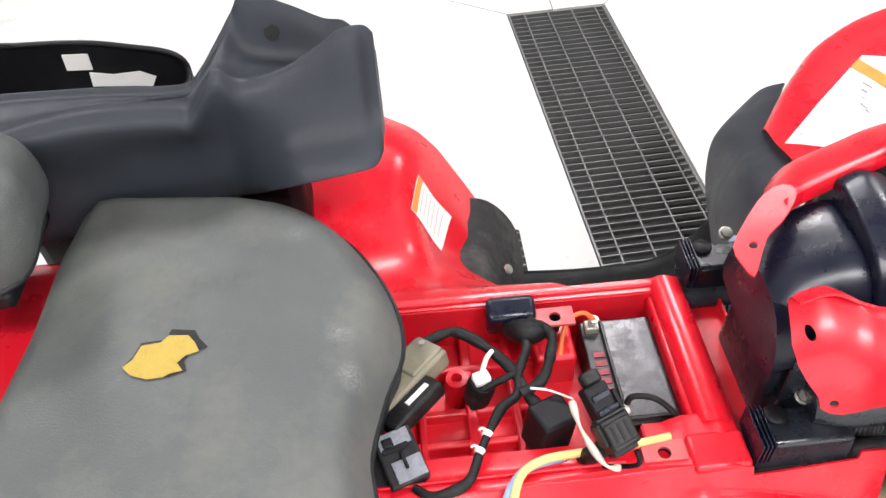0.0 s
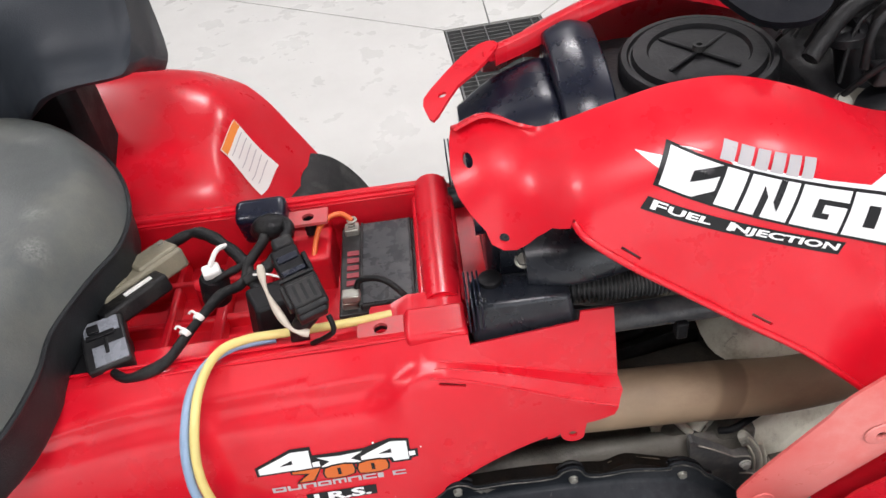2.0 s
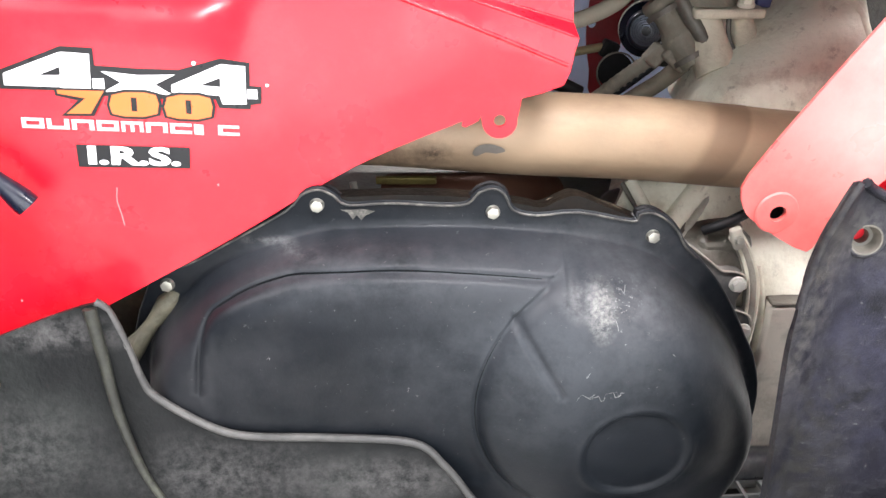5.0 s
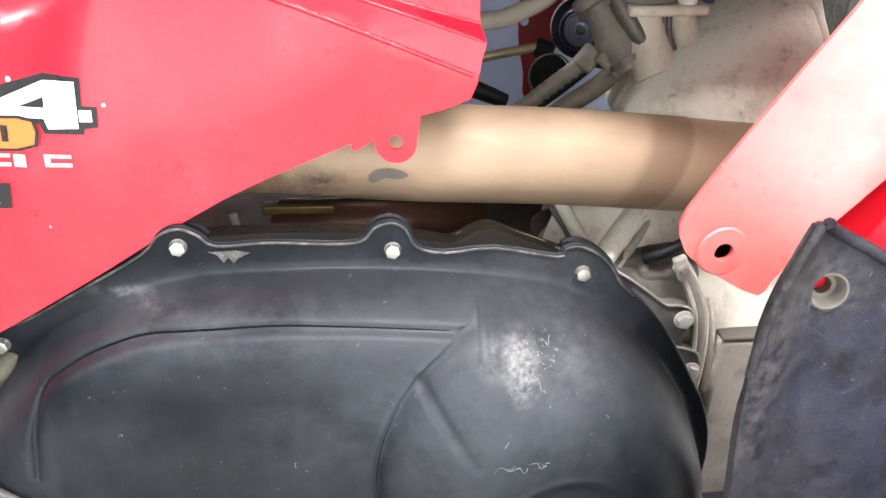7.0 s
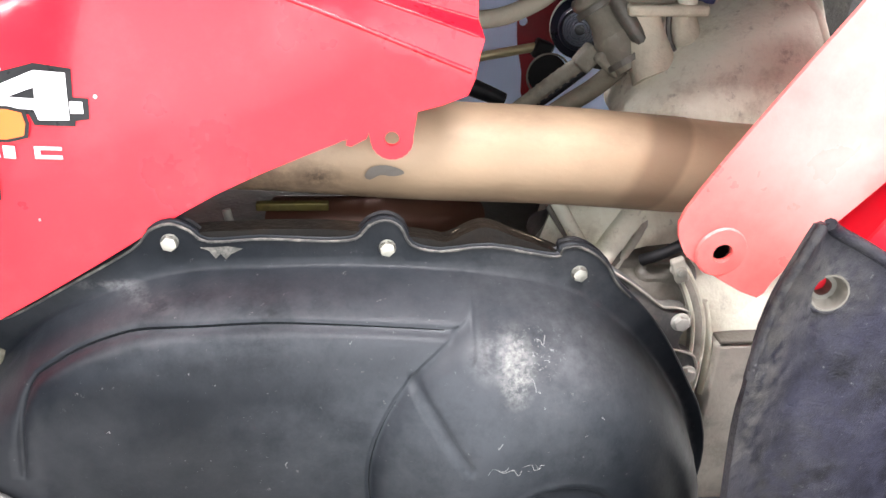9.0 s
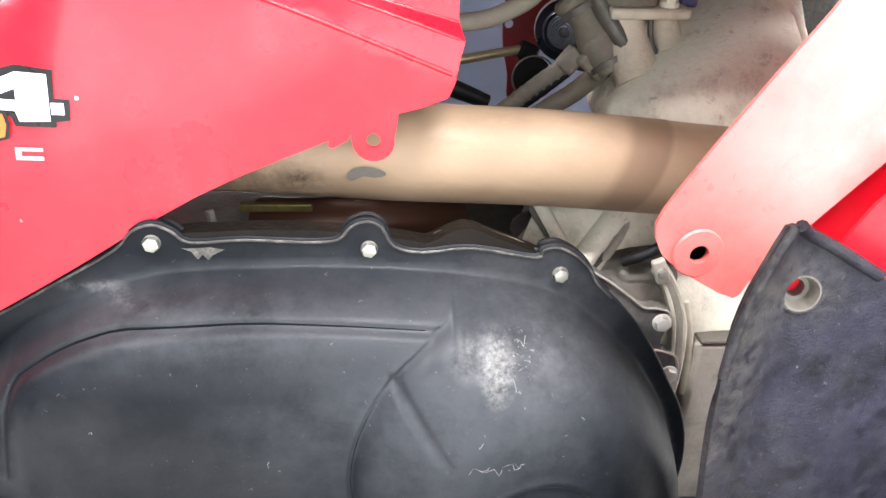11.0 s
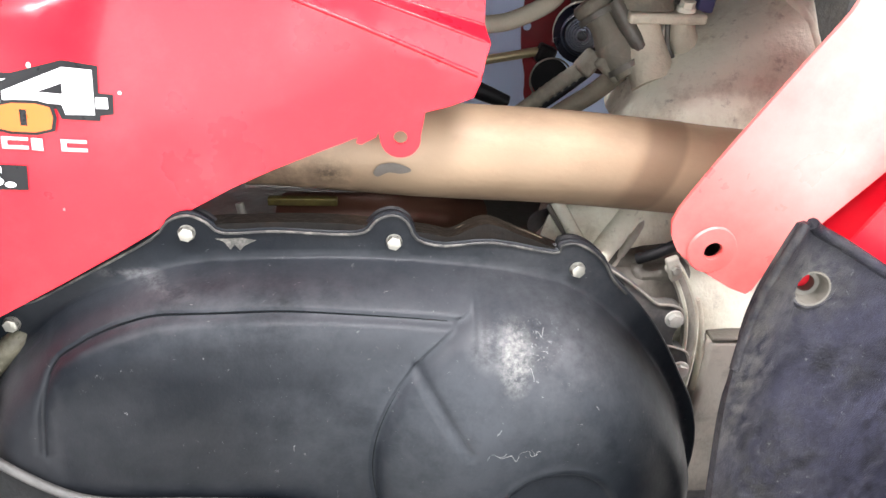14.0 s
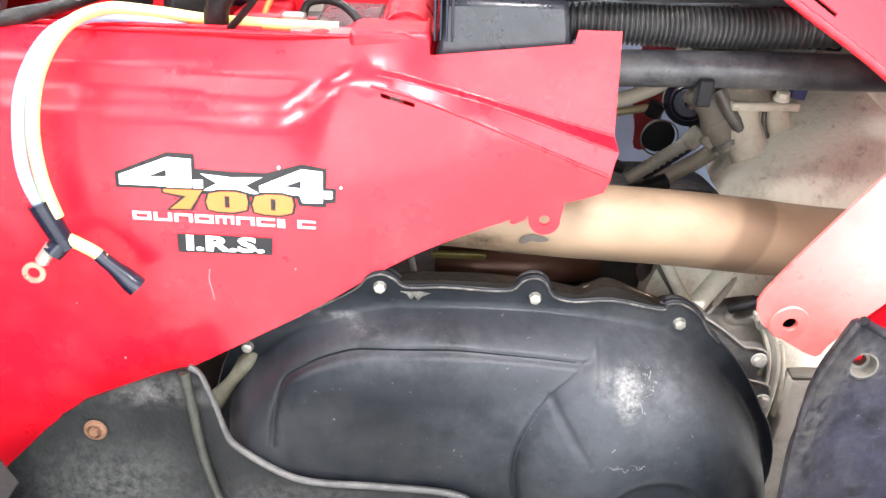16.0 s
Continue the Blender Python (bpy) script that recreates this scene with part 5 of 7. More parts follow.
head = part("cylinder_head", grid_sheet([[(0.372, -0.06, 0.548), (0.43, -0.088, 0.525), (0.515, -0.078, 0.50), (0.54, 0.08, 0.50), (0.47, 0.10, 0.53), (0.39, 0.06, 0.545)],
                                         [(0.384, -0.064, 0.572), (0.44, -0.090, 0.572), (0.517, -0.076, 0.56), (0.545, 0.08, 0.56), (0.47, 0.10, 0.58), (0.40, 0.06, 0.578)],
                                         [(0.399, -0.050, 0.592), (0.452, -0.078, 0.604), (0.517, -0.066, 0.605), (0.54, 0.07, 0.61), (0.48, 0.09, 0.62), (0.41, 0.05, 0.598)],
                                         [(0.436, -0.034, 0.622), (0.475, -0.058, 0.638), (0.512, -0.050, 0.642), (0.53, 0.06, 0.65), (0.49, 0.07, 0.655), (0.44, 0.05, 0.628)],
                                         [(0.468, -0.018, 0.652), (0.490, -0.036, 0.668), (0.508, -0.030, 0.668), (0.52, 0.05, 0.67), (0.49, 0.06, 0.675), (0.465, 0.04, 0.66)],
                                         [(0.478, -0.008, 0.670), (0.492, -0.018, 0.682), (0.503, -0.016, 0.682), (0.51, 0.04, 0.685), (0.49, 0.05, 0.687), (0.475, 0.03, 0.675)]], 5, 5, True), CAST, quad, "dust-covered cast aluminium cylinder head")
part("head_pad", plate(cr([(0.391, 0.553), (0.386, 0.566), (0.394, 0.578), (0.4005, 0.571), (0.412, 0.583), (0.44, 0.594), (0.462, 0.585), (0.472, 0.566), (0.46, 0.548), (0.42, 0.545)], 3, True), lambda u, v: (u, -0.0885 + 1.2 * max(0.0, 0.415 - u) ** 1.3 + 0.9 * max(0.0, v - 0.57) ** 1.15, v), 0.008), CAST, head, "smooth raised pad of the head", solid=0.008, bevel=0.003, segments=3)
part("rim_edge", tube([(0.478, -0.040, 0.668), (0.492, -0.052, 0.650), (0.504, -0.062, 0.632), (0.512, -0.070, 0.606), (0.510, -0.076, 0.580)], 0.0048, 10, 5), CAST, head, "pale rim of the valve cover")
part("head_boss", lathe([(0.011, -0.01), (0.010, 0.006), (0.007, 0.008), (0, 0.008)], (0.487, -0.082, 0.556), (0.1, -1, 0.1), 18), CAST, head)
part("bolt", hexbolt((0.487, -0.089, 0.556), (0, -1, 0.1), 0.005, 0.005), PALE_BOLT, head)
STUB = mat("dirty_beige_casting", (0.60, 0.56, 0.44), 0.75, vary=0.25, scale=24, bump=0.5, dirt=(0.22, 0.19, 0.13), dirt_amount=0.7, dirt_scale=30)
DUSTY = mat("dusty_dark_grey", (0.17, 0.155, 0.12), 0.7, vary=0.4, scale=40, bump=0.5, dirt=(0.38, 0.34, 0.25), dirt_amount=0.7, dirt_scale=30)
# inlet stubs with their flange
part("inlet_stub", tube([(0.383, -0.010, 0.634), (0.388, -0.016, 0.612), (0.398, -0.034, 0.582)], lambda t: 0.0150 + 0.004 * t, 18, 5), STUB, head, "dusty cast inlet stub")
part("inlet_stub", tube([(0.418, -0.012, 0.634), (0.421, -0.018, 0.616), (0.428, -0.036, 0.594)], lambda t: 0.0098 + 0.003 * t, 16, 5), STUB, head, "dusty cast inlet stub")
# Dark strip that puts shade into the crevice between the stubs.
part("stub_gap", tube([(0.4045, -0.022, 0.628), (0.4065, -0.026, 0.610), (0.4135, -0.034, 0.598)], 0.0022, 6, 4), CAST_DARK, head, "dark strip painting the shade between the stubs")
part("stub_flange", box(0.4015, -0.014, 0.6335, 0.064, 0.036, 0.0085, (4, -1, 0)), STUB, head, bevel=0.0025)
inlet = part("inlet_housing", grid_sheet([[(0.368, -0.020, 0.637), (0.405, -0.026, 0.638), (0.414, 0.02, 0.638), (0.37, 0.03, 0.637)],
                                          [(0.366, -0.016, 0.650), (0.402, -0.020, 0.652), (0.412, 0.02, 0.652), (0.37, 0.03, 0.650)],
                                          [(0.372, -0.008, 0.664), (0.396, -0.010, 0.667), (0.404, 0.02, 0.667), (0.375, 0.03, 0.664)]], 4, 4, True), DUSTY, quad, "dusty grey inlet housing above the head")
part("bolt", hexbolt((0.4175, -0.022, 0.638), (0, -0.25, 1), 0.0062, 0.009, 1.25), CAST, inlet, "dusty hexagon bolt")
part("blue_plug", box(0.437, -0.010, 0.648, 0.014, 0.014, 0.024, (0, 6, 0)), mat("dull_blue_plastic", (0.06, 0.07, 0.18), 0.5, vary=0.3, scale=60, dirt=(0.2, 0.19, 0.17), dirt_amount=0.4), quad, "dull blue wire plug", bevel=0.002)
# injector and throttle body
throttle = part("throttle_body", tube([(0.345, 0.004, 0.640), (0.354, 0.0, 0.628), (0.367, -0.010, 0.608), (0.381, -0.022, 0.586)], lambda t: 0.0145 + 0.0025 * math.sin(t * 11), 18, 5), DUSTY, quad, "dusty grey-brown throttle body")
for k, p in enumerate(((0.352, -0.001, 0.631), (0.366, -0.010, 0.6095), (0.376, -0.018, 0.594))):
    part("band", tube([p, (p[0] + 0.0024, p[1] - 0.0016, p[2] - 0.0038)], 0.0178 - 0.0004 * k, 18, 2), (CAST_DARK, DUSTY, CAST_DARK)[k], throttle, "dirty clamp band")
part("sensor_cap", tube([(0.362, -0.012, 0.642), (0.374, -0.022, 0.622), (0.388, -0.030, 0.604)], 0.0072, 12, 4), CAST_DARK, throttle, "oily black sensor body")
part("throttle_block", box(0.366, -0.012, 0.5905, 0.026, 0.020, 0.018, (0, 38, 0)), DUSTY, throttle, bevel=0.003)
SPRING = mat("blue_steel_spring", (0.30, 0.34, 0.42), 0.35, metal=0.7, vary=0.4, scale=160, bump=0.5)
drum = part("throttle_drum", lathe([(0.0, -0.016), (0.0275, -0.016), (0.0290, -0.012), (0.0290, -0.009), (0.0270, -0.008), (0.0215, -0.006), (0.0205, 0.002), (0.0190, 0.004), (0.0175, 0.002), (0.0170, -0.010), (0.0, -0.010)], (0.372, 0.105, 0.5905), (-0.35, -1, 0.12), 36), GLOSS, quad, "black throttle drum with a coiled spring")
part("drum_edge", tube([tuple(Vector((0.372, 0.105, 0.5905)) + pose(0, 0, 0, 0, 0, -19) @ Vector((0.0292 * math.cos(a), 0.011, 0.0292 * math.sin(a)))) for a in (radians(k * 12) for k in range(6, 22))], 0.0009, 6, 1, False), CAST_MID, drum, "bright edge line of the drum")
for k in range(5):
    part("spring_coil", tube([tuple(Vector((0.372, 0.105, 0.5905)) + pose(0, 0, 0, 0, 0, -19) @ Vector(((0.0155 - 0.0024 * k) * math.cos(a), -0.001 - 0.001 * k, (0.0155 - 0.0024 * k) * math.sin(a)))) for a in (radians(j * 20) for j in range(19))], 0.0011, 6, 1, False), SPRING, drum, "bluish steel spring coil")
part("cable_ring", tube([(0.350 + 0.0215 * math.cos(radians(a)), 0.12, 0.542 + 0.0215 * math.sin(radians(a))) for a in range(60, 421, 12)], 0.0010, 6, 1, False), CAST_DARK, quad, "thin steel ring of the cable bracket")
part("cable_bracket", lathe([(0, 0), (0.0195, 0), (0.0195, -0.004), (0, -0.004)], (0.350, 0.126, 0.542), (0, -1, 0), 24), BLACK, quad, "black cable bracket")
BRASS = mat("brass_plated_rod", (0.44, 0.37, 0.21), 0.4, metal=0.55, vary=0.25, scale=40, dirt=(0.25, 0.21, 0.14), dirt_amount=0.5, dirt_scale=60)
part("shift_rod", tube([(0.16, 0.19, 0.516), (0.27, 0.197, 0.5365), (0.352, 0.200, 0.5515)], 0.0050, 12, 3), BRASS, quad, "thin yellowish control rod")
part("rod_joint", box(0.360, 0.198, 0.549, 0.020, 0.016, 0.020, (0, 20, 0)), BLACK, quad, "black rod joint", bevel=0.003)
part("vent_hose", tube([(0.16, 0.05, 0.598), (0.23, 0.05, 0.603), (0.266, 0.05, 0.6075), (0.29, 0.05, 0.6118), (0.319, 0.05, 0.6255), (0.3326, 0.05, 0.640), (0.3386, 0.05, 0.660), (0.34, 0.04, 0.70)], 0.0078, 14, 6), mat("dusty_tan_rubber", (0.40, 0.36, 0.28), 0.75, vary=0.2, scale=30, bump=0.3, dirt=(0.2, 0.18, 0.14), dirt_amount=0.5, dirt_scale=30), quad, "dusty tan rubber hose bending up")
part("rubber_tube", tube([(0.20, 0.0, 0.583), (0.245, 0.0, 0.568), (0.284, 0.0, 0.553)], lambda t: 0.010 - 0.004 * t, 12, 4), BLACK, quad, "black rubber tube tapering to a point")
arm = part("linkage_arm", tube([(0.290, 0.0, 0.541), (0.3055, 0.0, 0.553), (0.328, 0.0, 0.5715), (0.350, -0.002, 0.589)], 0.0066, 10, 5), DUSTY, quad, "dusty ribbed linkage arm")
for k in range(7):
    t = 0.30 + 0.09 * k
    p = (0.290 + 0.062 * t, -0.001, 0.541 + 0.0495 * t)
    part("rib", tube([p, (p[0] + 0.0018, p[1], p[2] + 0.0015)], 0.0074, 10, 1, False), DUSTY, arm)
# Black tube that puts the arm's shaded underside into the colour.
part("arm_shadow_side", tube([(0.306, 0.002, 0.544), (0.330, 0.002, 0.5625), (0.350, 0.0, 0.580)], 0.0045, 8, 4), BLACK, arm, "black underside painting the arm's own shade")
part("linkage_clamp", box(0.349, -0.004, 0.590, 0.015, 0.018, 0.020, (0, 38, 0)), DUSTY, arm, bevel=0.003)
part("linkage_arm", tube([(0.325, 0.010, 0.535), (0.340, 0.010, 0.546), (0.362, 0.008, 0.562), (0.379, 0.0, 0.582)], 0.0085, 12, 5), mat("dirty_tan_metal", (0.24, 0.21, 0.155), 0.65, vary=0.3, scale=40, bump=0.4, dirt=(0.08, 0.07, 0.05), dirt_amount=0.6, dirt_scale=40), quad, "dirty tan linkage arm")
for pts, r in (([(0.24, -0.05, 0.530), (0.29, -0.045, 0.534), (0.335, -0.035, 0.537), (0.368, -0.03, 0.534)], 0.010), ([(0.23, -0.02, 0.535), (0.285, -0.012, 0.530), (0.33, 0.0, 0.540)], 0.009), ([(0.25, -0.06, 0.515), (0.31, -0.06, 0.520), (0.36, -0.055, 0.530)], 0.008)):
    part("engine_hose", tube(pts, r, 12, 5), TAPE, quad, "oily black hose behind the exhaust")
# Dark sheet added over the pale case in place of the shade behind the exhaust.
OILY_SHADE = mat("bay_shade_black", (0.020, 0.017, 0.012), 0.55, vary=0.5, scale=30, bump=0.6, dirt=(0.075, 0.062, 0.042), dirt_amount=0.6, dirt_scale=24)
part("bay_shade_sheet", grid_sheet([[(0.235, -0.092, 0.535), (0.235, -0.05, 0.532), (0.235, 0.0, 0.520), (0.235, 0.06, 0.508), (0.235, 0.13, 0.494), (0.235, 0.205, 0.476)],
                                 [(0.30, -0.090, 0.541), (0.305, -0.05, 0.536), (0.31, 0.0, 0.522), (0.31, 0.06, 0.508), (0.31, 0.13, 0.492), (0.31, 0.205, 0.474)],
                                 [(0.36, -0.086, 0.540), (0.365, -0.05, 0.536), (0.37, 0.0, 0.524), (0.37, 0.06, 0.508), (0.37, 0.13, 0.492), (0.37, 0.205, 0.474)],
                                 [(0.40, -0.084, 0.530), (0.41, -0.05, 0.526), (0.41, 0.0, 0.515), (0.41, 0.06, 0.50), (0.41, 0.13, 0.49), (0.41, 0.205, 0.47)]], 5, 5), OILY_SHADE, quad, "added dark sheet standing in for shade behind the exhaust", solid=0.002)
part("inner_case", box(0.13, 0.0, 0.53, 0.16, 0.14, 0.06), CAST_DARK, quad, bevel=0.02, segments=3)
# far side of the engine bay
# Plate added as a dark backing where the gap behind the head lies in shade.
part("far_dark_plate", plate([(0.392, 0.545), (0.66, 0.50), (0.66, 0.70), (0.375, 0.70), (0.372, 0.60)], lambda u, v: (u, 0.145, v), 0.05), OILY_SHADE, quad, "added dark plate for the shaded gap behind the head", solid=0.02)
# The far shield's shade is put into a darker red.
part("far_leg_shield", plate(cr([(0.346, 0.492), (0.343, 0.520), (0.336, 0.551), (0.334, 0.584), (0.338, 0.63), (0.346, 0.675), (0.40, 0.675), (0.39, 0.611), (0.376, 0.547), (0.368, 0.497)], 3, True), lambda u, v: (u, 0.213, v), 0.01, [ring(0.3405, 0.575, 0.0048, 12)]), mat("shaded_red_plastic", (0.22, 0.006, 0.012), 0.5, vary=0.2, scale=14, dirt=(0.08, 0.02, 0.02), dirt_amount=0.6), quad, "red leg shield on the far side with a bolt hole", solid=0.003)
# Pale blue sheet added in place of the light that comes through the far gap.
SLATE = mat("pale_blue_gap_light", (0.66, 0.78, 0.98), 0.45, vary=0.12, scale=9, bump=0.1, dirt=(0.66, 0.78, 0.98), dirt_amount=0.5, dirt_scale=14)
backlit(SLATE, (0.74, 0.86, 1.0), 0.7)
part("far_gap_sheet", plate([(0.20, 0.40), (0.50, 0.40), (0.50, 0.615), (0.20, 0.675)], lambda u, v: (u, 0.228, v), 0.04), SLATE, quad, "added pale blue sheet for the light through the far gap", solid=0.003)

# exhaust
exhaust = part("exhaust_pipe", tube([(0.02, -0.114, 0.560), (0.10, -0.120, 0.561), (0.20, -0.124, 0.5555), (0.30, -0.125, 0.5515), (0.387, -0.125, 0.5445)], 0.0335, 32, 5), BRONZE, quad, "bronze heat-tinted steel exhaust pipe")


def on_pipe(r):
    """Wraps a drawn shape round the pipe: along it, and round it as arc length."""
    def put(u, v):
        zc = float(np.interp(u, (0.10, 0.20, 0.30, 0.387, 0.45), (0.561, 0.5555, 0.5515, 0.5445, 0.541)))
        return u, -0.124 - r * math.cos(v / r), zc + r * math.sin(v / r)
    return put


part("front_pipe", tube([(0.385, -0.125, 0.5445), (0.45, -0.125, 0.541), (0.52, -0.115, 0.54), (0.58, -0.08, 0.55)], lambda t: 0.0334 - 0.006 * t, 32, 5), BRONZE, exhaust)
part("heat_stain", plate(cr([(0.168, -0.007), (0.172, -0.001), (0.181, 0.001), (0.190, -0.001), (0.193, -0.004), (0.186, -0.0065), (0.178, -0.006), (0.171, -0.010)], 3, True), on_pipe(0.0342), 0.004), mat("burnt_mark", (0.10, 0.088, 0.075), 0.55, vary=0.3, scale=120), exhaust, "dark burnt spot")
for u, v, w, h in ((0.3375, 0.0125, 0.006, 0.0022), (0.355, 0.007, 0.003, 0.0016), (0.268, 0.0035, 0.003, 0.0014), (0.378, -0.004, 0.0035, 0.003)):
    part("weld_nick", plate(cr([(u - w, v), (u, v + h), (u + w, v + h * 0.4), (u + w * 0.6, v - h), (u - w * 0.5, v - h)], 2, True), on_pipe(0.0340), 0.003), mat("bare_pipe_nick", (0.52, 0.40, 0.25), 0.45, metal=0.3, vary=0.3, scale=200), exhaust, "bare bright nick in the pipe")
part("lower_pipe", tube([(0.105, -0.085, 0.484), (0.14, -0.098, 0.489), (0.20, -0.09, 0.487), (0.25, -0.05, 0.47)], 0.020, 20, 5), BRONZE_DARK, exhaust)
part("clamp_bracket", tube([(0.075, -0.13, 0.515), (0.078, -0.132, 0.50), (0.077, -0.13, 0.49)], 0.003, 8, 3), STEEL, exhaust)
part("heat_shield_edge", box(0.118, -0.116, 0.511, 0.050, 0.006, 0.006), mat("yellow_zinc", (0.15, 0.12, 0.035), 0.5, metal=0.5, vary=0.5, scale=50, dirt=(0.05, 0.035, 0.02), dirt_amount=0.8, dirt_scale=60), exhaust, bevel=0.001)

# right footwell
def foot_y(u, v):
    return -0.252 - 0.16 * (0.41 - v) - 0.09 * max(0.0, -0.06 - u)


foot_out = [(-0.33, 0.22), (-0.40, 0.10), (0.24, 0.10), (0.20, 0.22), (0.176, 0.292)] + cr([(0.165, 0.312), (0.146, 0.338), (0.122, 0.358), (0.06, 0.364), (0.0, 0.366), (-0.03, 0.376), (-0.062, 0.398), (-0.071, 0.412)], 4) + [(-0.078, 0.44), (-0.088, 0.468), (-0.096, 0.474), (-0.105, 0.471), (-0.13, 0.463), (-0.18, 0.445), (-0.215, 0.418), (-0.27, 0.365), (-0.31, 0.29)]
foot = part("footwell", plate(foot_out, lambda u, v: (u, foot_y(u, v) - 0.012 * sm(0.02, 0.0, edge_gap([(-0.09, 0.47), (-0.075, 0.40), (-0.05, 0.30), (-0.075, 0.40)], u, v)) * 0.4, v), 0.012), MUD, quad, "dusty black plastic footwell", solid=0.004)
rim = [(x, foot_y(x, z) - 0.001, z) for x, z in [(-0.096, 0.474), (-0.088, 0.466), (-0.079, 0.44), (-0.071, 0.412), (-0.062, 0.398), (-0.03, 0.376), (0.0, 0.366), (0.06, 0.3635), (0.122, 0.358), (0.146, 0.338), (0.165, 0.312), (0.176, 0.292), (0.20, 0.22)]]
part("rim", tube(rim, 0.0030, 12, 5), mat("pale_worn_edge", (0.035, 0.035, 0.034), 0.55, vary=0.3, scale=40, dirt=(0.15, 0.145, 0.135), dirt_amount=0.6), foot, "pale worn rounded rim")
ridge = [(x, foot_y(x, z) - 0.004, z) for x, z in [(-0.099, 0.471), (-0.0945, 0.435), (-0.089, 0.39), (-0.0765, 0.34), (-0.0573, 0.30), (-0.045, 0.27)]]
part("ridge", tube(ridge, lambda t: 0.0048 - 0.0030 * t, 12, 6), mat("pale_worn_ridge", (0.016, 0.017, 0.013), 0.6, vary=0.5, scale=60, dirt=(0.085, 0.09, 0.065), dirt_amount=0.6, dirt_scale=45), foot, "pale worn ridge")
part("screw", lathe([(0.0095, 0), (0.009, 0.002), (0.006, 0.003), (0.006, 0.001), (0.004, 0.001), (0.0035, 0.005), (0, 0.005)], (-0.1745, foot_y(-0.1745, 0.4185) - 0.001, 0.4185), (0, -1, 0.1), 22), RUST, foot, "rusty screw and washer")
OLIVE = mat("muddy_olive_metal", (0.035, 0.033, 0.020), 0.7, vary=0.5, scale=50, bump=0.6, dirt=(0.10, 0.09, 0.055), dirt_amount=0.6, dirt_scale=40)
part("inner_brace", tube([(-0.058, -0.19, 0.448), (-0.075, -0.205, 0.43), (-0.10, -0.215, 0.40)], lambda t: 0.0075 + 0.002 * math.sin(t * 9), 12, 4), OLIVE, quad, "muddy olive brace behind the footwell")
part("inner_mud_panel", box(-0.12, -0.15, 0.42, 0.10, 0.01, 0.22), OLIVE, quad, bevel=0.003)

# left side: rear fender, footboard, front fender
RY = (0.135, 0.165, 0.22, 0.29, 0.37)
rear_rows = [[(x, y, z) for x, y, z in zip(xs, RY + ys, zs)] for xs, ys, zs in (
    ([-0.72, -0.72, -0.71, -0.70, -0.69, -0.68, -0.65], (0.50, 0.62), [0.711, 0.698, 0.66, 0.68, 0.70, 0.745, 0.69]),
    ([-0.44, -0.44, -0.44, -0.44, -0.435, -0.42, -0.37], (0.50, 0.605), [0.711, 0.697, 0.655, 0.662, 0.695, 0.738, 0.685]),
    ([-0.31, -0.31, -0.31, -0.312, -0.315, -0.30, -0.26], (0.48, 0.575), [0.711, 0.695, 0.647, 0.645, 0.685, 0.716, 0.665]),
    ([-0.23, -0.235, -0.245, -0.25, -0.255, -0.245, -0.21], (0.455, 0.55), [0.711, 0.693, 0.642, 0.625, 0.652, 0.682, 0.635]),
    ([-0.15, -0.165, -0.19, -0.205, -0.213, -0.208, -0.175], (0.445, 0.535), [0.711, 0.691, 0.632, 0.585, 0.568, 0.613, 0.585]),
    ([-0.055, -0.075, -0.11, -0.135, -0.155, -0.160, -0.135], (0.44, 0.525), [0.709, 0.686, 0.615, 0.55, 0.50, 0.535, 0.515]))]
rear_f = part("rear_fender", grid_sheet(rear_rows, 5, 5), RED, quad, "glossy red rear fender with a white warning label", solid=-0.003, angle=88)
# label laid on the fender between its corners
LT, LR, LB, LL = Vector((-0.238, 0.430, 0.665)), Vector((-0.193, 0.425, 0.569)), Vector((-0.213, 0.357, 0.567)), Vector((-0.255, 0.368, 0.651))


rear_at = sheet_at(rear_rows)
rc = [np.array(nearest_rc(rear_at, q, 5, 6)) for q in (LT, LR, LB, LL)]


def on_rear(lift):
    a, b, c, d = rc
    return lambda u, v: rear_at(*(a + (b - a) * u + (d - a) * v + (a - b + c - d) * u * v), lift)


lab = part("warning_label", plate([(0, 0), (1, 0), (1, 1), (0, 1)], on_rear(0.0012), 0.12), PAPER, rear_f, "white warning label with an orange heading")
part("label_heading", plate([(0.01, 0.02), (0.15, 0.02), (0.15, 0.98), (0.01, 0.98)], on_rear(0.002), 0.12), LABEL_O, lab)
for k in range(6):
    part("print_bar", plate([(0.22 + 0.12 * k, 0.1), (0.235 + 0.12 * k, 0.1), (0.235 + 0.12 * k, 0.86 - 0.1 * (k % 2)), (0.22 + 0.12 * k, 0.86 - 0.1 * (k % 2))], on_rear(0.002), 0.2), D_GREY, lab)
# inner guard and rear left wheel
part("rear_guard", grid_sheet([[(-0.175, 0.27, 0.53), (-0.19, 0.39, 0.53), (-0.175, 0.50, 0.545)], [(-0.135, 0.29, 0.505), (-0.132, 0.41, 0.515), (-0.118, 0.52, 0.515)], [(-0.098, 0.30, 0.44), (-0.084, 0.42, 0.445), (-0.069, 0.53, 0.445)], [(-0.075, 0.31, 0.33), (-0.055, 0.43, 0.33), (-0.04, 0.55, 0.33)], [(-0.075, 0.31, 0.22), (-0.055, 0.43, 0.22), (-0.04, 0.55, 0.22)]], 5, 5), MUD_GREY, quad, "dusty grey-black plastic rear mudguard", solid=-0.003)
part("guard_bolt", lathe([(0.009, 0), (0.008, 0.004), (0, 0.005)], (-0.100, 0.36, 0.500), (0.7, -0.2, 0.7), 18), STEEL, quad)


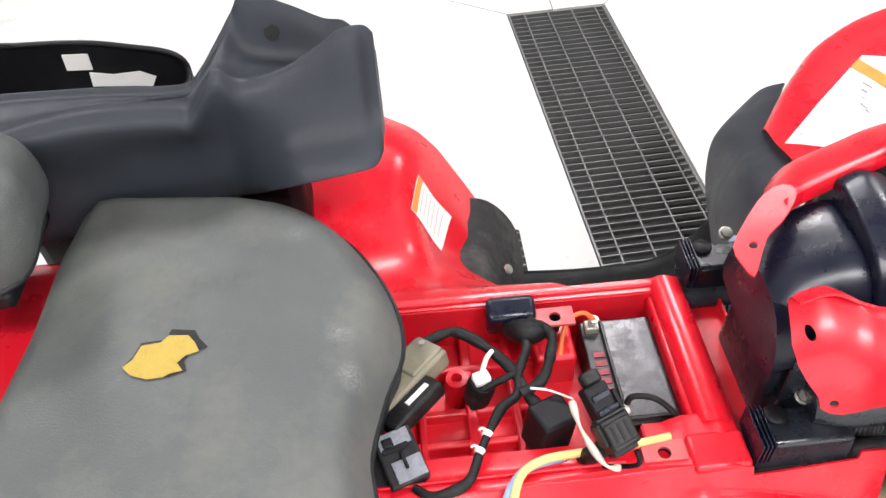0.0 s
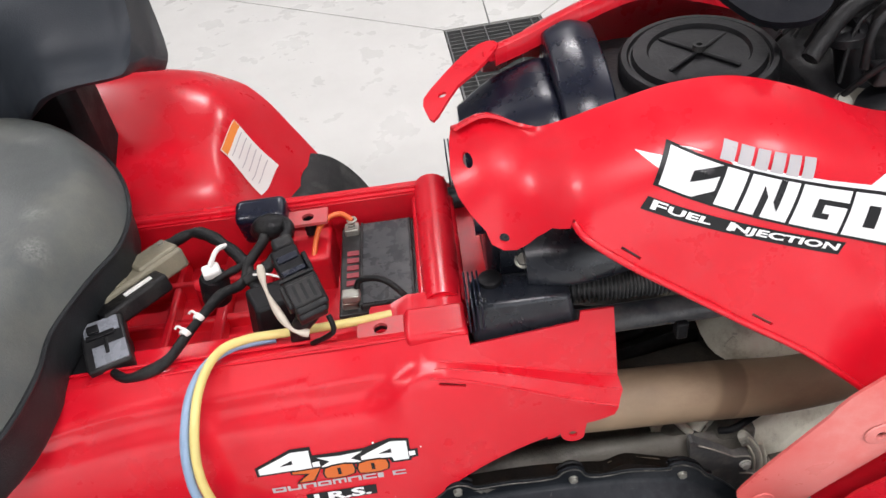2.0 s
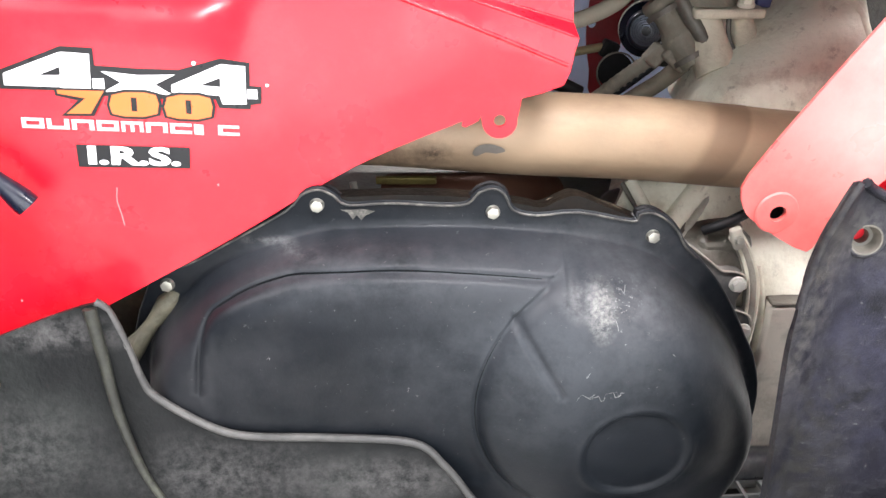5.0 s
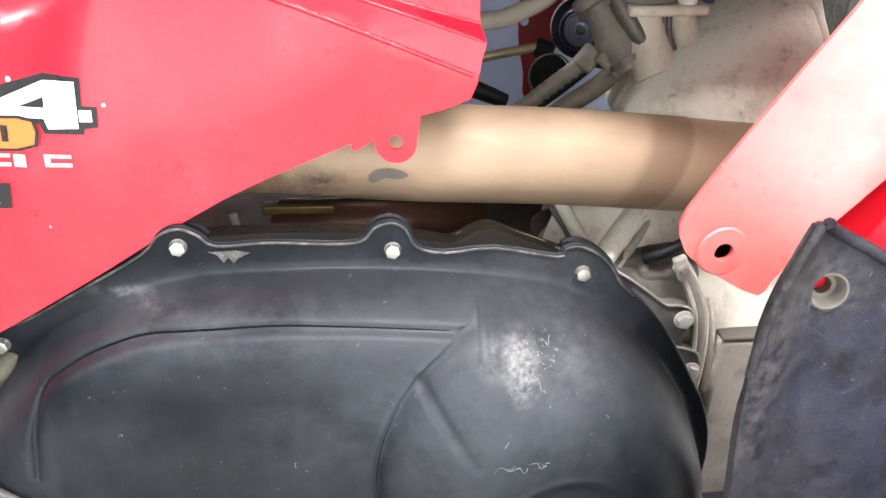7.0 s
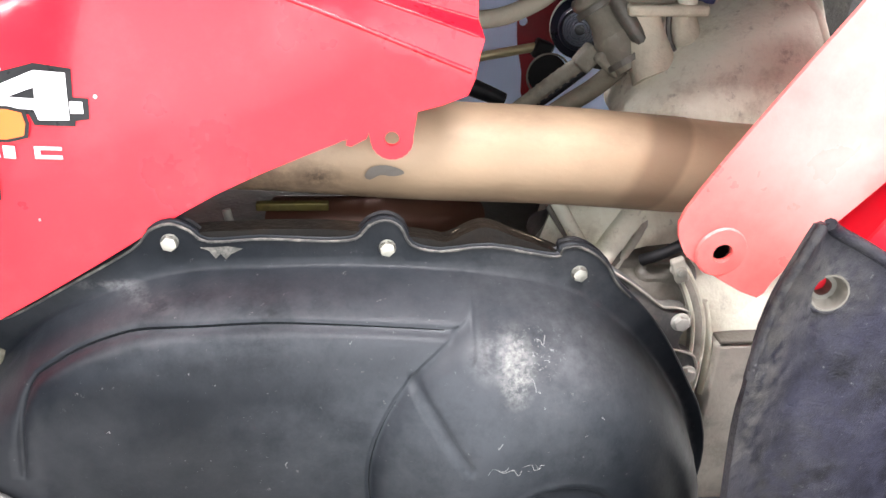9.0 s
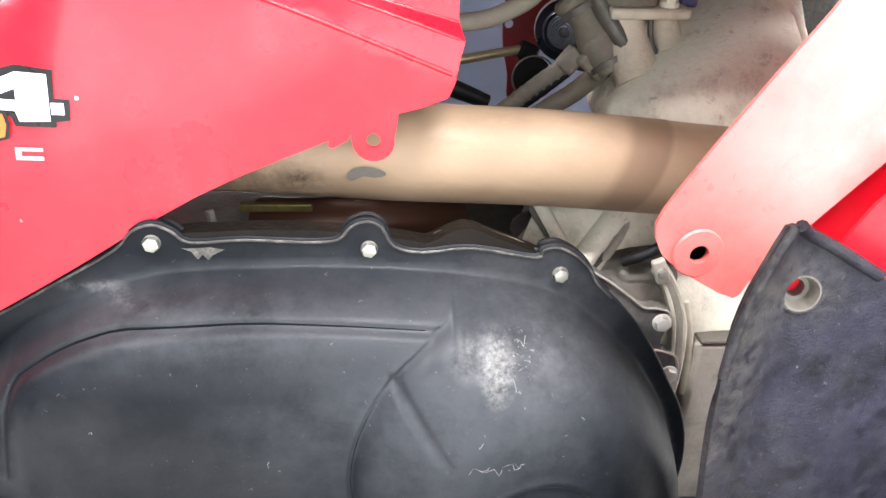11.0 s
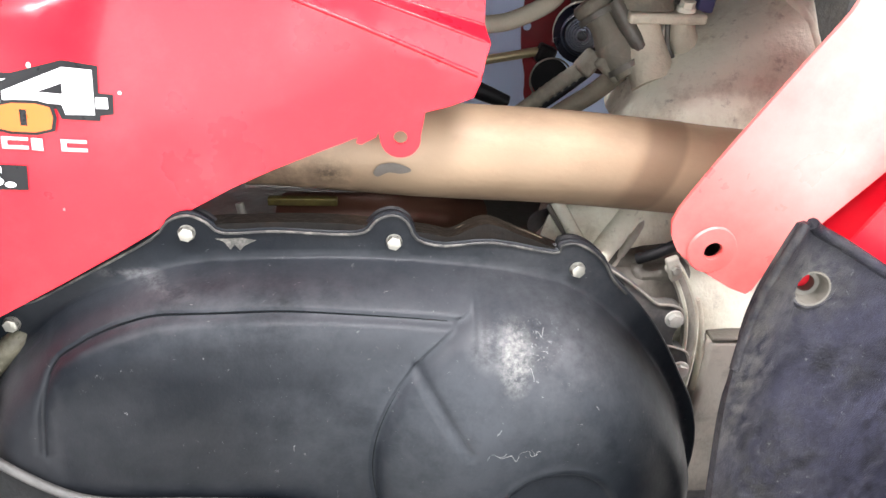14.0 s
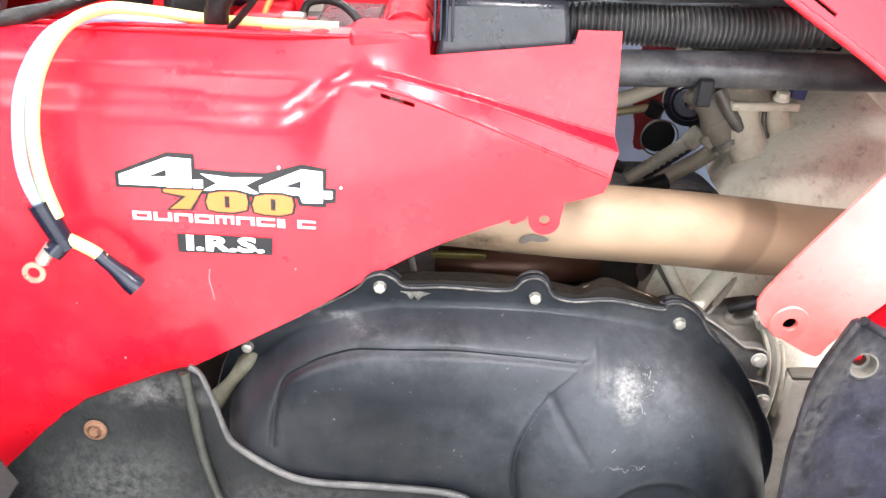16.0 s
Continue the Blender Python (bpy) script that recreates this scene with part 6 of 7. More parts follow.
def wheel(x, y, r, w, name):
    w0 = part(name, lathe([(r * 0.55, -w / 2), (r * 0.8, -w / 2), (r * 0.93, -w * 0.47), (r * 0.985, -w * 0.36), (r, -w * 0.2), (r, w * 0.2), (r * 0.985, w * 0.36), (r * 0.93, w * 0.47), (r * 0.8, w / 2), (r * 0.55, w / 2)], (x, y, r), (0, 1, 0), 40), RUBBER, quad, "knobbly black rubber tyre")
    part("rim", lathe([(r * 0.56, -w * 0.4), (r * 0.5, -w * 0.36), (r * 0.45, 0), (r * 0.2, w * 0.05), (0, w * 0.05)], (x, y, r), (0, -1, 0), 32), FRAME, w0)
    for k in range(26):
        a = 2 * math.pi * k / 26
        b = box(0, (0.25 if k % 2 else -0.25) * w, r * 0.995, 0.035, w * 0.42, 0.022)
        b.transform(Matrix.Translation((x, y, r)) @ Matrix.Rotation(a, 4, "Y"))
        part("lug", b, RUBBER, w0, bevel=0.002)


wheel(-0.52, 0.42, 0.31, 0.24, "wheel")
wheel(-0.52, -0.42, 0.31, 0.24, "wheel")
wheel(0.80, 0.43, 0.31, 0.20, "wheel")
wheel(0.80, -0.43, 0.31, 0.20, "wheel")

# left footboard
fb = part("footboard", grid_sheet([[(-0.11, 0.26, 0.25), (0.10, 0.26, 0.25), (0.30, 0.26, 0.26), (0.44, 0.26, 0.42)],
                                   [(-0.11, 0.40, 0.25), (0.10, 0.42, 0.25), (0.30, 0.42, 0.26), (0.42, 0.44, 0.44)],
                                   [(-0.09, 0.535, 0.285), (0.10, 0.525, 0.285), (0.26, 0.53, 0.30), (0.38, 0.56, 0.42)],
                                   [(-0.085, 0.555, 0.26), (0.10, 0.545, 0.26), (0.27, 0.55, 0.28), (0.39, 0.58, 0.40)]], 5, 5), MUD, quad, "dusty black plastic footboard", solid=0.004)
part("foot_peg", box(-0.050, 0.625, 0.245, 0.055, 0.13, 0.03), MUD_GREY, fb, "worn grey foot peg", bevel=0.005)
for k in range(5):
    part("peg_tooth", box(-0.050, 0.575 + 0.024 * k, 0.263, 0.050, 0.004, 0.008), GALV, fb, bevel=0.001)

# left front fender with its label
ff_rows = [
    [(0.298, 0.24, 0.755), (0.300, 0.30, 0.745), (0.303, 0.36, 0.728), (0.318, 0.43, 0.70), (0.335, 0.46, 0.66)],
    [(0.40, 0.25, 0.785), (0.40, 0.33, 0.768), (0.40, 0.43, 0.752), (0.393, 0.515, 0.732), (0.40, 0.55, 0.67)],
    [(0.50, 0.26, 0.80), (0.50, 0.35, 0.79), (0.50, 0.47, 0.768), (0.485, 0.60, 0.745), (0.48, 0.63, 0.68)],
    [(0.64, 0.27, 0.81), (0.64, 0.38, 0.81), (0.64, 0.50, 0.785), (0.62, 0.66, 0.76), (0.62, 0.69, 0.69)],
    [(0.84, 0.27, 0.82), (0.84, 0.38, 0.82), (0.84, 0.51, 0.80), (0.82, 0.68, 0.77), (0.82, 0.71, 0.70)],
]
front_f = part("front_fender", grid_sheet(ff_rows, 5, 5), RED, quad, "glossy red front fender with a large white warning label", solid=-0.003, angle=88)
fl = [Vector((0.312, 0.350, 0.734)), Vector((0.37, 0.275, 0.772)), Vector((0.62, 0.435, 0.792)), Vector((0.497, 0.520, 0.760))]
front_at = sheet_at(ff_rows)
fr = [np.array(nearest_rc(front_at, q, 4, 4)) for q in fl]


def on_front(lift):
    a, b, c, d = fr
    return lambda u, v: front_at(*(a + (b - a) * u + (d - a) * v + (a - b + c - d) * u * v), lift)


flab = part("warning_label", plate([(0, 0), (1, 0), (1, 1), (0, 1)], on_front(0.0015), 0.1), PAPER, front_f, "large white warning label with an orange heading")
part("label_heading", plate([(0.0, 0.84), (1, 0.50), (1, 0.58), (0, 0.95)], on_front(0.0025), 0.1), LABEL_O, flab)
for u, v, w, h in ((0.30, 0.66, 0.16, 0.018), (0.36, 0.58, 0.10, 0.022), (0.44, 0.50, 0.08, 0.014), (0.50, 0.43, 0.13, 0.020), (0.62, 0.38, 0.07, 0.016), (0.12, 0.10, 0.08, 0.012)):
    part("print_bar", plate([(u, v), (u + w, v - w * 0.3), (u + w, v - w * 0.3 + h), (u, v + h)], on_front(0.0025), 0.2), BARS, flab)
part("inner_fender", grid_sheet([[(0.425, 0.59, 0.665), (0.345, 0.46, 0.68), (0.34, 0.40, 0.70), (0.32, 0.30, 0.73), (0.30, 0.22, 0.74)],
                                 [(0.41, 0.65, 0.60), (0.30, 0.53, 0.62), (0.285, 0.44, 0.65), (0.25, 0.33, 0.69), (0.24, 0.24, 0.70)],
                                 [(0.38, 0.65, 0.50), (0.30, 0.54, 0.52), (0.27, 0.44, 0.54), (0.24, 0.33, 0.56), (0.22, 0.22, 0.58)],
                                 [(0.38, 0.63, 0.38), (0.33, 0.52, 0.40), (0.30, 0.42, 0.40), (0.27, 0.32, 0.42), (0.25, 0.22, 0.42)]], 5, 5), BLUEGREY, quad, "dark blue-grey plastic inner fender", solid=0.003)
part("fender_screw", hexbolt((0.483, 0.432, 0.818), (0, 0, 1), 0.007, 0.006), STEEL, quad)

# air box with its round lid and the intake duct
airbox = part("air_box", grid_sheet([[(0.225, -0.09, 0.74), (0.33, -0.10, 0.74), (0.44, -0.09, 0.74), (0.44, 0.10, 0.74), (0.33, 0.11, 0.74), (0.225, 0.10, 0.74)],
                                     [(0.235, -0.09, 0.86), (0.33, -0.10, 0.86), (0.44, -0.09, 0.86), (0.44, 0.10, 0.86), (0.33, 0.11, 0.86), (0.235, 0.10, 0.86)],
                                     [(0.262, -0.065, 0.893), (0.33, -0.075, 0.893), (0.40, -0.06, 0.893), (0.40, 0.07, 0.893), (0.33, 0.08, 0.893), (0.262, 0.07, 0.893)]], 5, 4, True), BLACK, quad, "black plastic air filter box with a round lid")
lid = part("lid", lathe([(0.075, -0.03), (0.075, -0.014), (0.072, -0.010), (0.067, -0.010), (0.065, -0.013), (0.063, -0.013), (0.061, -0.007), (0.048, -0.006), (0.046, -0.010), (0.0, -0.010)], (0.343, -0.006, 0.923), (-0.03, -0.05, 1), 48), BLACK, airbox, "round black lid with cross ribs")
for a in (38, 128):
    part("lid_rib", box(0.343, -0.006, 0.9145, 0.090, 0.0042, 0.0035, (0, 0, a)), BLACK, lid, bevel=0.0015)
part("lid_centre", lathe([(0.006, 0), (0.006, 0.006), (0.003, 0.006), (0.003, 0.0), (0, 0)], (0.343, -0.006, 0.916), (0, 0, 1), 14), MUD_GREY, lid)
duct = part("intake_duct", grid_sheet([[(0.206, 0.095, 0.80), (0.206, 0.085, 0.905), (0.206, 0.04, 0.920), (0.206, -0.03, 0.900), (0.206, -0.06, 0.86), (0.206, -0.065, 0.80)],
                                       [(0.232, 0.10, 0.80), (0.232, 0.090, 0.912), (0.232, 0.045, 0.926), (0.232, -0.03, 0.906), (0.232, -0.062, 0.865), (0.232, -0.07, 0.80)],
                                       [(0.258, 0.10, 0.80), (0.258, 0.088, 0.906), (0.258, 0.045, 0.918), (0.258, -0.03, 0.900), (0.258, -0.06, 0.86), (0.258, -0.07, 0.80)]], 5, 4, True), GLOSS, quad, "glossy blue-black intake duct", bevel=0.003)
part("duct_cone", grid_sheet([[(0.11, 0.065, 0.78), (0.11, 0.06, 0.85), (0.11, 0.02, 0.862), (0.11, -0.05, 0.85), (0.11, -0.07, 0.78)],
                              [(0.15, 0.08, 0.78), (0.15, 0.074, 0.870), (0.15, 0.02, 0.882), (0.15, -0.035, 0.866), (0.15, -0.065, 0.78)],
                              [(0.20, 0.09, 0.78), (0.20, 0.082, 0.882), (0.20, 0.02, 0.896), (0.20, -0.04, 0.876), (0.20, -0.066, 0.78)],
                              [(0.21, 0.09, 0.78), (0.21, 0.08, 0.87), (0.21, 0.02, 0.88), (0.21, -0.04, 0.87), (0.21, -0.066, 0.78)]], 5, 4, True), GLOSS, duct)
# Black sheet added to hide the bright floor in the dark gap.
part("bay_gap_sheet", grid_sheet([[(x, 0.222 + 0.03 * k, 0.80 - 0.06 * k) for x in (0.30, 0.36, 0.42, 0.47, 0.52)] for k in range(3)], 4, 4), BLACK, quad, "added black sheet for the dark gap beside the air box", solid=0.003)
part("rear_shroud", box(0.145, -0.005, 0.735, 0.055, 0.13, 0.15, taper=0.12), SHROUD, quad, "black plastic shroud ahead of the tray", bevel=0.012, segments=3)
part("side_shroud", plate([(0.13, 0.72), (0.42, 0.705), (0.45, 0.80), (0.30, 0.90), (0.16, 0.87), (0.135, 0.80)], lambda u, v: (u, -0.086 - 0.10 * (0.87 - v) + 0.02 * sm(0.2, 0.15, u), v), 0.015), SHROUD, quad, "black plastic shroud under the tank cover", solid=0.003)

part("shroud_bulge", grid_sheet([[(0.155, -0.06, 0.78), (0.155, -0.098, 0.775), (0.155, -0.112, 0.750), (0.155, -0.105, 0.738), (0.155, -0.06, 0.735)],
                                 [(0.20, -0.06, 0.80), (0.20, -0.110, 0.790), (0.20, -0.128, 0.762), (0.20, -0.118, 0.742), (0.20, -0.06, 0.738)],
                                 [(0.255, -0.06, 0.81), (0.255, -0.112, 0.800), (0.255, -0.130, 0.775), (0.255, -0.118, 0.752), (0.255, -0.06, 0.742)],
                                 [(0.30, -0.06, 0.80), (0.30, -0.100, 0.795), (0.30, -0.112, 0.780), (0.30, -0.105, 0.765), (0.30, -0.06, 0.755)]], 4, 4, True), SHROUD, quad, "glossy black duct bulging over the hose")
# dash area: steering head, wires
dash = part("dash_base", grid_sheet([[(0.44, -0.10, 0.80), (0.52, -0.12, 0.80), (0.75, -0.12, 0.80), (0.75, 0.14, 0.80), (0.52, 0.15, 0.80), (0.44, 0.12, 0.80)],
                                     [(0.45, -0.08, 0.87), (0.52, -0.10, 0.88), (0.74, -0.10, 0.90), (0.74, 0.13, 0.91), (0.52, 0.13, 0.90), (0.45, 0.10, 0.88)],
                                     [(0.48, -0.05, 0.885), (0.54, -0.06, 0.90), (0.70, -0.06, 0.92), (0.70, 0.10, 0.93), (0.54, 0.10, 0.92), (0.48, 0.07, 0.89)]], 4, 4, True), BLACK, quad, "black plastic dash base under bare wires")
part("steering_head", tube([(0.49, -0.05, 0.84), (0.47, -0.045, 0.92), (0.462, -0.045, 0.93)], 0.017, 18, 4), BLACK, dash)
part("steering_cap", lathe([(0.019, 0), (0.019, 0.008), (0.014, 0.012), (0, 0.012)], (0.462, -0.045, 0.927), (-0.1, 0, 1), 22), BLACK, dash)
part("handlebar", tube([(0.60, -0.20, 1.00), (0.58, -0.08, 0.99), (0.57, 0.02, 0.985), (0.58, 0.2, 0.99), (0.56, 0.36, 1.03)], 0.0105, 14, 6), FRAME, quad, "black steel handlebar")
part("bar_clamp", box(0.574, -0.045, 0.962, 0.04, 0.05, 0.05), CAST_DARK, quad, bevel=0.008)

# ---- the loose seat ----
seat = thing("atv_seat", "grey vinyl quad seat with a tear showing yellow foam", "seat", at=(-0.6, -0.02, 0.72))
seat_plan = [tuple(p) for p in cr([(-0.278, 0.06), (-0.303, 0.13), (-0.345, 0.195), (-0.41, 0.243), (-0.53, 0.270), (-0.655, 0.280), (-0.688, 0.20), (-0.700, 0.06), (-0.71, -0.10), (-0.71, -0.32), (-0.52, -0.345), (-0.385, -0.325), (-0.325, -0.255), (-0.310, -0.18), (-0.314, -0.12), (-0.296, -0.05), (-0.276, 0.0)], 4, True)]


def seat_top(u, v):
    d = edge_gap(seat_plan, u, v)
    edge = 1 - (1 - min(1.0, d / 0.045)) ** 2.4
    x = u + 0.6
    return (x, v + 0.02, 0.055 + 0.06 * edge + 0.012 * sm(0.03, 0.16, d) + 0.02 * sm(-0.6, -0.95, u) + 0.0025 * math.sin(u * 31 + v * 17))


pad = part("cushion", plate(seat_plan, seat_top, 0.014), VINYL, seat, "worn grey vinyl cushion", angle=80)
low = bmesh.new()
rings = []
for k, (grow, z) in enumerate(((0.0, 0.0552), (-0.02, 0.03), (-0.035, 0.0), (-0.06, -0.01))):
    c = np.mean(seat_plan, 0)
    rings.append([low.verts.new((c[0] + (p[0] - c[0]) * (1 + grow) + 0.6, c[1] + (p[1] - c[1]) * (1 + grow) + 0.02, z)) for p in seat_plan])
for a, b in zip(rings, rings[1:]):
    for j in range(len(a)):
        low.faces.new((a[j], a[(j + 1) % len(a)], b[(j + 1) % len(b)], b[j]))
low.faces.new(rings[-1])
part("side_band", low, VINYL_SIDE, seat, "darker vinyl side band")
part("piping", tube([(p[0] + 0.6, p[1] + 0.02, 0.0555) for p in seat_plan + seat_plan[:1]], 0.003, 6, 1, False), VINYL_SIDE, seat)


def on_seat(u, v, lift):
    q = seat_top(u, v)
    return (q[0], q[1], q[2] + lift)


tear = [(-0.556, -0.033), (-0.547, -0.025), (-0.541, -0.008), (-0.522, -0.005), (-0.515, 0.004), (-0.495, 0.003), (-0.487, -0.007), (-0.481, -0.019), (-0.494, -0.024), (-0.501, -0.033), (-0.494, -0.043), (-0.507, -0.046), (-0.512, -0.05), (-0.528, -0.051), (-0.546, -0.044)]
part("tear_edge", plate([(-0.5151 + (x - -0.5151) * 1.10 + 0.003 + 0.002 * math.sin(90 * x + 300 * y), -0.0254 + (y - -0.0254) * 1.14 + 0.003 + 0.002 * math.sin(400 * x)) for x, y in tear], lambda u, v: on_seat(u, v, 0.0012), 0.008), D_BLACK, pad, "dark ragged edge of the tear")
part("foam", plate(tear, lambda u, v: on_seat(u, v, 0.0022), 0.006), FOAM, pad, "exposed yellow foam")
# ---- backrest box behind ----
back = thing("rear_storage_box", "slate-black moulded plastic rear box with a recessed arm rest", "storage box", at=(-0.55, 0.35, 0.72))
o = Vector((-0.55, 0.35, 0.72))


def rel(rows):
    return [[tuple(Vector(p) - o) for p in r] for r in rows]


sections = []
for x, zf, zs, zb, yb, k in ((-0.98, 0.95, 0.944, 0.938, 0.33, -0.10), (-0.80, 0.955, 0.944, 0.938, 0.33, -0.05), (-0.64, 0.963, 0.945, 0.936, 0.33, 0.0), (-0.53, 0.950, 0.938, 0.930, 0.33, 0.02), (-0.506, 0.944, 0.937, 0.934, 0.35, 0.025),
                              (-0.478, 0.978, 0.955, 0.958, 0.39, 0.035), (-0.462, 0.984, 0.945, 0.972, 0.415, 0.038), (-0.44, 0.963, 0.934, 0.992, 0.42, 0.042), (-0.39, 0.966, 0.925, 0.975, 0.42, 0.055), (-0.345, 0.986, 0.930, 0.958, 0.41, 0.065), (-0.318, 1.002, 0.940, 0.958, 0.40, 0.070), (-0.300, 1.003, 0.955, 0.945, 0.39, 0.074), (-0.288, 0.996, 0.962, 0.932, 0.378, 0.082)):
    yf, q = 0.145 + k, sm(-0.36, -0.50, x)
    sections.append([(x, yf + 0.115 * q, 0.868 - 0.088 * q), (x, yf + 0.05 + 0.062 * q, 0.90 - 0.03 * q), (x, yf + 0.085, zf - 0.02), (x, yf + 0.098, zf - 0.003), (x, yf + 0.108, zf), (x, yf + 0.12, zf - 0.25 * (zf - zs)), (x, (yf + 0.108 + yb) / 2, zs), (x, yb - 0.025, zs + 0.002), (x, yb - 0.004, zb), (x, yb + 0.008, zb - 0.004), (x, yb + 0.005, 0.80), (x, yf + 0.07 + 0.07 * q, 0.84 - 0.05 * q)])
mid = np.mean(sections[-1], 0)
sections.append([tuple(mid + (np.array(p) - mid) * 0.86 + (0.009, 0, 0)) for p in sections[-1]])
part("shell", grid_sheet(rel(sections), 4, 4, True), BLUEGREY, back, "slate-black moulded shell", angle=50)
part("recess_hole", lathe([(0.0105, -0.004), (0.0105, 0.0035), (0, 0.0035)], Vector((-0.412, 0.409, 0.955)) - o, (0, -0.9, 0.45), 18), D_BLACK, back)
part("support_foot", box(-0.05, 0.0, -0.0, 0.4, 0.10, 0.26), BLACK, back, bevel=0.02)

tub = thing("rear_tray_bin", "open black plastic bin with two white labels inside", "bin", at=(-0.75, 0.47, 0.76))
part("side", plate(cr([(-0.23, 0.0), (0.15, 0.0), (0.172, 0.03), (0.174, 0.06), (0.160, 0.09), (0.10, 0.108), (0.0, 0.123), (-0.23, 0.128)], 3, True), lambda u, v: (u, 0.078, v), 0.03), BLACK, tub, solid=0.006, smooth=False)
for x, y, sx, sy, h in ((-0.03, -0.06, 0.40, 0.008, 0.11), (0.168, 0.008, 0.008, 0.13, 0.05), (-0.226, 0.008, 0.008, 0.13, 0.12)):
    part("side", box(x, y, h / 2, sx, sy, h), BLACK, tub, bevel=0.003)
part("bottom", box(-0.03, 0.008, 0.004, 0.40, 0.14, 0.008), BLACK, tub)
part("sticker", box(0.014, 0.0745, 0.094, 0.038, 0.002, 0.027, (0, 3, 0)), PAPER, tub)
part("sticker", plate([(0.025, 0.075), (0.06, 0.068), (0.10, 0.070), (0.122, 0.058), (0.112, 0.042), (0.07, 0.046), (0.022, 0.050)], lambda u, v: (u, 0.0735, v), 0.02), PAPER, tub, "crumpled white label", solid=0.0015)
part("rim", tube([(-0.23, 0.08, 0.128), (0.0, 0.082, 0.123), (0.10, 0.08, 0.108), (0.160, 0.078, 0.09), (0.174, 0.07, 0.06), (0.172, 0.0, 0.052), (0.168, -0.06, 0.05)], 0.005, 8, 5), BLACK, tub)
hump = thing("seat_backrest", "dark grey vinyl backrest cushion behind the seat", "backrest", at=(-0.775, 0.135, 0.862))
part("cushion", grid_sheet([[(-0.1, -0.07, 0), (0.075, -0.06, 0), (0.09, 0.02, 0), (0.06, 0.08, 0), (-0.1, 0.09, 0)], [(-0.1, -0.075, 0.05), (0.098, -0.06, 0.05), (0.115, 0.02, 0.05), (0.085, 0.08, 0.05), (-0.1, 0.09, 0.05)], [(-0.1, -0.06, 0.11), (0.10, -0.05, 0.11), (0.115, 0.02, 0.11), (0.085, 0.07, 0.11), (-0.1, 0.08, 0.11)], [(-0.1, -0.02, 0.138), (0.08, -0.02, 0.138), (0.09, 0.02, 0.14), (0.07, 0.05, 0.138), (-0.1, 0.05, 0.138)]], 5, 5, True), VINYL, hump)
part("base_shell", box(-0.01, 0.01, -0.012, 0.18, 0.15, 0.024), BLACK, hump, bevel=0.006)
part("piping", tube([(-0.1, -0.072, 0.004), (0.075, -0.062, 0.004), (0.092, 0.02, 0.004), (0.062, 0.082, 0.004), (-0.1, 0.092, 0.004)], 0.004, 8, 5), VINYL_SIDE, hump)

part("rear_deck", box(-0.83, 0.0, 0.685, 0.40, 0.56, 0.03), RED, quad, "red rear bodywork behind the seat", bevel=0.01)

# ---- battery ----
bat = thing("battery", "black sealed battery with dusty top and red print", "battery", at=(-0.004, 0.017, 0.556))
part("case", box(0, 0, 0.064, 0.092, 0.156, 0.128), CASE, bat, bevel=0.002)
part("top_plate", box(0.010, 0, 0.1305, 0.062, 0.146, 0.007), CASE, bat, bevel=0.0015)
part("top_sheet", box(0.010, 0, 0.1346, 0.056, 0.140, 0.0012), mat("dusty_battery_lid", (0.030, 0.031, 0.034), 0.30, vary=0.4, scale=30, bump=0.15, dirt=(0.11, 0.108, 0.105), dirt_amount=0.6, dirt_scale=22, spec=0.45), bat, "dusty scratched lid sheet", bevel=0.0005)
part("lid_ridge", box(-0.0195, 0.0, 0.1335, 0.003, 0.146, 0.0035), CASE, bat, bevel=0.0008)
for k in range(5):
    part("print_bar", box(-0.031, -0.028 + 0.013 * k, 0.1287, 0.014, 0.008, 0.0012), mat("dull_red_print", (0.22, 0.02, 0.03), 0.5, vary=0.5, scale=200), bat)
for y, n in ((-0.062, "negative_terminal"), (0.066, "positive_terminal")):
    t = part(n, box(-0.032, y, 0.131, 0.018, 0.016, 0.012), STEEL, bat, bevel=0.002)
    part("terminal_bolt", hexbolt((-0.032, y, 0.137), (0, 0, 1), 0.005, 0.004), STEEL, t)

# ---- cables and electrics in the tray ----
lead = thing("battery_lead", "orange-red battery lead bolted to the positive terminal", "cable", at=(-0.05, 0.09, 0.70))
part("wire", tube([(0.016, -0.006, 0.002), (0.004, -0.001, 0.010), (-0.012, -0.006, 0.010), (-0.026, -0.022, 0.002), (-0.034, -0.05, -0.02)], 0.0032, 10, 6), ORANGE_W, lead)
part("ring_lug", lathe([(0.003, 0), (0.0065, 0), (0.0065, 0.0018), (0.003, 0.0018), (0.003, 0)], (0.016, -0.006, 0.001), (0, 0, 1), 16), STEEL, lead)
neg = thing("battery_lead", "black battery lead bolted to the negative terminal", "cable", at=(-0.02, -0.05, 0.70))
part("wire", tube([(-0.006, 0.0, 0.004), (0.0, 0.006, 0.018), (0.025, 0.0, 0.020), (0.045, -0.014, 0.008), (0.056, -0.016, -0.02)], 0.0036, 10, 6), TAPE, neg)
part("lug", box(-0.012, -0.004, 0.006, 0.02, 0.014, 0.01), STEEL, neg, bevel=0.002)

harness = thing("wiring_harness", "dusty black taped wiring harness with bare connectors", "wiring harness", at=(-0.15, 0.0, 0.72))


def hr(pts):
    return [tuple(Vector(p) - Vector((-0.15, 0.0, 0.72))) for p in pts]


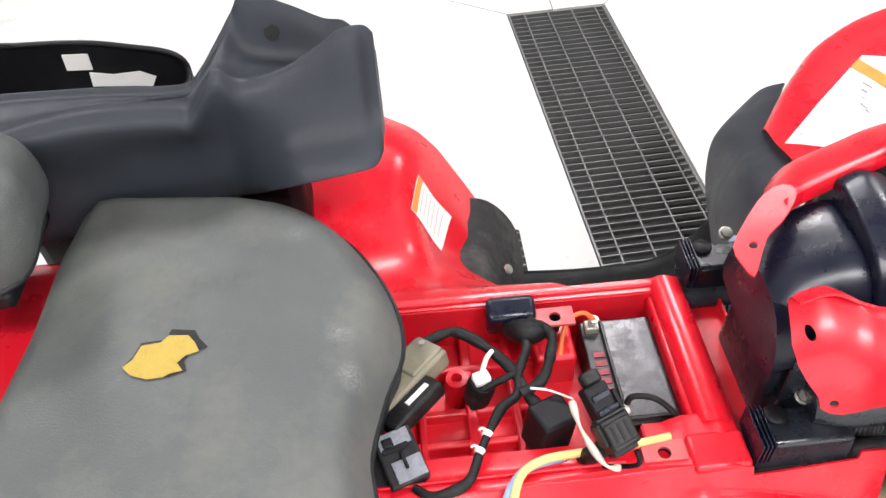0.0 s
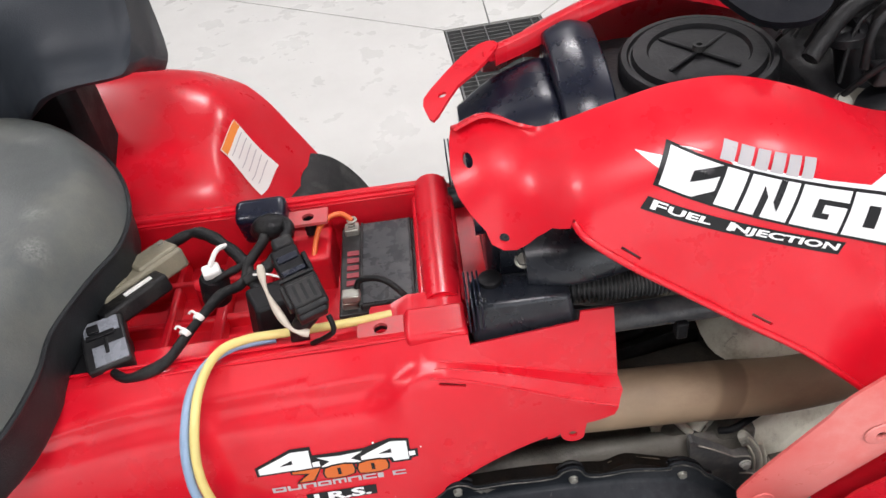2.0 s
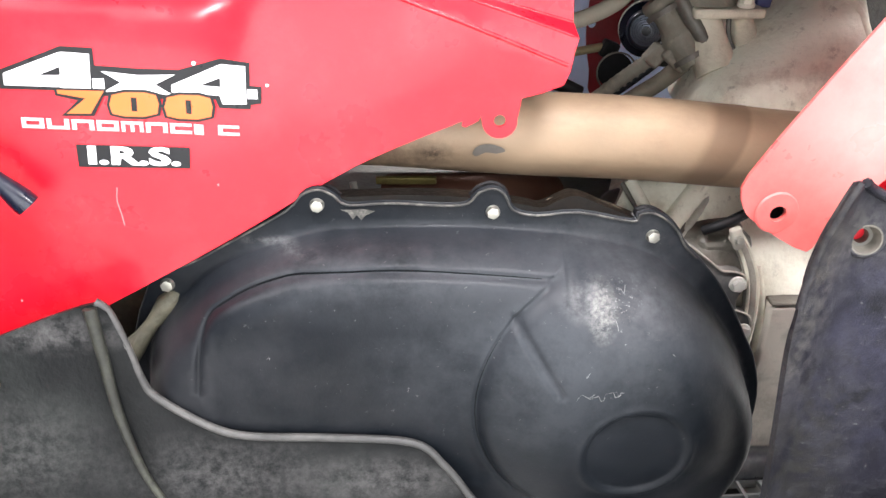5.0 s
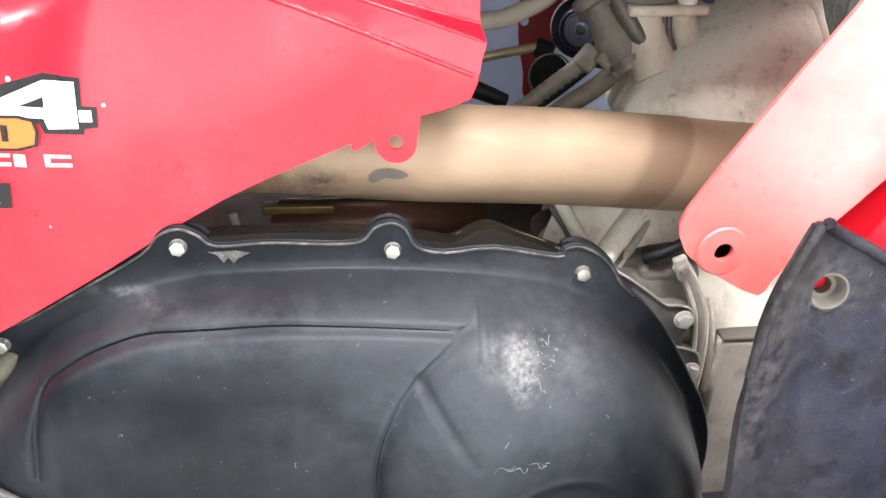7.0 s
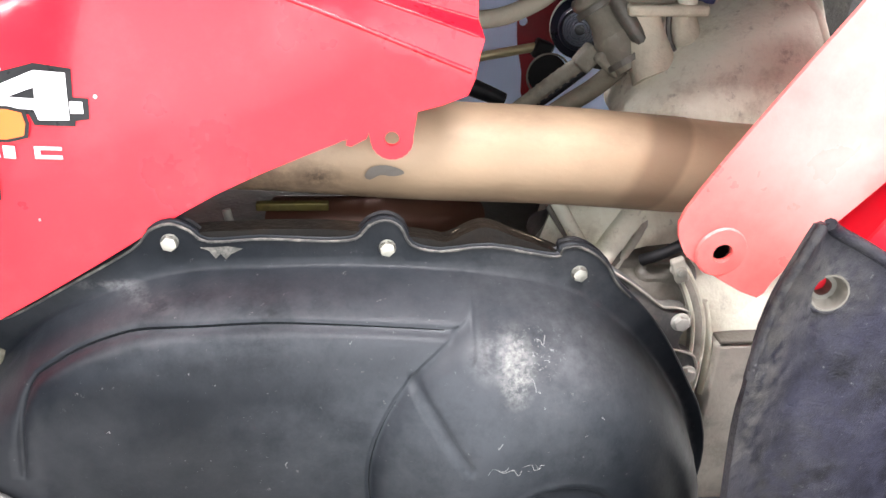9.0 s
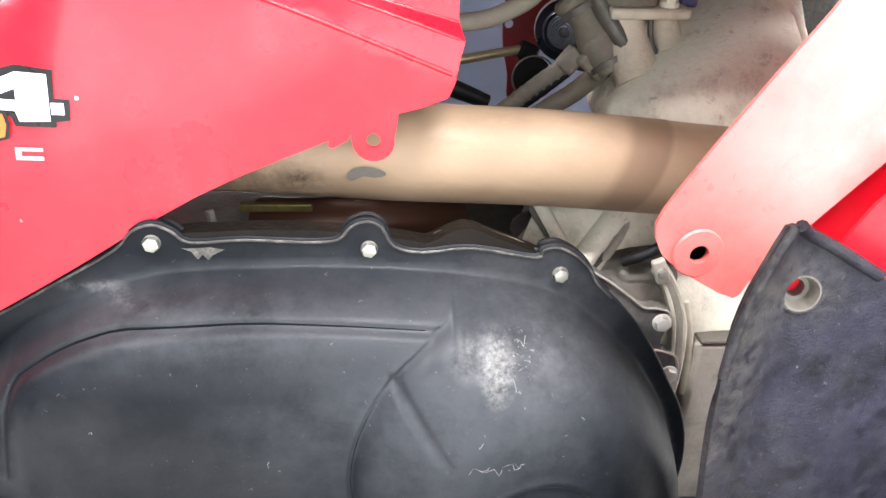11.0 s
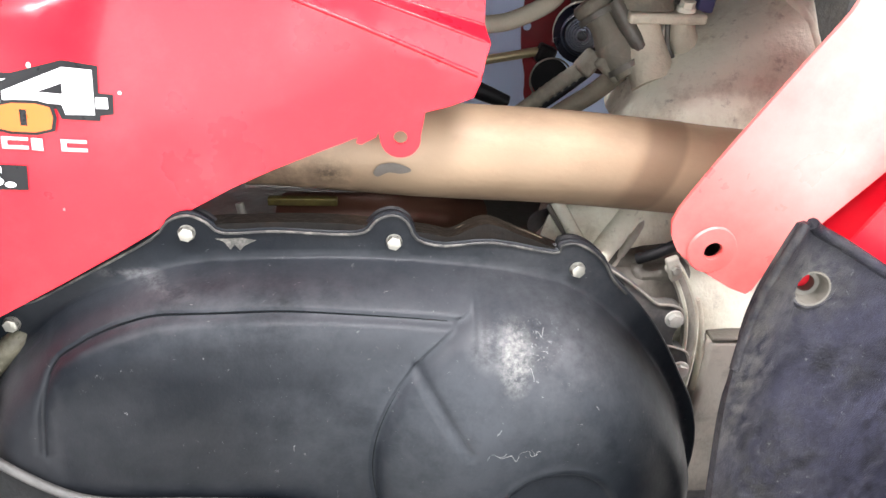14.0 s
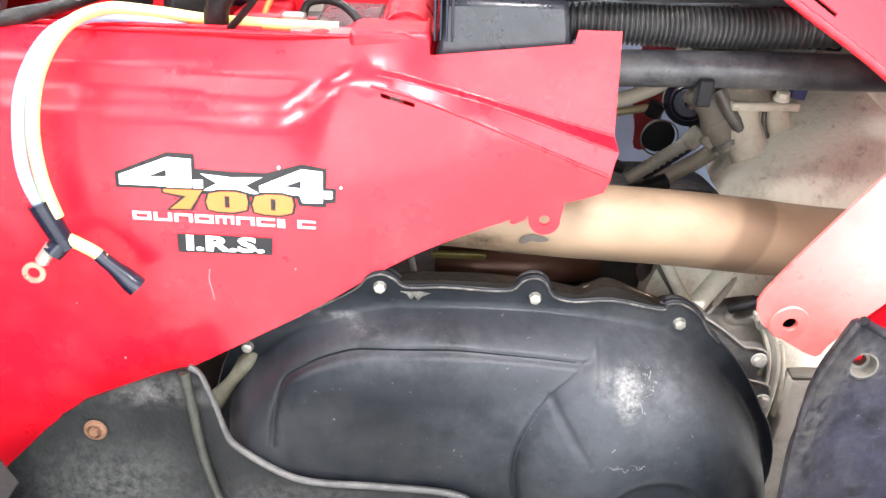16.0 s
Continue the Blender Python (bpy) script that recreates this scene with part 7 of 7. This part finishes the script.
lump = lambda r, s: (lambda t: r * (1 + 0.12 * math.sin(t * 23 + s) + 0.08 * math.sin(t * 51 + 2 * s)))
part("main_loom", tube(hr([(-0.25, 0.055, 0.725), (-0.215, 0.06, 0.735), (-0.18, 0.035, 0.735), (-0.15, 0.0, 0.728), (-0.135, -0.035, 0.722), (-0.115, -0.06, 0.715)]), lump(0.0068, 1), 12, 8), TAPE, harness)
part("branch", tube(hr([(-0.15, 0.09, 0.715), (-0.135, 0.06, 0.730), (-0.13, 0.03, 0.733), (-0.145, -0.005, 0.73), (-0.15, -0.03, 0.725), (-0.172, -0.050, 0.728), (-0.198, -0.092, 0.724), (-0.218, -0.130, 0.722), (-0.255, -0.138, 0.715), (-0.275, -0.125, 0.712)]), lump(0.0055, 2), 12, 8), TAPE, harness)
part("branch", tube(hr([(-0.12, 0.07, 0.73), (-0.10, 0.04, 0.74), (-0.105, 0.01, 0.74), (-0.12, -0.02, 0.735), (-0.145, -0.03, 0.727)]), lump(0.0065, 3), 12, 8), TAPE, harness)
part("branch", tube(hr([(-0.15, -0.005, 0.73), (-0.19, -0.015, 0.715), (-0.2, -0.02, 0.69)]), lump(0.0045, 4), 10, 6), TAPE, harness)
part("knot", tube(hr([(-0.145, 0.07, 0.715), (-0.125, 0.05, 0.735), (-0.105, 0.055, 0.728)]), lambda t: 0.010 + 0.006 * math.sin(t * 3.1), 12, 6), TAPE, harness)
for p, a in (((-0.191, -0.078, 0.727), 50), ((-0.202, -0.098, 0.727), 60)):
    q = Vector(p) - Vector((-0.15, 0, 0.72))
    part("white_band", tube([tuple(q + Vector((0.002, 0.003, 0.001))), tuple(q - Vector((0.001, 0.002, 0)))], lambda t: 0.0062 - 0.001 * t, 12, 2), WHITE_W, harness)
    part("tape_end", tube([tuple(q + Vector((0.001, 0.0, 0.006))), tuple(q + Vector((-0.004, 0.003, 0.009))), tuple(q + Vector((-0.008, 0.003, 0.006)))], 0.0014, 6, 3), WHITE_W, harness)
plug = part("round_plug", lathe([(0.017, -0.03), (0.017, 0.0), (0.014, 0.006), (0, 0.006)], hr([(-0.188, -0.006, 0.715)])[0], (0.2, -0.1, 1), 20), BLACK, harness)
part("silver_cap", box(*hr([(-0.188, -0.004, 0.726)])[0], 0.02, 0.016, 0.012, (10, 0, 20)), PAPER, plug, bevel=0.003)
part("white_wire", tube(hr([(-0.188, -0.004, 0.733), (-0.180, 0.012, 0.742), (-0.172, 0.024, 0.738)]), 0.003, 8, 4), WHITE_W, harness)
part("white_wire", tube(hr([(-0.135, -0.03, 0.735), (-0.115, -0.037, 0.738), (-0.09, -0.048, 0.733)]), 0.0013, 6, 4), WHITE_W, harness)

conn = thing("relay_connector", "grey-black relay and fuse holder standing on its wires", "connector", at=(-0.070, -0.102, 0.782))
c_long = Vector((-0.033, 0.072, 0.048)).normalized()
c_wide = (Vector((0.93, 0.36, 0.0)) - c_long * Vector((0.93, 0.36, 0.0)).dot(c_long)).normalized()
c_out = c_wide.cross(c_long)
c_turn = Matrix((c_wide, c_long, c_out)).transposed().to_4x4() @ Matrix.Scale(0.82, 4)


def rb(cx, cy, cz, sx, sy, sz):
    m = box(cx, cy, cz, sx, sy, sz)
    m.transform(c_turn)
    return m


part("body", rb(0.002, -0.022, 0, 0.041, 0.044, 0.032), CONN, conn, bevel=0.003)
part("step", rb(0.0, -0.022, 0.018, 0.038, 0.030, 0.006), CONN, conn, bevel=0.002)
part("upper_body", rb(0.0, 0.020, 0.0, 0.033, 0.044, 0.026), BLACK, conn, bevel=0.003)
part("latch", rb(0.0, 0.026, 0.0155, 0.026, 0.008, 0.006), GLOSS, conn, bevel=0.001)
part("side_clip", rb(0.020, 0.014, 0.004, 0.006, 0.026, 0.018), BLACK, conn, bevel=0.0015)
part("side_clip", rb(-0.021, -0.018, 0.002, 0.006, 0.030, 0.022), CONN, conn, bevel=0.0015)
part("shoulder", rb(0.0, -0.046, -0.002, 0.036, 0.008, 0.024), CONN, conn, bevel=0.002)
for k in range(3):
    part("slot", rb(-0.010 + 0.010 * k, -0.022, 0.0213, 0.004, 0.022, 0.0012), BLACK, conn)
part("latch", rb(0.0, 0.008, 0.0155, 0.030, 0.006, 0.006), GLOSS, conn, bevel=0.001)
part("ridge", rb(0.0, 0.001, 0.014, 0.042, 0.003, 0.006), CONN, conn)
part("cap", rb(0.004, 0.050, -0.002, 0.026, 0.018, 0.020), CONN, conn, bevel=0.004)
part("stalk", tube([tuple(c_long * -0.03 - c_out * 0.02), (-0.012, -0.01, -0.06), (-0.02, 0.02, -0.13)], 0.010, 10, 5), TAPE, conn)
part("cream_wire", tube([tuple(c_wide * -0.026 + c_long * 0.03), tuple(c_wide * -0.031 + c_long * 0.0), tuple(c_wide * -0.026 - c_long * 0.04), tuple(c_wide * -0.012 - c_long * 0.052 - c_out * 0.004)], lambda t: 0.0030 + 0.0013 * math.sin(t * 15), 8, 8), mat("cream_insulation", (0.50, 0.44, 0.36), 0.55, vary=0.2, scale=60), conn)
part("cable_tie", tube([tuple(c_wide * 0.012 - c_long * 0.045), tuple(c_wide * 0.010 - c_long * 0.06 - c_out * 0.01), (0.0, -0.02, -0.07)], 0.0028, 8, 4), BLACK, conn)
blk2 = thing("plug_housing", "black plastic plug under the relay", "connector", at=(-0.118, -0.062, 0.702))
part("body", box(0, 0, 0, 0.045, 0.04, 0.06, (0, 8, 25)), BLACK, blk2, bevel=0.004)

flap = thing("rubber_flap", "glossy black rubber cap over a plug", "rubber cap", at=(-0.140, 0.096, 0.70))
part("cap", box(0, 0, 0.012, 0.062, 0.034, 0.055, (18, 0, 0)), GLOSS, flap, bevel=0.008, segments=3)

ecu = thing("control_unit", "dusty olive control unit with a black plug and a white tag", "control unit", at=(-0.282, -0.006, 0.722))
em = Matrix.Rotation(radians(45), 4, "Z") @ Matrix.Rotation(radians(-14), 4, "X")


def eb(cx, cy, cz, sx, sy, sz):
    m = box(cx, cy, cz, sx, sy, sz)
    m.transform(em)
    return m


part("case", eb(0, 0.006, 0, 0.135, 0.045, 0.026), TAN, ecu, bevel=0.004)
part("case_step", eb(0.04, 0.008, 0.012, 0.052, 0.040, 0.01), TAN, ecu, bevel=0.003)
part("plug", eb(-0.01, -0.026, -0.004, 0.08, 0.03, 0.022), TAPE, ecu, bevel=0.004)
part("case_lip", eb(0.0, 0.028, 0.006, 0.128, 0.004, 0.018), TAN, ecu, bevel=0.001)
part("case_plate", eb(-0.030, 0.006, 0.0135, 0.058, 0.034, 0.002), TAN, ecu, bevel=0.0006)
part("case_screw", lathe([(0.004, 0), (0.004, 0.002), (0, 0.0022)], tuple(em @ Vector((0.058, 0.014, 0.017))), tuple(em.to_3x3() @ Vector((0, 0, 1))), 12), STEEL, ecu)
part("tag", eb(0.0, -0.028, 0.008, 0.034, 0.006, 0.002), PAPER, ecu)

relay = thing("fuse_box", "grey fuse box with a black lower half and orange wires", "fuse box", at=(-0.290, -0.092, 0.712))
rm = Matrix.Rotation(radians(20), 4, "Z") @ Matrix.Rotation(radians(12), 4, "X")


def fbm(cx, cy, cz, sx, sy, sz):
    m = box(cx, cy, cz, sx, sy, sz)
    m.transform(rm)
    return m


part("base", fbm(-0.012, -0.006, -0.02, 0.062, 0.075, 0.04), BLACK, relay, bevel=0.003)
part("lid", fbm(0.002, 0, 0.006, 0.045, 0.062, 0.02), CONN, relay, bevel=0.003)
SHEEN = mat("pale_grey_plastic", (0.20, 0.21, 0.235), 0.28, vary=0.25, scale=40, spec=0.5)
part("lid_window", fbm(0.006, -0.016, 0.0168, 0.034, 0.024, 0.002), SHEEN, relay, "shiny grey cover plate", bevel=0.0006)
part("lid_window", fbm(0.002, 0.020, 0.0168, 0.036, 0.018, 0.002), SHEEN, relay, "shiny grey cover plate", bevel=0.0006)
part("lid_clip", fbm(-0.006, 0.018, 0.0188, 0.012, 0.010, 0.004), BLACK, relay, bevel=0.001)
part("lid_clip", fbm(0.004, -0.006, 0.0188, 0.004, 0.020, 0.003), BLACK, relay, bevel=0.0008)
part("lid_clip", fbm(0.0, 0.010, 0.0168, 0.03, 0.006, 0.003), BLACK, relay, bevel=0.001)
part("orange_wire", tube([(0.0, -0.034, -0.01), (0.018, -0.044, -0.008), (0.03, -0.040, -0.004)], 0.0022, 7, 5), ORANGE_W, relay)
part("red_wire", tube([(0.01, -0.034, -0.016), (0.02, -0.048, -0.012), (0.03, -0.042, -0.006)], 0.0022, 7, 5), REDW, relay)

cable = thing("winch_cables", "yellow and grey-blue cable pair hanging over the side panel", "cable", at=(-0.15, -0.15, 0.70))


def cb(pts):
    return [tuple(Vector(p) - Vector((-0.15, -0.15, 0.70))) for p in pts]


part("yellow_cable", tube(cb([(0.012, -0.093, 0.709), (-0.03, -0.099, 0.711), (-0.09, -0.105, 0.715), (-0.135, -0.113, 0.722), (-0.162, -0.132, 0.727), (-0.176, -0.170, 0.722), (-0.182, -0.208, 0.700), (-0.186, -0.226, 0.665), (-0.184, -0.234, 0.63), (-0.178, -0.236, 0.60)]), 0.0047, 12, 8), YELLOW, cable)
part("blue_cable", tube(cb([(-0.11, -0.106, 0.710), (-0.150, -0.118, 0.718), (-0.174, -0.142, 0.722), (-0.187, -0.176, 0.716), (-0.193, -0.212, 0.693), (-0.196, -0.228, 0.66), (-0.194, -0.236, 0.63), (-0.186, -0.236, 0.60)]), 0.0047, 12, 8), BLUE, cable)
part("shrink_sleeve", tube(cb([(-0.189, -0.2365, 0.612), (-0.182, -0.2365, 0.592), (-0.176, -0.236, 0.575)]), lambda t: 0.0088 - 0.001 * t, 12, 4), GLOSS, cable, "black shrink sleeve")
part("sleeve_end", tube(cb([(-0.178, -0.236, 0.580), (-0.186, -0.240, 0.572)]), 0.008, 12, 2), GLOSS, cable)
part("yellow_tail", tube(cb([(-0.174, -0.236, 0.582), (-0.160, -0.236, 0.574), (-0.150, -0.236, 0.566)]), 0.0048, 10, 3), YELLOW, cable)
part("tail_sleeve", tube(cb([(-0.154, -0.236, 0.569), (-0.142, -0.236, 0.556), (-0.130, -0.235, 0.541)]), lambda t: 0.0055 + 0.003 * sm(0.3, 0.9, t), 12, 4), GLOSS, cable, "black shrink sleeve over a lug")
part("lug_barrel", tube(cb([(-0.185, -0.240, 0.578), (-0.195, -0.242, 0.565)]), 0.005, 10, 2), STEEL, cable)
part("lug_ring", lathe([(0.0045, 0), (0.0085, 0), (0.0085, 0.0018), (0.0045, 0.0018), (0.0045, 0)], cb([(-0.202, -0.2425, 0.556)])[0], (0.1, -1, 0.1), 18), mat("copper_lug", (0.55, 0.33, 0.25), 0.35, metal=0.7), cable)

# ---- dangling switch panel and its wires ----
sw = thing("switch_panel", "black plastic switch panel hanging loose with white marks", "switch panel", at=(0.373, -0.021, 1.0095))
nz = Vector((-0.30, -0.62, 0.72)).normalized()
ex = Vector((0.033, -0.081, -0.019))
ex = (ex - nz * ex.dot(nz)).normalized()
ey = nz.cross(ex)


def swp(u, v, w=0.0):
    return ex * u + ey * v + nz * w


panel = cr([(-0.125, -0.004), (-0.10, -0.015), (-0.078, -0.021), (-0.05, -0.028), (-0.024, -0.035), (0.0, -0.040), (0.021, -0.039), (0.051, -0.032), (0.072, -0.014), (0.081, 0.004), (0.078, 0.018), (0.068, 0.0265), (0.052, 0.026), (0.035, 0.0225), (0.0115, 0.030), (-0.019, 0.039), (-0.06, 0.050), (-0.11, 0.058)], 3, True)
part("panel", plate(panel, lambda u, v: swp(u, v, -0.4 * u * u), 0.010), SATIN, sw, "satin black moulded panel", solid=0.016, bevel=0.003)
part("panel_step", plate(cr([(-0.075, 0.020), (-0.05, 0.012), (-0.028, 0.008), (-0.008, 0.000), (0.012, -0.006), (0.020, 0.004), (0.013, 0.018), (-0.008, 0.028), (-0.035, 0.037), (-0.07, 0.046)], 3, True), lambda u, v: swp(u, v, 0.0024 - 0.4 * u * u), 0.010), SATIN, sw, "raised strip with marks", solid=0.003, bevel=0.001)
# Pale tube that draws the highlight on the panel's right edge.
part("panel_edge", tube([tuple(swp(u, v, -0.0005 - 0.4 * u * u)) for u, v in ((0.037, 0.0215), (0.0115, 0.0292), (-0.019, 0.0382), (-0.06, 0.0492))], 0.0009, 6, 4), MUD_GREY, sw, "pale painted highlight along the edge")
part("push_button", lathe([(0.0085, -0.002), (0.0085, 0.003), (0.007, 0.005), (0.003, 0.0055), (0, 0.005)], swp(0.004, -0.017), nz, 20), GLOSS, sw, "glossy black push button")
for u, v, turn in ((-0.038, -0.004, 20), (0.041, 0.002, 75)):
    c = swp(u, v, 0.0012)
    ears = [(r * math.cos(a), r * math.sin(a)) for a, r in ((k * math.pi / 24 + radians(turn), 0.0122 + 0.0026 * math.cos(3 * k * math.pi / 24) + 0.0010 * math.cos(7 * k * math.pi / 24)) for k in range(48))]
    s = part("washer", plate(ears, lambda p, q, c=c: c + ex * p + ey * q, 0.02, [ring(0, 0, 0.0062, 16)]), STEEL, sw, "bright eared washer", solid=0.0012)
    part("switch", lathe([(0.0105, 0.0), (0.0105, 0.003), (0.0095, 0.0045), (0.0062, 0.0045), (0.0062, 0.001)], c, nz, 12), STEEL, s, "chrome toggle switch nut")
    part("switch_hole", lathe([(0.0063, 0), (0.0063, 0.0005), (0, 0.0006)], c + nz * 0.0012, nz, 14), D_BLACK, s)
part("lever", tube([tuple(swp(0.041, 0.002, 0.002)), tuple(swp(0.028, -0.002, 0.014))], lambda t: 0.0046 - 0.0012 * t, 10, 2), REDW, sw)
part("stub_lever", tube([tuple(swp(-0.038, -0.004, 0.002)), tuple(swp(-0.045, 0.002, 0.010))], 0.0030, 10, 2), D_BLACK, sw)


def sw_text(u0, v0, a):
    c, s = math.cos(radians(a)), math.sin(radians(a))
    return lambda u, v: swp(u0 + u * c - v * s, v0 + u * s + v * c, 0.0026 - 0.4 * (u0 + u * c - v * s) ** 2 + (0.0024 if v0 > 0 else 0.0))


part("writing", words("OFF", 0.0078, sw_text(-0.0195, -0.0185, 60), 0, 0.0003, 1.0, 1.1), D_WHITE, sw)
part("writing", words("ON", 0.0080, sw_text(-0.031, 0.0155, 8), 0, 0.0003, 1.0, 1.1), D_WHITE, sw)
for u, v0 in ((-0.0045, 0.0175), (0.0090, 0.0065)):
    sun = part("sun_mark", lathe([(0.0014, 0), (0.0024, 0.0002)], swp(u, v0, 0.0050), nz, 12), D_WHITE, sw)
    for k in range(8):
        a = k * math.pi / 4
        p, q = (swp(u + r * math.cos(a), v0 + r * math.sin(a), 0.0050) for r in (0.0029, 0.0043))
        part("ray", tube([tuple(p), tuple(q)], 0.0007, 4, 1, False), D_WHITE, sun)


def sw_wire(name, pts, r, material, label):
    w = thing("loose_wire", label, "wire", at=pts[0])
    part("wire", tube([tuple(Vector(p) - Vector(pts[0])) for p in pts], r, 8, 8), material, w)


base = Vector((0.373, -0.021, 1.0095))
sw_wire("loose_wire", [base + swp(u, v, w) for u, v, w in ((0.029, -0.002, 0.014), (0.0265, -0.016, 0.012), (0.0205, -0.029, 0.010), (0.011, -0.0375, 0.010), (-0.003, -0.055, 0.010), (-0.013, -0.0685, 0.010), (-0.0265, -0.081, 0.008), (-0.0425, -0.084, 0.006), (-0.059, -0.076, 0.004), (-0.066, -0.063, 0.0), (-0.064, -0.050, -0.006), (-0.055, -0.035, -0.014))], 0.0016, ORANGE_W, "thin orange wire looping from the switch")
sw_wire("loose_wire", [base + swp(u, v, w) for u, v, w in ((0.0285, -0.001, 0.015), (0.0255, -0.0165, 0.014), (0.0195, -0.0285, 0.012), (0.010, -0.036, 0.011), (-0.0006, -0.0385, 0.010), (-0.022, -0.0392, 0.010), (-0.044, -0.0380, 0.008), (-0.0556, -0.0425, 0.006), (-0.0624, -0.0506, 0.0), (-0.060, -0.056, -0.012))], 0.0015, REDW, "thin red wire looping from the switch")
sw_wire("loose_wire", [base + swp(u, v, w) for u, v, w in ((0.028, 0.0, 0.016), (0.0240, -0.0150, 0.0155), (0.0175, -0.0265, 0.014), (0.010, -0.0335, 0.012), (0.002, -0.034, 0.006), (-0.003, -0.028, -0.002))], 0.0019, WHITE_W, "white wire at the switch")
random.seed(7)
for k, (material, r, label) in enumerate(((WHITE_W, 0.0034, "white wire in the dash"), (WHITE_W, 0.0024, "white wire in the dash"), (ORANGE_W, 0.0017, "orange wire in the dash"), (GREENW, 0.0018, "green wire in the dash"), (TAPE, 0.010, "black taped loom in the dash"), (TAPE, 0.008, "black taped loom in the dash"), (TAPE, 0.005, "black wire loom in the dash"), (TAPE, 0.0024, "black wire in the dash"), (WHITE_W, 0.0022, "white wire in the dash"), (TAPE, 0.008, "black taped loom in the dash"))):
    y = 0.10 - 0.018 * k + random.uniform(-0.01, 0.01)
    z = 0.94 + random.uniform(-0.01, 0.02)
    sw_wire("loose_wire", [(0.42 + random.uniform(-0.02, 0.02), y - 0.01, z - 0.02), (0.46, y + random.uniform(-0.01, 0.02), z + 0.01), (0.51, y + random.uniform(-0.03, 0.03), z + 0.012), (0.58, y + random.uniform(-0.04, 0.04), z - 0.005), (0.66, y + random.uniform(-0.05, 0.05), z - 0.03)], r, material, label)

random.seed(19)
for k in range(16):
    material, r, label = random.choice(((TAPE, 0.004, "thin black wire in the dash"), (TAPE, 0.006, "black wire loom in the dash"), (WHITE_W, 0.0015, "thin white wire in the dash"), (TAPE, 0.003, "thin black wire in the dash"), (TAPE, 0.002, "thin black wire in the dash")))
    y = random.uniform(-0.10 if material == TAPE else 0.02, 0.13)
    z = 0.925 + random.uniform(-0.01, 0.03)
    sw_wire("loose_wire", [(0.43 + random.uniform(-0.01, 0.05), y, z - 0.03), (0.47 + random.uniform(-0.01, 0.02), y + random.uniform(-0.02, 0.02), z + random.uniform(0.0, 0.03)), (0.53, y + random.uniform(-0.04, 0.04), z + random.uniform(0.0, 0.03)), (0.60, y + random.uniform(-0.06, 0.06), z + random.uniform(-0.02, 0.02)), (0.68, y + random.uniform(-0.08, 0.08), z - 0.02)], r, material, label)
for x, y, z, a in ((0.50, 0.02, 0.925, 20), (0.545, -0.04, 0.93, -15), (0.56, 0.07, 0.945, 40), (0.49, -0.075, 0.905, 5)):
    cn = thing("wire_connector", "small dusty black wire connector in the dash", "connector", at=(x, y, z))
    part("body", box(0, 0, 0, 0.034, 0.022, 0.018, (0, 8, a)), CONN, cn, bevel=0.003)
    part("latch", box(0.004, 0, 0.010, 0.014, 0.008, 0.005, (0, 8, a)), BLACK, cn, bevel=0.001)
part("dash_bracket", plate([(0.43, -0.112), (0.52, -0.118), (0.60, -0.11), (0.58, -0.06), (0.50, -0.055), (0.45, -0.07)], lambda u, v: (u, v, 0.868 + 0.5 * (v + 0.11) - 0.12 * (u - 0.43)), 0.02, [ring(0.478, -0.085, 0.007, 12)]), CAST_DARK, quad, "dusty steel bracket under the dash", solid=0.004)
part("bracket_bolt", hexbolt((0.452, -0.08, 0.885), (0, -0.5, 0.9), 0.006, 0.005), STEEL, quad)
